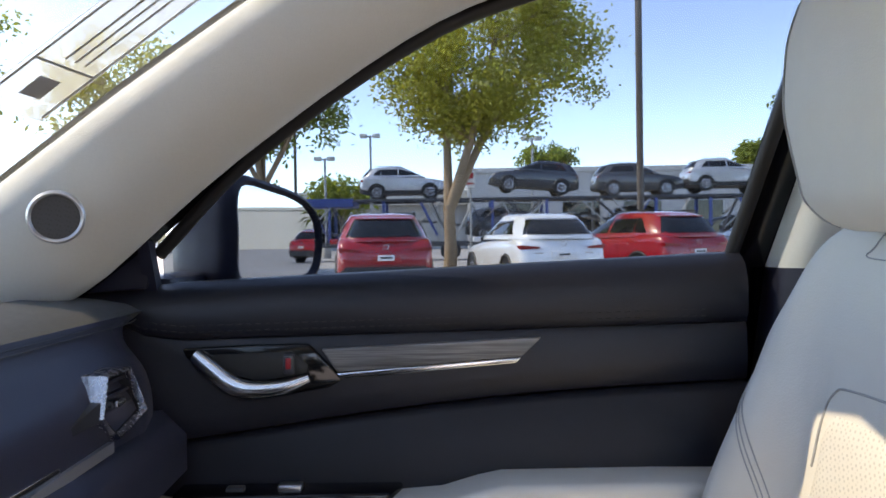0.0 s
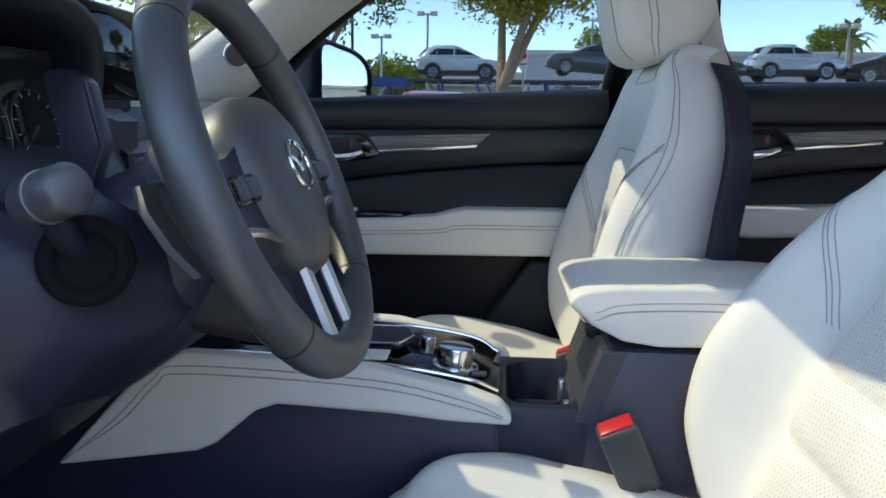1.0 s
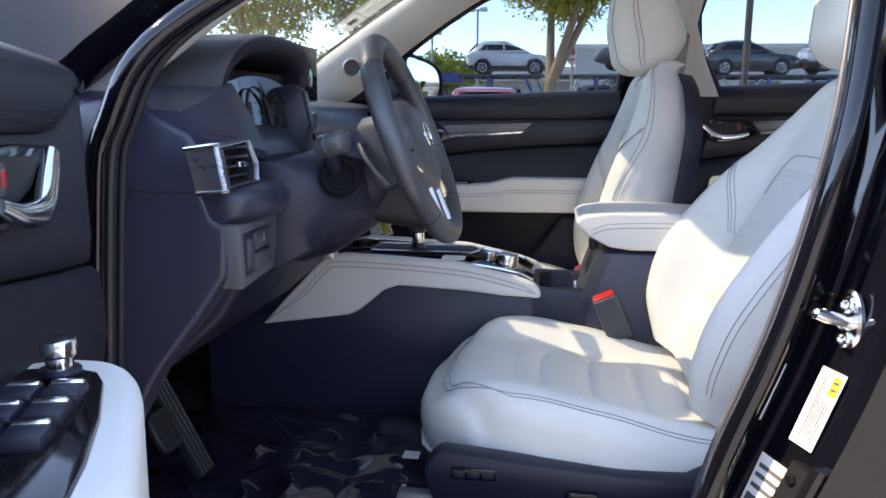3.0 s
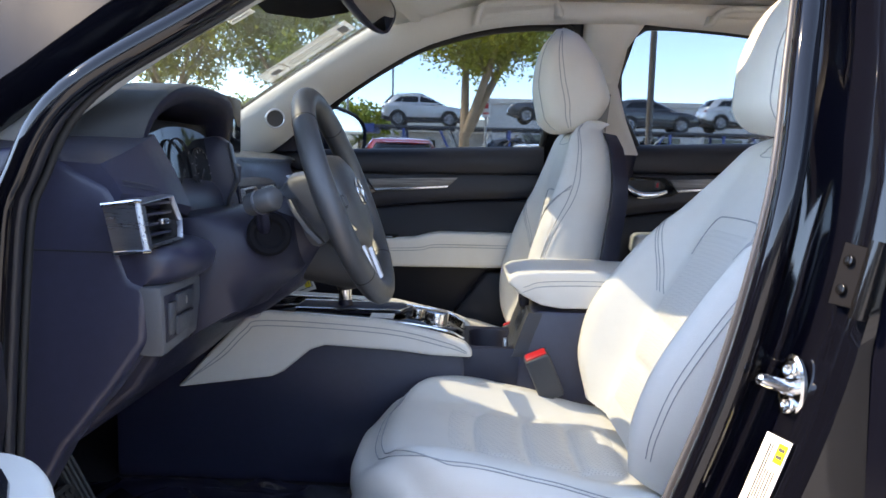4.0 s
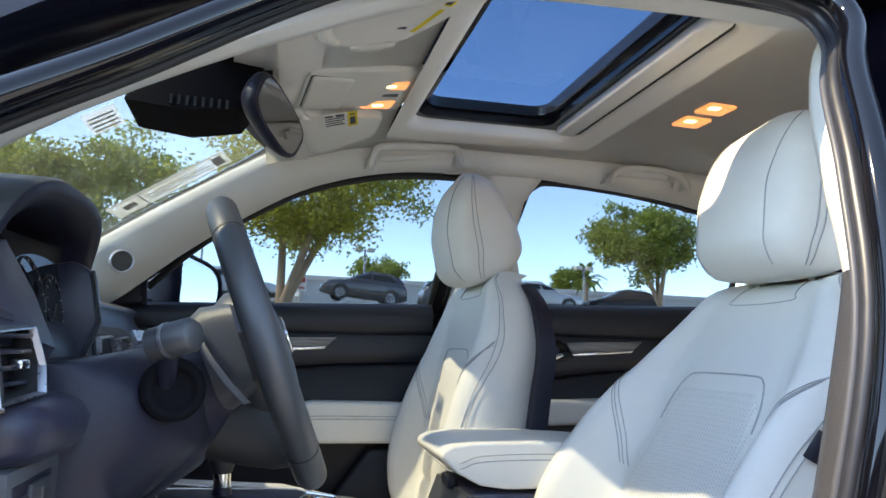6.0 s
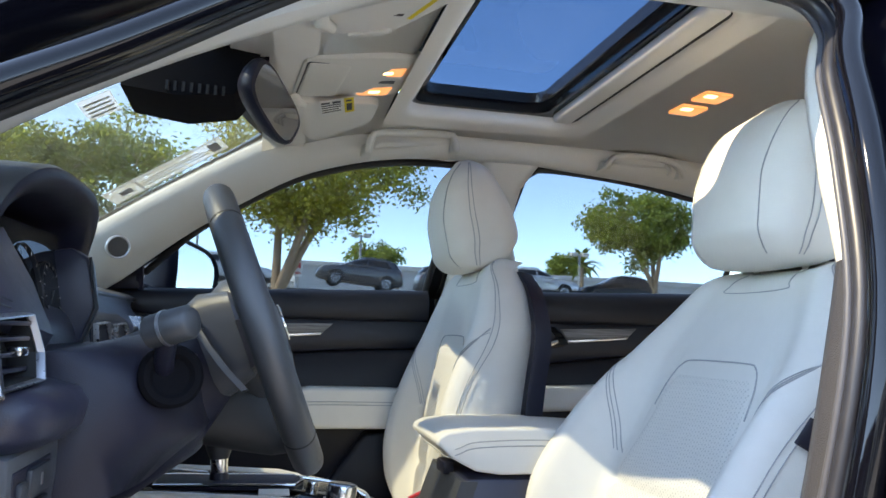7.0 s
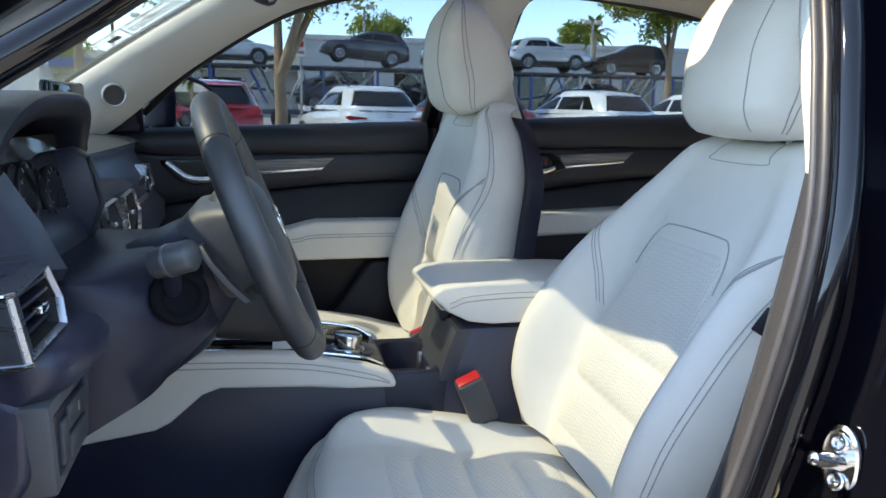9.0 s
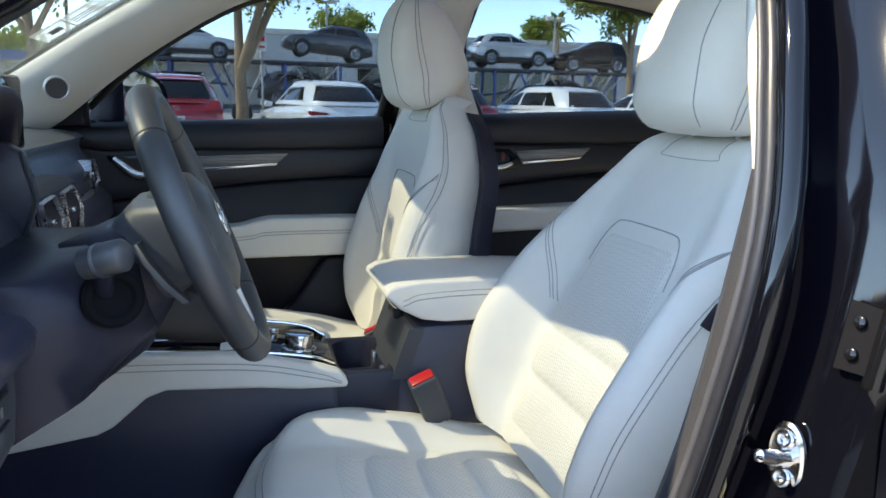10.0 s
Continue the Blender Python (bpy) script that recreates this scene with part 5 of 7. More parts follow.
for d, w, up, lo in ((-0.112, 0.052, 0.030, -0.060), (-0.106, 0.066, 0.044, -0.070), (-0.06, 0.088, 0.066, -0.066), (-0.025, 0.112, 0.058, -0.052), (-0.018, 0.105, 0.050, -0.045)):
    boss.append([on_wheel(w * math.copysign(abs(math.cos(t)) ** 0.45, math.cos(t)), (up + lo) / 2 + (up - lo) / 2 * math.copysign(abs(math.sin(t)) ** 0.45, math.sin(t)), d) for t in [2 * math.pi * (j + 0.5) / 32 for j in range(32)]])
part("column_boss", loft(boss), HUBGREY, wheel, "light grey back cover of the wheel hub", 28)

# ---- centre console ----
console = thing("center_console", (0.1, 0, 0.36), "black centre console with white leather side pads and gear selector", "console")
part("tunnel", prism([(-0.55, 0.36), (-0.55, 0.62), (-0.40, 0.66), (-0.26, 0.690), (0.19, 0.656), (0.200, 0.655), (0.202, 0.592), (0.308, 0.592), (0.310, 0.655), (0.325, 0.74), (0.345, 0.755), (0.66, 0.755), (0.68, 0.36)], -0.118, 0.118, "y", 0.010), SOFT, console, "black moulded tunnel")
PADC = [(-0.406, 0.570), (-0.330, 0.655), (-0.272, 0.715), (-0.250, 0.730), (-0.215, 0.738), (0.03, 0.727), (0.16, 0.700), (0.200, 0.686), (0.215, 0.668), (0.214, 0.655), (0.129, 0.657), (0.06, 0.664), (-0.094, 0.671), (-0.125, 0.660), (-0.180, 0.612), (-0.205, 0.600), (-0.377, 0.574)]
for sg in (-1, 1):
    pad = part("knee_pad", prism(PADC, sg * 0.112, sg * 0.142, "y", 0.009, 3), LEATHER, console, "white leather console side pad", sharp=60)
    for o in (0.016, 0.026):
        line = [(-0.394, 0.572 + o * 0.3), (-0.322 + o * 0.5, 0.655 - o * 0.6), (-0.268 + o * 0.4, 0.713 - o * 0.8), (-0.215, 0.738 - o * 1.1), (0.03, 0.727 - o), (0.16, 0.700 - o * 0.9), (0.203, 0.672 - o * 0.3)]
        part("seam", tube(spline([(x, sg * 0.1425, z) for x, z in line], 5), 0.0011, 5), SEAM, pad)
part("top_plate", loft([[(x, y, z) for y, z in ((-0.108, zz - 0.02), (-0.108, zz), (-0.10, zz + 0.006), (0.10, zz + 0.006), (0.108, zz), (0.108, zz - 0.02))] for x, zz in ((-0.27, 0.715), (-0.20, 0.722), (0.03, 0.712), (0.155, 0.695), (0.198, 0.675))]), GLOSSBLACK, console, "glossy black console plate", sharp=40)
for sg in (-1, 1):
    part("edge_strip", tube(spline([(-0.26, sg * 0.104, 0.724), (-0.19, sg * 0.104, 0.730), (0.03, sg * 0.104, 0.720), (0.15, sg * 0.103, 0.704), (0.195, sg * 0.09, 0.684)], 5), 0.0035, 8), CHROME, console, "bright console edge strip")
gt = part("gear_surround", prism([(-0.175, -0.05), (0.055, -0.045), (0.07, 0), (0.055, 0.045), (-0.175, 0.05)], 0.722, 0.733, "z", 0.004), SOFT2, console, "black gear selector surround")
part("gear_rim", tube([(x, y, 0.731) for x, y in ((-0.175, -0.05), (0.055, -0.045), (0.07, 0), (0.055, 0.045), (-0.175, 0.05))], 0.003, 8, loop=True), CHROME, gt)
lever = thing("gear_lever", (-0.075, 0, 0.73), "black leather gear lever with bright collar", "gear lever")
part("shaft", tube([(-0.072, 0, 0.72), (-0.074, 0, 0.745)], [0.020, 0.015], 16), SOFT2, lever)
part("collar", tube([(-0.073, 0, 0.742), (-0.075, 0, 0.770)], [0.0145, 0.0155], 16), CHROME, lever, "bright metal collar")
part("knob", tube(spline([(-0.075, 0, 0.768), (-0.077, 0, 0.80), (-0.080, 0, 0.83), (-0.081, 0, 0.848)], 4), [0.016, 0.019, 0.022, 0.024, 0.026, 0.028, 0.0285, 0.028, 0.027, 0.024, 0.020, 0.014, 0.006], 18), WHEELLEATHER, lever, "black leather knob", sharp=60)
lid = part("gear_label", box(-0.005, 0.045, -0.100, -0.06, 0.7245, 0.7275), PAPER, console, "small printed label")
dial = part("control_dial", disc((0.135, -0.045, 0.718), (0.1, 0, 1), 0.026, 0.030, 36, 0.003), CHROME, console, "knurled silver control dial")
part("dial_base", disc((0.135, -0.045, 0.703), (0.1, 0, 1), 0.033, 0.006, 36, 0.002), CHROME, dial)
part("volume_dial", disc((0.090, 0.025, 0.716), (0.1, 0, 1), 0.011, 0.018, 24, 0.002), CHROME, console, "small silver volume dial")
for k, (x, y) in enumerate(((0.09, -0.075), (0.115, -0.082), (0.145, -0.085), (0.17, -0.07))):
    part("console_button", box(x - 0.010, x + 0.010, y - 0.007, y + 0.007, 0.698, 0.711 - 0.1 * (x - 0.09), 0.002), GREYPL, console)
part("brake_switch", box(0.045, 0.075, 0.055, 0.085, 0.70, 0.722, 0.003), GREYPL, console)
# cup holders
def cup_ring(e, z, r):
    return [(x, y, z) for x, y in rrect(0.207 - e, 0.302 + e, -0.094 - e, 0.094 + e, r)]


cup = part("cup_tray", loft([cup_ring(0.020, 0.590, 0.006), cup_ring(0.022, 0.664, 0.010), cup_ring(0.018, 0.670, 0.012), cup_ring(0.006, 0.672, 0.030), cup_ring(0.0, 0.668, 0.036), cup_ring(-0.004, 0.650, 0.036), cup_ring(-0.008, 0.602, 0.034), cup_ring(-0.030, 0.600, 0.012)]), SOFT2, console, "black moulded double cup holder", sharp=40)
for yc in (-0.047, 0.047):
    part("cup_well", disc((0.2545, yc, 0.606), (0, 0, 1), 0.041, 0.008, 32, 0.002, inner=0.037), GREYPL, cup, "round cup rest")
    part("cup_spring", prism([(yc - 0.011, 0.612), (yc + 0.011, 0.612), (yc + 0.008, 0.658), (yc - 0.008, 0.658)], 0.288, 0.297, "x", 0.002), DULLMETAL, cup, "pale spring tab")
part("cup_divider", box(0.222, 0.288, -0.006, 0.006, 0.60, 0.640, 0.004), SOFT2, cup, "low divider between the cups")
arm = thing("armrest", (0.45, 0, 0.755), "white leather centre armrest lid on the console box", "armrest")
AR = [(0.284, 0.812), (0.288, 0.824), (0.305, 0.832), (0.35, 0.838), (0.48, 0.841), (0.62, 0.834), (0.645, 0.82), (0.648, 0.775), (0.63, 0.764), (0.40, 0.760), (0.355, 0.766), (0.315, 0.786)]
ap = part("lid", prism(AR, -0.118, 0.118, "y", 0.016, 4), LEATHER, arm, "padded white leather armrest lid", sharp=70)
for o in (0.0, 0.010):
    part("seam", tube(spline([(0.63, -0.1185, 0.812 - o), (0.48, -0.1185, 0.820 - o), (0.36, -0.1185, 0.816 - o), (0.325, -0.1185, 0.806 - o), (0.310, -0.112, 0.800 - o), (0.304, -0.09, 0.799 - o), (0.300, 0.0, 0.803 - o), (0.304, 0.09, 0.799 - o)], 5), 0.0011, 5), SEAM, ap)
part("latch", box(0.318, 0.338, -0.03, 0.03, 0.745, 0.768, 0.004), SOFT2, arm)
part("console_front", loft([[(x, y, z) for y in (-0.119, -0.10, 0.10, 0.119)] + [(x + 0.03, y, z) for y in (0.119, -0.119)] for x, z in ((0.298, 0.655), (0.312, 0.70), (0.330, 0.75))]), GREYPL, console, "grey front of the console box", sharp=40)
# ---- doors ----
STITCH = material("grey_thread", (0.026, 0.027, 0.031), 0.7, vary=0.1)
def sill_z(x):
    return 1.088 + 0.040 * (x + 0.36)


def stitches(points, r=0.0011, dash=0.0065, gap=0.0035):
    """A row of short stitches along a line."""
    bm = bmesh.new()
    for a, b in zip(points, points[1:]):
        a, b = Vector(a), Vector(b)
        d = (b - a).normalized()
        side = d.orthogonal().normalized()
        up = d.cross(side)
        n = max(1, int((b - a).length / (dash + gap)))
        for k in range(n):
            p = a + (b - a) * (k / n)
            q = p + d * dash
            r0, r1 = [[bm.verts.new(e + side * (c * r) + up * (s * r)) for c, s in ((1, 0), (0, 1), (-1, 0), (0, -1))] for e in (p, q)]
            for i in range(4):
                bm.faces.new((r0[i], r0[(i + 1) % 4], r1[(i + 1) % 4], r1[i]))
    return bm


def handle(P, dx, dz, strip_end):
    """The pull handle in its bowl, and the trim strip behind it."""
    def Q(pts, y0, y1, r=0.003):
        return prism([(x + dx, z + dz) for x, z in pts], y0, y1, "y", r)
    bowl = P("handle_bowl", Q([(-0.298, 1.008), (-0.20, 1.012), (-0.135, 1.012), (-0.118, 0.995), (-0.090, 0.966), (-0.11, 0.955), (-0.17, 0.945), (-0.215, 0.944), (-0.245, 0.956), (-0.292, 0.996)], 0.716, 0.704), GLOSSBLACK, label="black handle recess")
    P("recess", Q([(-0.262, 1.0), (-0.155, 1.003), (-0.135, 0.985), (-0.138, 0.975), (-0.20, 0.965), (-0.235, 0.975)], 0.707, 0.7030, 0.001), RUBBER, bowl)
    hp = spline([(-0.280 + dx, 0.700, 1.000 + dz), (-0.258 + dx, 0.697, 0.982 + dz), (-0.232 + dx, 0.693, 0.963 + dz), (-0.205 + dx, 0.690, 0.956 + dz), (-0.165 + dx, 0.690, 0.959 + dz), (-0.132 + dx, 0.692, 0.970 + dz)], 5)
    P("door_handle", tube(hp, [0.006 + 0.0075 * math.sin(math.pi * min(1, (i + 6) / (len(hp) + 5))) for i in range(len(hp))], 12, flat=0.75, up=(0, 1, 0)), CHROME, bowl, "bright chrome pull handle", 70)
    P("lock_tab", box(-0.167 + dx, -0.152 + dx, 0.698, 0.706, 0.974 + dz, 1.000 + dz, 0.003), GREYPL, bowl)
    P("lock_mark", box(-0.163 + dx, -0.156 + dx, 0.6965, 0.699, 0.981 + dz, 0.995 + dz, 0.001), material("lock_red", (0.45, 0.02, 0.03), 0.4) if "lock_red" not in bpy.data.materials else bpy.data.materials["lock_red"], bowl, "red lock mark")
    e = strip_end
    st = P("wood_strip", prism([(-0.118 + dx, 1.005 + dz), (e, 1.0165 + dz), (e - 0.026, 0.992 + dz), (-0.098 + dx, 0.975 + dz)], 0.716, 0.7035, "y", 0.002), WOODTRIM, label="grey grained trim strip")
    P("chrome_strip", prism([(-0.100 + dx, 0.974 + dz), (e - 0.026, 0.9915 + dz), (e - 0.034, 0.983 + dz), (-0.092 + dx, 0.966 + dz)], 0.716, 0.7025, "y", 0.002), CHROME, st, "bright metal strip")


def door_inside(parent, x0, x1, dx, dz, M=None, strip_end=0.165, rear=False, pad0=0.0, reach=0.630):
    """The inner trim of a door, as on the passenger's side; M moves it elsewhere."""
    def P(name, bm, mat, par=parent, label="", sharp=45):
        if M is not None:
            bm.transform(M)
        return part(name, bm, mat, par, label, sharp)
    n = 18
    xs = [x0 + (x1 - x0) * i / n for i in range(n + 1)]
    def stitch(x):
        return 1.018 + 0.030 * (x - dx + 0.34) * 0.6 + dz + (0.9 * max(0, -0.32 - (x - dx)) ** 1.35 if not rear else 0)
    up = P("upper_pad", loft([[(x, y, z) for y, z in ((0.775, sill_z(x) - 0.004), (0.755, sill_z(x) + 0.002), (0.735, sill_z(x)), (0.716, sill_z(x) - 0.012), (0.706, sill_z(x) - 0.035), (0.706, stitch(x) + 0.012), (0.713, stitch(x)), (0.775, stitch(x)))] for x in xs]), DOORVINYL, label="soft black stitched upper door pad", sharp=60)
    for o in (0.006, 0.014):
        P("seam", stitches([(x, 0.7052, stitch(x) + o + 0.004) for x in xs[1:-1]]), STITCH, up, "grey stitching")
    def crease(x):
        return curve([(-0.5, 0.865), (-0.34, 0.882), (0.0, 0.927), (0.2, 0.945), (0.45, 0.957)], x - dx) + dz * 0.8
    P("middle_panel", loft([[(x, y, z) for y, z in ((0.775, stitch(x)), (0.716, stitch(x) - 0.001), (0.712, stitch(x) - 0.01), (0.710, crease(x) + 0.03), (0.713, crease(x) + 0.004), (0.72, crease(x)), (0.775, crease(x)))] for x in xs]), DOORVINYL, label="black middle door panel", sharp=60)
    P("lower_panel", loft([[(x, y, z) for y, z in ((0.775, crease(x) - 0.002), (0.712, crease(x) - 0.002), (0.704, crease(x) - 0.010), (0.700, 0.80), (0.715, 0.70), (0.722, 0.62), (0.722, 0.40), (0.74, 0.37), (0.775, 0.37))] for x in xs]), DOORPLASTIC, label="black lower door panel", sharp=60)
    # map pocket with a slanting end
    P("map_pocket", prism([(dx - 0.36, 0.56), (dx + 0.13, 0.56), (dx + 0.17, 0.60), (dx + 0.262, 0.730), (x1 - 0.01, 0.735), (x1 - 0.01, 0.39), (dx - 0.36, 0.39)], 0.730, 0.672, "y", 0.012, 2), DOORPLASTIC, label="black moulded map pocket")
    # arm pad
    if not rear:
        out = [(-0.362, 0.812), (-0.335, 0.822), (-0.288, 0.815), (-0.035, 0.824), (0.035, 0.829), (0.080, 0.842), (0.11, 0.848), (0.30, 0.849), (x1 - 0.012, 0.847), (x1 - 0.008, 0.745), (0.32, 0.744), (-0.19, 0.737), (-0.225, 0.732), (-0.285, 0.680), (-0.305, 0.68), (-0.350, 0.78)]
        out = [(x + pad0 * smooth(0.05, -0.1, x), z) for x, z in out]
    else:
        out = [(dx - 0.24, 0.80), (dx - 0.235, 0.862), (dx + 0.14, 0.878), (dx + 0.30, 0.88), (dx + 0.30, 0.815), (dx - 0.20, 0.795)]
    if pad0:
        plan = [(-0.048, 0.715), (-0.054, 0.668), (-0.043, 0.640), (-0.018, 0.619), (0.03, 0.602), (0.10, 0.589), (0.19, 0.573), (0.47, 0.566), (0.47, 0.715)]
        return [P("arm_pad", prism([(p.x, p.y) for p in spline([(x, y, 0) for x, y in plan[1:-2]], 3)] + plan[-2:] + plan[:1], 0.735, 0.832, "z", 0.014, 4), LEATHER, label="white leather padded door armrest", sharp=70), handle(P, dx, dz, strip_end)]
    ap = P("arm_pad", prism(out, 0.72, reach, "y", 0.018, 4), LEATHER, label="white leather padded door armrest", sharp=70)
    if not rear:
        for o in (0.0, 0.008):
            P("seam", tube(spline([(-0.335 + pad0, reach - 0.0005, 0.795 - o), (-0.29 + pad0, reach - 0.0005, 0.790 - o), (-0.03 + pad0 * 0.5, reach - 0.0005, 0.797 - o), (0.06, reach - 0.0005, 0.802 - o), (0.12, reach - 0.0005, 0.812 - o), (x1 - 0.015, reach - 0.0005, 0.814 - o)], 5), 0.0011, 5), SEAM, ap)
        sw = P("switch_plate", prism([(-0.30 + pad0, 0.664), (-0.27 + pad0, 0.652), (-0.03 + pad0 * 1.6, 0.657), (-0.015 + pad0 * 1.6, 0.704), (-0.30 + pad0, 0.706)], 0.812, 0.834, "z", 0.004), GLOSSBLACK, label="glossy black window switch plate")
        if pad0 == 0:
            P("window_switch", box(-0.17, -0.14, 0.668, 0.686, 0.832, 0.842, 0.003), DULLMETAL, sw)
            P("window_switch", box(-0.235, -0.212, 0.668, 0.684, 0.832, 0.839, 0.003), GREYPL, sw)
    handle(P, dx, dz, strip_end)


def door_shell(parent, x0, x1, M=None):
    """Outer skin of a door below the window."""
    bm = loft([[(x, y, z) for y, z in ((0.776, sill_z(x) - 0.004), (0.80, sill_z(x)), (0.845, sill_z(x) - 0.02), (0.90, sill_z(x) - 0.12), (0.915, 0.85), (0.905, 0.60), (0.885, 0.40), (0.86, 0.36), (0.776, 0.37))] for x in [x0 + (x1 - x0) * i / 8 for i in range(9)]])
    if M is not None:
        bm.transform(M)
    part("outer_skin", bm, RAILPAINT, parent, "glossy black outer door skin", 40)


def window_part(parent, outline, mat=WINDOW, off=0.020, name="window_pane", M=None):
    bm = bmesh.new()
    a = [bm.verts.new((x, side_y(max(z, 1.1)) + off, z)) for x, z in outline]
    b = [bm.verts.new((x, side_y(max(z, 1.1)) + off + 0.004, z)) for x, z in outline]
    bm.faces.new(a), bm.faces.new(b[::-1])
    for i in range(len(a)):
        j = (i + 1) % len(a)
        bm.faces.new((a[i], b[i], b[j], a[j]))
    if M is not None:
        bm.transform(M)
    return part(name, bm, mat, parent, "side window pane, tinted dark to dim the outside", 30)


FW = [(-0.34, 1.085), (-0.337, 1.130), (-0.195, 1.252), (0.004, 1.371), (0.14, 1.420), (0.29, 1.449), (0.44, 1.456), (0.480, 1.444), (0.455, 1.30), (0.422, 1.105)]
RW = [(0.725, 1.125), (0.64, 1.27), (0.648, 1.41), (0.675, 1.450), (0.73, 1.464), (0.95, 1.452), (1.15, 1.425), (1.34, 1.378), (1.36, 1.15)]


def frame_band(parent, outline, wide, M=None, skip=0):
    path = [(x, side_y(max(z, 1.1)) + 0.012, z) for x, z in outline]
    bm = tube(spline(path, 4), wide, 8, flat=1.0)
    if M is not None:
        bm.transform(M)
    part("window_frame", bm, RUBBER, parent, "black window frame", 60)


front_door = thing("passenger_door", (0.0, 0.78, 0.4), "closed black front passenger door with white armrest", "car door", "doors")
door_inside(front_door, -0.445, 0.430, 0.0, 0.0)
door_shell(front_door, -0.50, 0.46)
window_part(front_door, FW)
frame_band(front_door, FW[1:], 0.0095)
part("sail_panel", prism([(-0.50, 1.075), (-0.345, 1.085), (-0.335, 1.165), (-0.37, 1.140)], 0.715, 0.735, "y", 0.005), SOFT2, front_door, "black mirror corner panel")
part("window_divider", loft([[(-0.352, 0.725, 1.08), (-0.335, 0.725, 1.08), (-0.335, 0.745, 1.08), (-0.352, 0.745, 1.08)], [(-0.350, 0.69, 1.165), (-0.335, 0.69, 1.165), (-0.335, 0.71, 1.165), (-0.350, 0.71, 1.165)]]), SOFT2, front_door)
rear_door = thing("passenger_rear_door", (0.9, 0.78, 0.4), "closed black rear door with white armrest and silver strip", "car door", "doors")
door_inside(rear_door, 0.56, 1.42, 0.942, 0.022, strip_end=1.065, rear=True)
door_shell(rear_door, 0.465, 1.45)
window_part(rear_door, RW)
frame_band(rear_door, RW, 0.0095)
bp = [[(x, side_y(z) + 0.014, z), (x, side_y(z) + 0.045, z), (xx, side_y(z) + 0.045, z), (xx, side_y(z) + 0.014, z)] for x, xx, z in ((0.425, 0.735, 1.10), (0.445, 0.66, 1.24), (0.46, 0.645, 1.33), (0.475, 0.67, 1.44), (0.47, 0.69, 1.48))]
part("pillar_cover", loft(bp), GLOSSBLACK, rear_door, "black outer pillar cover")

# the driver's door, swung wide open
HINGE = Vector((-0.45, -0.84, 0))
OPEN = radians(-72)
MD = Matrix.Translation(HINGE) @ Matrix.Rotation(OPEN, 4, "Z") @ Matrix.Translation(-HINGE) @ Matrix.Diagonal((1, -1, 1, 1))
DRIVER_HANDLE = 0.16
driver_door = thing("driver_door", HINGE + Vector((0, 0, 0.4)), "open black driver door with white armrest and window switches", "car door", "doors")
door_inside(driver_door, -0.265, 0.50, DRIVER_HANDLE, 0.0, M=MD, pad0=0.13, reach=0.595)
door_shell(driver_door, -0.45, 0.54, M=MD)
bm = prism([(-0.012, 0.700), (-0.010, 0.660), (0.004, 0.640), (0.028, 0.630), (0.10, 0.615), (0.17, 0.606), (0.25, 0.602), (0.25, 0.700)], 0.826, 0.8365, "z", 0.003)
bm.transform(MD)
plate_d = part("switch_plate", bm, GLOSSBLACK, driver_door, "glossy black window switch plate")
for k in range(6):
    x, y = 0.048 + 0.038 * (k // 2), 0.634 + 0.030 * (k % 2)
    bm = box(x, x + 0.031, y, y + 0.027, 0.834, 0.846, 0.004)
    bm.transform(MD)
    sw = part("window_switch", bm, SOFT2, plate_d, "black window switch")
    bm = box(x + 0.002, x + 0.010, y + 0.002, y + 0.025, 0.8425, 0.8475, 0.002)
    bm.transform(MD)
    part("switch_edge", bm, CHROME, sw, "bright switch edge")
for r, d, z in ((0.016, 0.006, 0.839), (0.010, 0.014, 0.846), (0.0135, 0.014, 0.858)):
    bm = disc((0.007, 0.667, z), (0, 0, 1), r, d, 28, 0.002)
    bm.transform(MD)
    part("mirror_knob", bm, CHROME if z > 0.84 else SOFT2, plate_d, "bright mirror adjuster knob")
# the rear door on the driver's side, open as well
HINGE2 = Vector((0.70, -0.85, 0))
MR = Matrix.Translation(HINGE2) @ Matrix.Rotation(radians(-68), 4, "Z") @ Matrix.Translation(-HINGE2) @ Matrix.Diagonal((1, -1, 1, 1))
back_door = thing("driver_rear_door", HINGE2 + Vector((0, 0, 0.4)), "open black rear door on the driver side", "car door", "doors")
door_inside(back_door, 0.76, 1.50, 0.99, 0.022, M=MR, strip_end=1.14, rear=True)
door_shell(back_door, 0.70, 1.52, M=MR)
window_part(back_door, [(x + 0.06, z) for x, z in RW], M=MR)
frame_band(back_door, [(x + 0.06, z) for x, z in RW], 0.018, M=MR)
rh = thing("rear_door_hinge", pillar_face(0.94, 0.853), "black rear door hinge with bolts on the pillar", "hinge", "rear hinges")
for zc in (0.94, 0.60):
    part("leaf", loft([[pillar_face(z, y) + ns * d for z, y in ((zc - 0.035, 0.836), (zc - 0.035, 0.868), (zc + 0.030, 0.868), (zc + 0.034, 0.836))] for d in (0.0, 0.010, 0.013)]), MATTE, rh, "black hinge leaf")
    part("knuckle", tube([pillar_face(zc - 0.045, 0.872) + ns * 0.006, pillar_face(zc + 0.04, 0.872) + ns * 0.006], 0.010, 12), GLOSSBLACK, rh)
    for dz in (-0.018, 0.014):
        part("bolt", disc(pillar_face(zc + dz, 0.850) + ns * 0.015, ns, 0.0065, 0.007, 12, 0.0015), GLOSSBLACK, rh, "black hinge bolt")

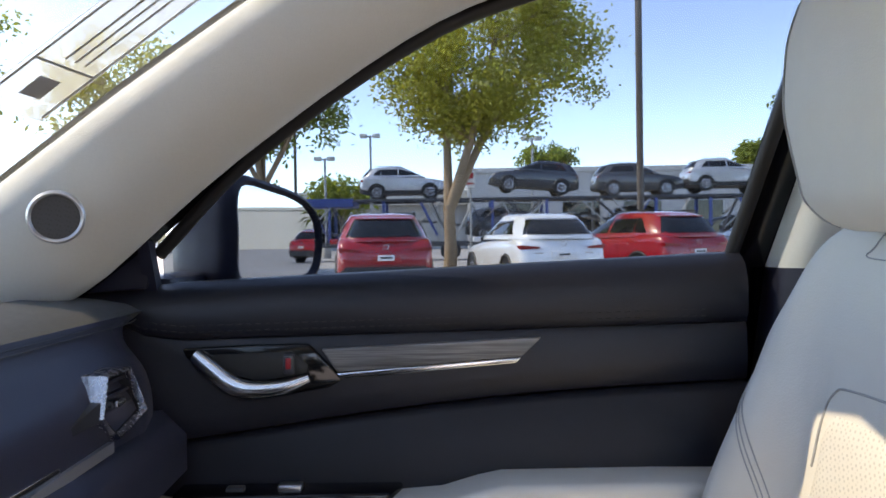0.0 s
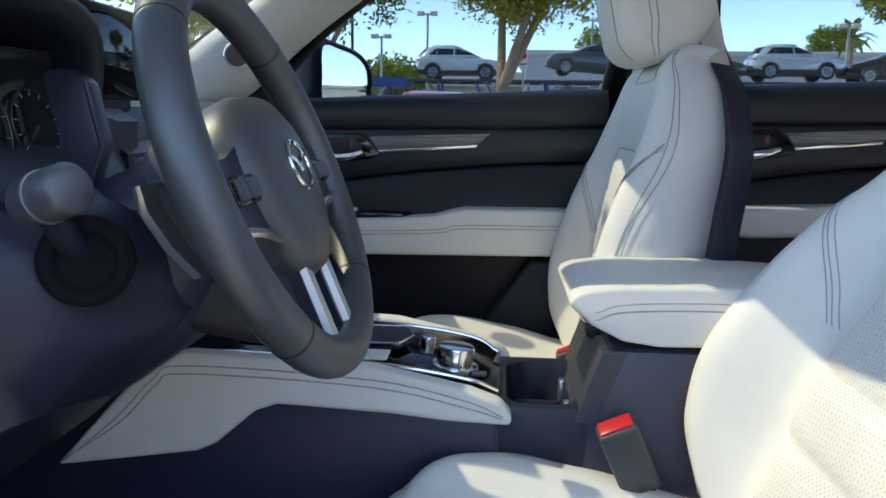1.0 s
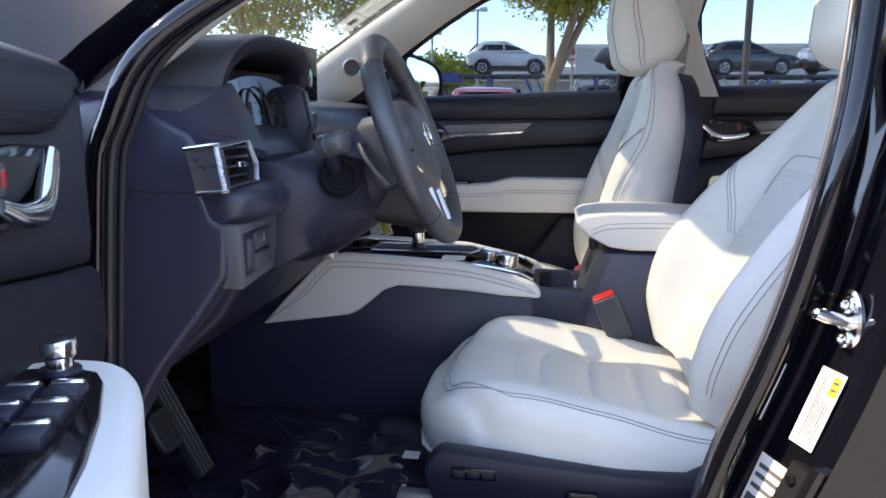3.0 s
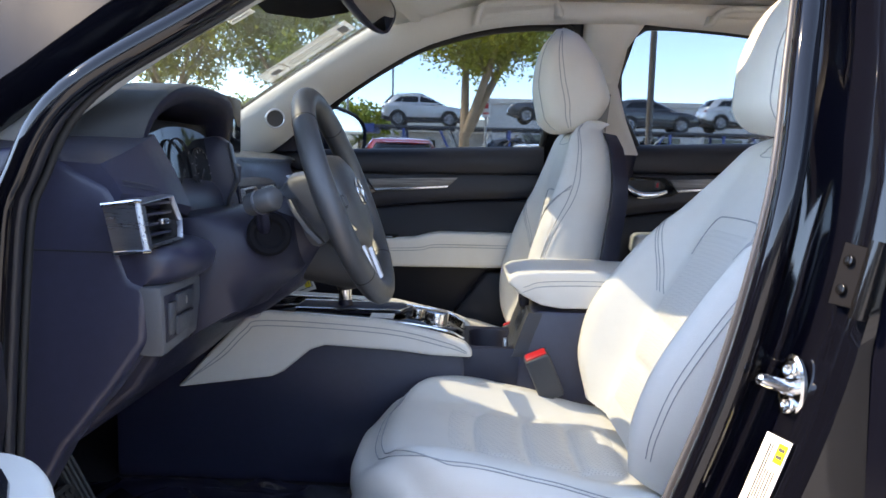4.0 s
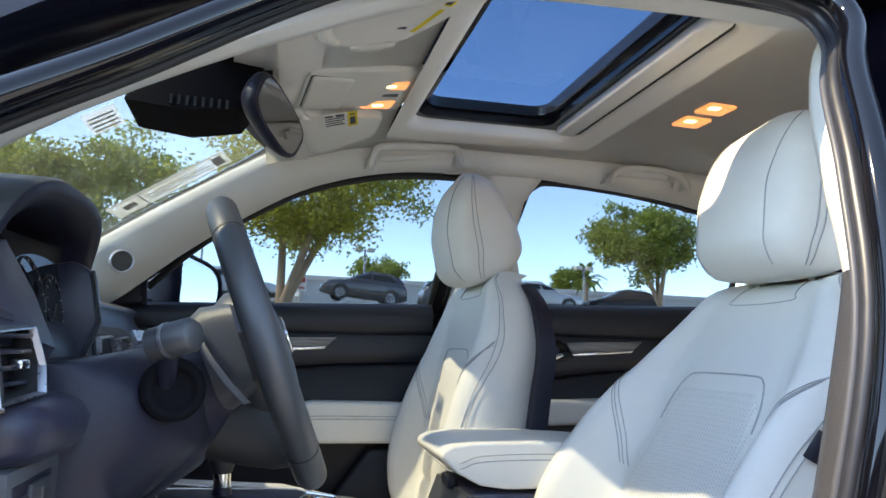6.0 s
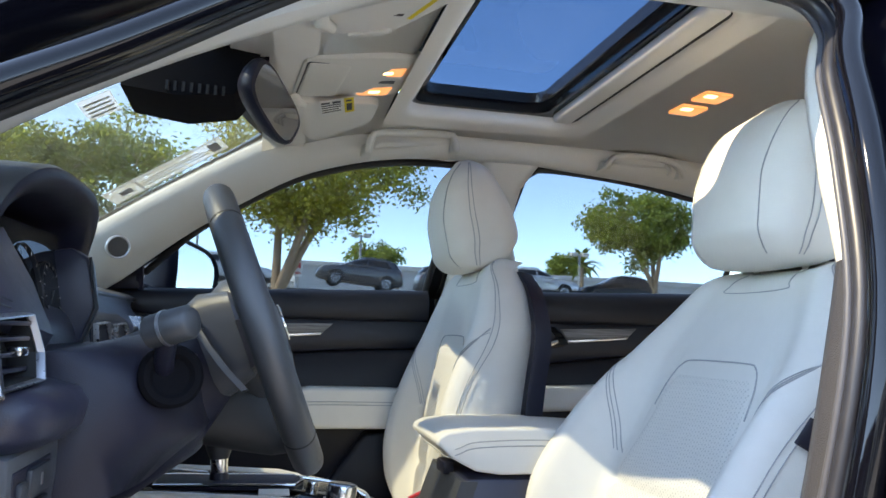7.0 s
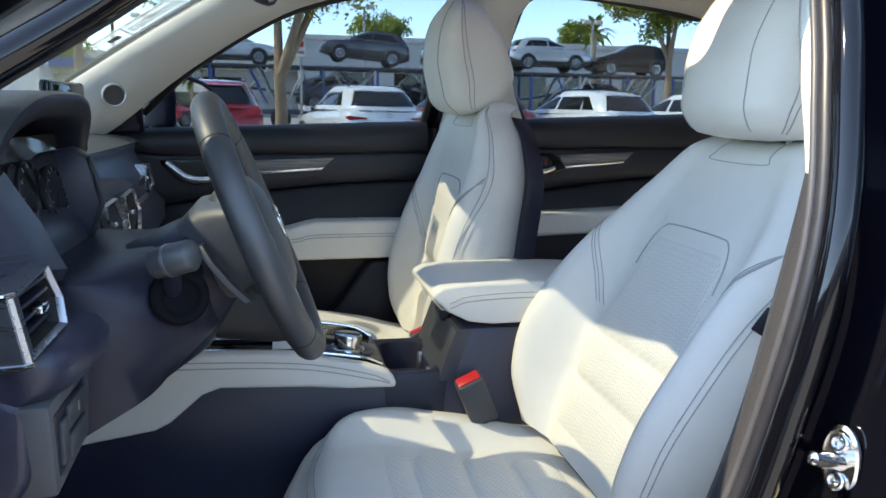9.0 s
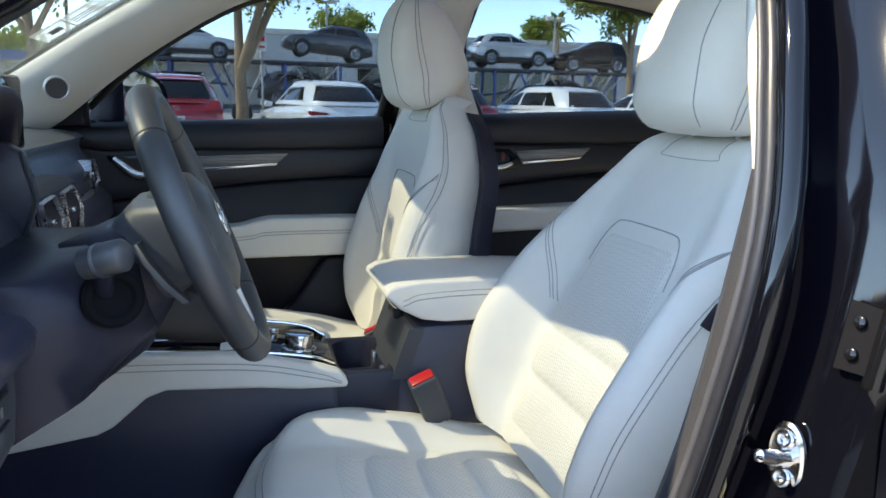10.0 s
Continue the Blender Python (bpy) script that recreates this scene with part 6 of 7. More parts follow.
# ---- outside mirror ----
om = thing("door_mirror", (-0.30, 0.9, 1.08), "black door mirror with clear glass", "mirror")
MU, MN = Vector((0.581, 0.814, 0)), Vector((0.814, -0.581, 0))
MO = Vector((-0.276, 0.885, 1.155))
MOUT = spline([(0.004, -0.074, 0), (-0.002, 0.0, 0), (0.004, 0.076, 0), (0.07, 0.072, 0), (0.135, 0.054, 0), (0.168, 0.022, 0), (0.172, -0.03, 0), (0.150, -0.070, 0), (0.08, -0.078, 0)], 4, loop=True)
MC = Vector((0.085, 0, 0))


def mirror_ring(s, back):
    return [MO + MU * (MC.x + (p.x - MC.x) * s) + Vector((0, 0, p.y * s)) + Vector((-0.97, 0.24, -0.10)) * back for p in MOUT]


part("housing", loft([mirror_ring(0.93, 0.006), mirror_ring(0.95, -0.005), mirror_ring(1.02, -0.008), mirror_ring(1.14, 0.0), mirror_ring(1.15, 0.02), mirror_ring(1.08, 0.06), mirror_ring(0.92, 0.10), mirror_ring(0.70, 0.13), mirror_ring(0.35, 0.145)]), SOFT2, om, "black mirror housing with a broad rim", 50)
part("mirror_glass", loft([mirror_ring(0.955, 0.003), mirror_ring(0.955, -0.0005)]), MIRROR, om, "clear mirror glass", 20)
part("arm", box(-0.385, -0.32, 0.74, 0.93, 1.065, 1.10, 0.012), SOFT2, om)
# ---- things on the roof and windscreen ----
mir = thing("rear_view_mirror", (-0.03, -0.07, 1.39), "black frameless rear-view mirror below the windscreen top", "mirror")
mu = Vector((0.41, 0.82, -0.38)).normalized()
mz = -Vector((0.75, -0.62, -0.10)).normalized()
mz = (mz - mu * mz.dot(mu)).normalized()
my = mz.cross(mu)
mm = Matrix(((mu.x, my.x, mz.x, -0.022), (mu.y, my.y, mz.y, -0.063), (mu.z, my.z, mz.z, 1.388), (0, 0, 0, 1)))
def mshape(s, d):
    return [mm @ Vector((0.090 * s * math.copysign(abs(math.cos(t)) ** 0.6, math.cos(t)) * (1 - 0.06 * math.sin(t)), 0.040 * s * math.copysign(abs(math.sin(t)) ** 0.6, math.sin(t)), d)) for t in [2 * math.pi * i / 36 for i in range(36)]]
part("housing", loft([mshape(0.55, 0.038), mshape(0.85, 0.030), mshape(1.0, 0.012), mshape(1.03, 0.0), mshape(1.0, -0.006), mshape(0.95, -0.007)]), SOFT2, mir, "textured black mirror housing", 50)
part("mirror_glass", loft([mshape(0.90, -0.0055), mshape(0.90, -0.0078)]), MIRROR, mir, "mirror glass")
part("arm", tube([(-0.055, -0.06, 1.40), (-0.09, -0.03, 1.425), (-0.12, -0.01, 1.44)], 0.011, 10), SOFT2, mir)
camh = thing("camera_housing", (-0.14, 0, 1.42), "black sensor housing with slots behind the windscreen", "housing")
part("cover", loft([[(-0.275, -0.075, 1.392), (-0.275, 0.075, 1.385), (-0.27, 0.07, 1.412), (-0.27, -0.07, 1.412)], [(-0.18, -0.095, 1.378), (-0.18, 0.095, 1.378), (-0.18, 0.09, 1.448), (-0.18, -0.09, 1.448)], [(-0.09, -0.085, 1.392), (-0.09, 0.085, 1.392), (-0.09, 0.08, 1.490), (-0.09, -0.08, 1.490)], [(-0.035, -0.07, 1.465), (-0.035, 0.07, 1.465), (-0.035, 0.065, 1.50), (-0.035, -0.065, 1.50)]]), MATTE, camh, "black moulded cover", 25)
for k in range(8):
    part("slot", box(-0.20 + 0.013 * k, -0.195 + 0.013 * k, -0.0965 + 0.0007 * k, -0.09, 1.386, 1.402), RUBBER, camh)
def roof_piece(corners, d0, d1, inset=0.004, cut=0.010):
    """A thin slab under the headliner: its outline in x and y, its back d0 and face d1 below the cloth, corners cut round."""
    cs = []
    k = len(corners)
    for i, p in enumerate(corners):
        p, a0, b0 = Vector((*p, 0)), Vector((*corners[i - 1], 0)), Vector((*corners[(i + 1) % k], 0))
        ua, ub = (a0 - p).normalized() * cut, (b0 - p).normalized() * cut
        cs += [p + ua, p + (ua + ub) * 0.29, p + ub]
    c = sum(cs, Vector()) / len(cs)
    def ring(e, d):
        return [(q.x, q.y, liner_z(q.x, q.y) - d) for q in [p + (c - p).normalized() * e for p in cs]]
    return loft([ring(0, d0), ring(0, (d0 + d1 * 2) / 3), ring(inset * 0.35, d1 * 0.92 + d0 * 0.08), ring(inset, d1), ring(inset * 5, d1 + 0.0006)])


ovh = thing("overhead_console", (0.13, 0.08, 1.48), "cream overhead console with two lit map lamps", "overhead console")
part("panel", roof_piece([(0.026, -0.055), (0.262, -0.025), (0.232, 0.224), (0.008, 0.168)], -0.006, 0.007, 0.006, 0.02), PILLAR, ovh, "cream console panel", 40)
part("door_gap", roof_piece([(0.033, -0.045), (0.120, -0.006), (0.101, 0.190), (0.017, 0.144)], 0.0, 0.0084, 0.002, 0.008), GREYPL, ovh)
part("glasses_door", roof_piece([(0.036, -0.042), (0.1175, -0.003), (0.0985, 0.186), (0.020, 0.141)], 0.0, 0.012, 0.003, 0.008), PILLAR, ovh, "closed sunglasses holder", 40)
for quad, bulb in (([(0.149, 0.021), (0.229, 0.030), (0.226, 0.080), (0.151, 0.078)], (0.192, 0.055)), ([(0.146, 0.140), (0.219, 0.153), (0.212, 0.205), (0.140, 0.197)], (0.182, 0.176))):
    lamp = part("map_lamp", roof_piece(quad, 0.0, 0.010, 0.003, 0.004), LAMPGLOW, ovh, "lit warm map lamp lens", 30)
    part("bulb", roof_piece([(bulb[0] - 0.014, bulb[1] - 0.012), (bulb[0] + 0.014, bulb[1] - 0.010), (bulb[0] + 0.013, bulb[1] + 0.012), (bulb[0] - 0.014, bulb[1] + 0.011)], 0.004, 0.0115, 0.003, 0.006), LAMPBULB, lamp, "bright bulb behind the lens")
part("lamp_switch", roof_piece([(0.150, 0.094), (0.217, 0.107), (0.217, 0.126), (0.148, 0.114)], 0.0, 0.010, 0.002, 0.003), GREYPL, ovh, "grey lamp switch")
part("roof_switch", roof_piece([(0.122, 0.09), (0.143, 0.094), (0.140, 0.130), (0.118, 0.124)], 0.0, 0.009, 0.002, 0.003), PILLAR, ovh)
rl = thing("rear_reading_lamp", (0.90, 0.09, 1.53), "pair of lit warm reading lamps in the headliner", "ceiling lamp")
for y in (0.106, 0.008):
    lens = part("lens", roof_piece([(0.868, y + 0.065), (0.870, y), (0.934, y + 0.002), (0.932, y + 0.063)], -0.002, 0.006, 0.003, 0.004), LAMPGLOW, rl, "lit warm lens", 30)
    part("bulb", roof_piece([(0.875, y + 0.030), (0.875, y + 0.006), (0.903, y + 0.006), (0.903, y + 0.030)], 0.0, 0.0075, 0.003, 0.006), LAMPBULB, lens, "bright bulb behind the lens")


def visor(corners, label):
    cx_, cy_ = sum(p[0] for p in corners) / len(corners), sum(p[1] for p in corners) / len(corners)
    ob = thing("sun_visor", (cx_, cy_, 1.48), label, "sun visor", "sun visors")
    part("panel", roof_piece(corners, 0.002, 0.020, 0.007, 0.02), CLOTH, ob, "cream cloth visor panel", 40)
    return ob


dv = visor([(0.030, -0.225), (0.102, -0.190), (0.175, -0.200), (0.250, -0.36), (0.262, -0.475), (0.05, -0.49), (0.022, -0.36)], "cream driver sun visor folded up with warning labels")
part("pull_lip", roof_piece([(0.085, -0.204), (0.110, -0.182), (0.165, -0.192), (0.158, -0.212)], 0.006, 0.024, 0.003, 0.006), PILLAR, dv)
part("pivot", tube([(0.040, -0.30, liner_z(0.04, 0.3) - 0.010), (0.043, -0.285, liner_z(0.04, 0.3) - 0.026), (0.060, -0.262, liner_z(0.05, 0.27) - 0.028)], [0.015, 0.012, 0.009], 12), PILLAR, dv, "cream visor pivot")
pv = visor([(0.010, 0.165), (0.045, 0.415), (0.082, 0.445), (0.200, 0.372), (0.204, 0.240), (0.10, 0.205)], "cream passenger sun visor folded up with a label")
part("pivot", tube([(0.012, 0.150, liner_z(0.02, 0.15) - 0.008), (0.024, 0.155, liner_z(0.02, 0.15) - 0.024), (0.036, 0.172, liner_z(0.03, 0.17) - 0.024)], [0.012, 0.010, 0.007], 12), PILLAR, pv, "cream visor clip")


def roof_label(a, b, c, d, depth, fields, bars, what):
    """A printed label stuck to a visor: corners in x and y, coloured fields and bars within it."""
    cs = [Vector((*p, 0)) for p in (a, b, c, d)]
    ob = thing("visor_label", (a[0], a[1], liner_z(*a) - depth), what, "label")
    def rect(u0, u1, v0, v1, dd):
        q = [cs[0].lerp(cs[1], u).lerp(cs[3].lerp(cs[2], u), v) for u, v in ((u0, v0), (u1, v0), (u1, v1), (u0, v1))]
        return loft([[(p.x, p.y, liner_z(p.x, p.y) - dd + 0.001) for p in q], [(p.x, p.y, liner_z(p.x, p.y) - dd) for p in q]])
    part("sheet", rect(0, 1, 0, 1, depth), PAPER, ob)
    for f in fields:
        part("coloured_field", rect(*f, depth + 0.0007), YELLOW, ob, "yellow warning field")
    for f in bars:
        part("bar", rect(*f, depth + 0.0014), INK, ob)
    return ob


roof_label((0.066, 0.165), (0.138, 0.162), (0.150, 0.262), (0.078, 0.280), 0.0235, [(0.72, 1.0, 0.0, 1.0)], [(0.06, 0.3, 0.12, 0.2), (0.06, 0.62, 0.3, 0.34), (0.06, 0.62, 0.44, 0.48), (0.06, 0.55, 0.58, 0.62), (0.06, 0.62, 0.72, 0.76), (0.38, 0.62, 0.1, 0.22), (0.78, 0.94, 0.1, 0.2), (0.78, 0.94, 0.35, 0.85)], "white and yellow warning label on the sun visor")
roof_label((0.144, -0.272), (0.184, -0.258), (0.212, -0.360), (0.170, -0.366), 0.0235, [(0.80, 1.0, 0.0, 1.0)], [(0.1, 0.5, 0.1, 0.2), (0.15, 0.7, 0.32, 0.37), (0.15, 0.7, 0.45, 0.5), (0.15, 0.7, 0.58, 0.63), (0.2, 0.6, 0.75, 0.9)], "white and yellow warning label on the driver visor")
roof_label((0.150, -0.388), (0.218, -0.380), (0.226, -0.462), (0.158, -0.466), 0.0245, [(0.74, 1.0, 0.0, 1.0)], [(0.08, 0.66, 0.15, 0.2), (0.08, 0.66, 0.32, 0.37), (0.08, 0.66, 0.49, 0.54), (0.08, 0.66, 0.66, 0.71), (0.80, 0.94, 0.1, 0.9)], "white and yellow printed label on the driver visor")


def grab(pts, label):
    """A folding handle: an arch of cream plastic on two feet."""
    ob = thing("grab_handle", (pts[1][0], 0.46, 1.48), label, "grab handle", "grab handles")
    foot = [(pts[0][0], 0.482, pts[0][1] + 0.002)]
    end = [(pts[-1][0], 0.482, pts[-1][1] + 0.002)]
    path = spline(foot + [(x, 0.452, z) for x, z in pts] + end, 5)
    part("grip", tube(path, 0.0105, 12, flat=0.8), PILLAR, ob, "cream grip", 70)
    for x, z in (pts[0], pts[-1]):
        part("end_cap", box(x - 0.013, x + 0.013, 0.456, 0.505, z - 0.010, z + 0.016, 0.006), PILLAR, ob)
    x0, x1 = pts[0][0] + 0.02, pts[-1][0] - 0.02
    part("hollow", loft([[(x0, 0.470, pts[0][1] + 0.012), (x1, 0.470, pts[-1][1] + 0.012), (x1, 0.500, pts[-1][1] + 0.01), (x0, 0.500, pts[0][1] + 0.01)], [(x0 + 0.01, 0.462, pts[1][1] - 0.006), (x1 - 0.01, 0.462, pts[-2][1] - 0.006), (x1 - 0.01, 0.495, pts[-2][1] - 0.008), (x0 + 0.01, 0.495, pts[1][1] - 0.008)]]), PILLAR, ob)
    return ob


grab([(0.206, 1.446), (0.214, 1.475), (0.232, 1.492), (0.32, 1.500), (0.410, 1.504), (0.424, 1.494), (0.431, 1.472)], "cream folding grab handle above the passenger window")
g2 = grab([(0.846, 1.461), (0.862, 1.482), (0.900, 1.493), (0.96, 1.496), (1.020, 1.492), (1.050, 1.480), (1.070, 1.456)], "cream folding grab handle with coat hook above the rear window")
part("coat_hook", tube(spline([(1.02, 0.455, 1.478), (1.022, 0.440, 1.462), (1.024, 0.448, 1.452)], 4), 0.006, 8), PILLAR, g2)
belt = thing("belt_guide", (0.59, 0.60, 1.33), "cream seat belt height adjuster on the pillar", "belt guide")
part("cover", box(0.572, 0.606, 0.585, 0.612, 1.297, 1.362, 0.006), PILLAR, belt)
part("webbing", loft([[(0.565, 0.60, 1.30), (0.61, 0.60, 1.30), (0.61, 0.603, 1.30), (0.565, 0.603, 1.30)], [(0.53, 0.655, 0.80), (0.575, 0.655, 0.80), (0.575, 0.658, 0.80), (0.53, 0.658, 0.80)]]), WEBBING, belt, "grey woven belt webbing")


def card(name, u0, v0, du, dv, bars, label, mat=CARD):
    """A paper laid against the windscreen."""
    ob = thing(name, screen_at(u0, v0), label, "card")
    def q(a, b, d):
        p = screen_at(u0 + du[0] * a + dv[0] * b, v0 + du[1] * a + dv[1] * b)
        return p + Vector((0.55, 0, -0.83)) * d
    part("sheet", sheet(lambda a, b: q(a, b, 0.003), 8, 4, (-0.0006, 0, 0.0009)), mat, ob)
    for a0, a1, b0, b1 in bars:
        part("bar", sheet(lambda a, b: q(a0 + (a1 - a0) * a, b0 + (b1 - b0) * b, 0.0042), 4, 2, (-0.0003, 0, 0.0005)), PRINT, ob)


card("window_card", 0.565, 0.95, (0.305, -0.012), (0.005, -0.075), [(0.02, 0.98, 0.04, 0.07), (0.02, 0.98, 0.93, 0.96), (0.26, 0.27, 0.05, 0.95), (0.10, 0.20, 0.35, 0.65), (0.30, 0.85, 0.3, 0.33), (0.30, 0.9, 0.45, 0.48), (0.30, 0.8, 0.6, 0.63), (0.88, 0.96, 0.2, 0.8)], "long white paper price card behind the windscreen")
card("registration_card", 0.705, 0.535, (0.06, 0.0), (0.0, -0.105), [(0.1, 0.9, 0.15, 0.22), (0.1, 0.9, 0.34, 0.41), (0.1, 0.9, 0.53, 0.6), (0.1, 0.9, 0.72, 0.79)], "small printed paper card on the windscreen", CARD)

# ---- floor ----
mat_ob = thing("floor_mat", (-0.15, -0.36, 0.365), "crumpled glossy black plastic film on the driver floor", "floor mat")
rnd = random.Random(4)
def film_z(x, y):
    return 0.368 + 0.036 * abs(noise.noise(Vector((x * 3, y * 3, 1)))) + 0.018 * (1 - abs(noise.noise(Vector((x * 5, y * 4, 4))))) ** 4
part("film", sheet(lambda u, v: Vector((-0.62 + 0.66 * u, -0.62 + 0.44 * v, film_z(u * 1.3, v))), 72, 60, (0, 0, -0.004)), PLASTICFILM, mat_ob, sharp=50)
part("paper_tag", box(-0.03, 0.0, -0.42, -0.39, 0.405, 0.4065), PAPER, mat_ob)
pedal = thing("foot_rest", (-0.42, -0.60, 0.37), "ribbed black foot rest in the footwell", "foot rest")
fa, fb = Vector((-0.436, -0.59, 0.585)), Vector((-0.350, -0.59, 0.420))
fd = (fb - fa).normalized()
fn = Vector((-fd.z, 0, fd.x))
part("plate", loft([[p + Vector((0, o, 0)) + fn * d for o, d in ((0.010, 0), (0.060, 0), (0.060, -0.012), (0.010, -0.012))] for p in (fa, fb)]), RUBBER, pedal)
for k in range(4):
    part("rib", tube([fa + Vector((0, 0.017 + 0.012 * k, 0)) + fn * 0.001, fb + Vector((0, 0.017 + 0.012 * k, 0)) + fn * 0.001], 0.0032, 6), RUBBER, pedal, "raised rubber rib")
# pedal pad with raised hexagons beside it
brake = thing("brake_pedal", fa.lerp(fb, 0.5) + Vector((0, -0.028, 0)), "black rubber brake pedal with a hexagon pattern", "pedal")
pc = fa.lerp(fb, 0.42) + Vector((0, -0.030, 0)) + fn * 0.012
part("pad", loft([[pc + Vector((0, 0.034 * e * math.copysign(abs(math.cos(q)) ** 0.5, math.cos(q)), 0)) + fd * (0.036 * e * math.copysign(abs(math.sin(q)) ** 0.5, math.sin(q))) + fn * d for q in [2 * math.pi * (i + 0.5) / 24 for i in range(24)]] for e, d in ((0.94, -0.010), (1.0, -0.006), (1.0, 0.0), (0.93, 0.003), (0.2, 0.003))]), RUBBER, brake, "rubber pedal pad")
for i in range(4):
    for j in range(4):
        part("stud", disc(pc + Vector((0, -0.023 + 0.0145 * i + 0.003 * (j % 2), 0)) + fd * (-0.022 + 0.0145 * j) + fn * 0.004, fn, 0.0055, 0.004, 6, 0.001), RUBBER, brake)
part("pedal_arm", tube([pc - fd * 0.02 - fn * 0.008, pc - fd * 0.08 - fn * 0.03, pc - fd * 0.17 - fn * 0.06], 0.007, 8), GLOSSBLACK, brake)
under = thing("footwell_wiring", (-0.12, -0.15, 0.76), "grey wiring connector under the dashboard", "wiring")
part("connector", box(-0.26, -0.22, -0.20, -0.16, 0.735, 0.76, 0.004), DULLMETAL, under)
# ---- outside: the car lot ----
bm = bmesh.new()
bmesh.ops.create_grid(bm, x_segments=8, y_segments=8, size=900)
structure("ground", bm, PAVING, "pale paving of the car lot, lightened for bounce, reaching the horizon", "ground")
for k in range(9):
    x = -9.5 + 3.1 * k
    bm = box(-0.05, 0.05, 0, 5.2, 0.004, 0.008, m=pose(x, 13.2, 0, 0, 0, 14))
    structure("trim", bm, LINEPAINT, "faded white parking bay line on the paving", "marking")
bm = box(-14, 26, 18.2, 20.4, 0.0, 0.14, 0.03)
structure("kerb", bm, CONCRETE, "low concrete kerbed planting island", "kerb")


def paint(name, colour, metal=0.0, rough=0.3):
    return material(name, colour, rough, metal=metal, vary=0.04, grain=400, coat=1.0, coat_rough=0.03)


REDPAINT = paint("red_car_paint", (0.42, 0.008, 0.012))
WHITEPAINT = paint("white_car_paint", (0.80, 0.80, 0.79))
SILVERPAINT = paint("silver_car_paint", (0.50, 0.52, 0.54), 0.35)
DARKPAINT = paint("dark_grey_car_paint", (0.045, 0.05, 0.058), 0.2)
BLACKPAINT = material("jet_black_car_paint", (0.006, 0.0065, 0.008), 0.25, vary=0.04, grain=400, spec=0.3)
TAIL = material("red_lens", (0.30, 0.006, 0.008), 0.08, vary=0.1, coat=1.0)
LAMPLENS = material("headlamp_lens", (0.55, 0.57, 0.60), 0.08, vary=0.1, coat=1.0)
CLAD = material("grey_cladding", (0.035, 0.036, 0.038), 0.6, vary=0.1)

BODY = [(0.0, 0.74, 0.46, 0.80), (0.03, 0.82, 0.40, 0.94), (0.09, 0.87, 0.34, 1.05), (0.20, 0.895, 0.31, 1.12), (0.45, 0.915, 0.28, 1.15), (1.2, 0.92, 0.27, 1.13), (2.2, 0.92, 0.27, 1.095), (2.9, 0.918, 0.27, 1.06), (3.25, 0.912, 0.27, 1.035), (3.7, 0.90, 0.28, 0.99), (4.1, 0.87, 0.30, 0.92), (4.33, 0.80, 0.34, 0.81), (4.46, 0.68, 0.40, 0.66)]


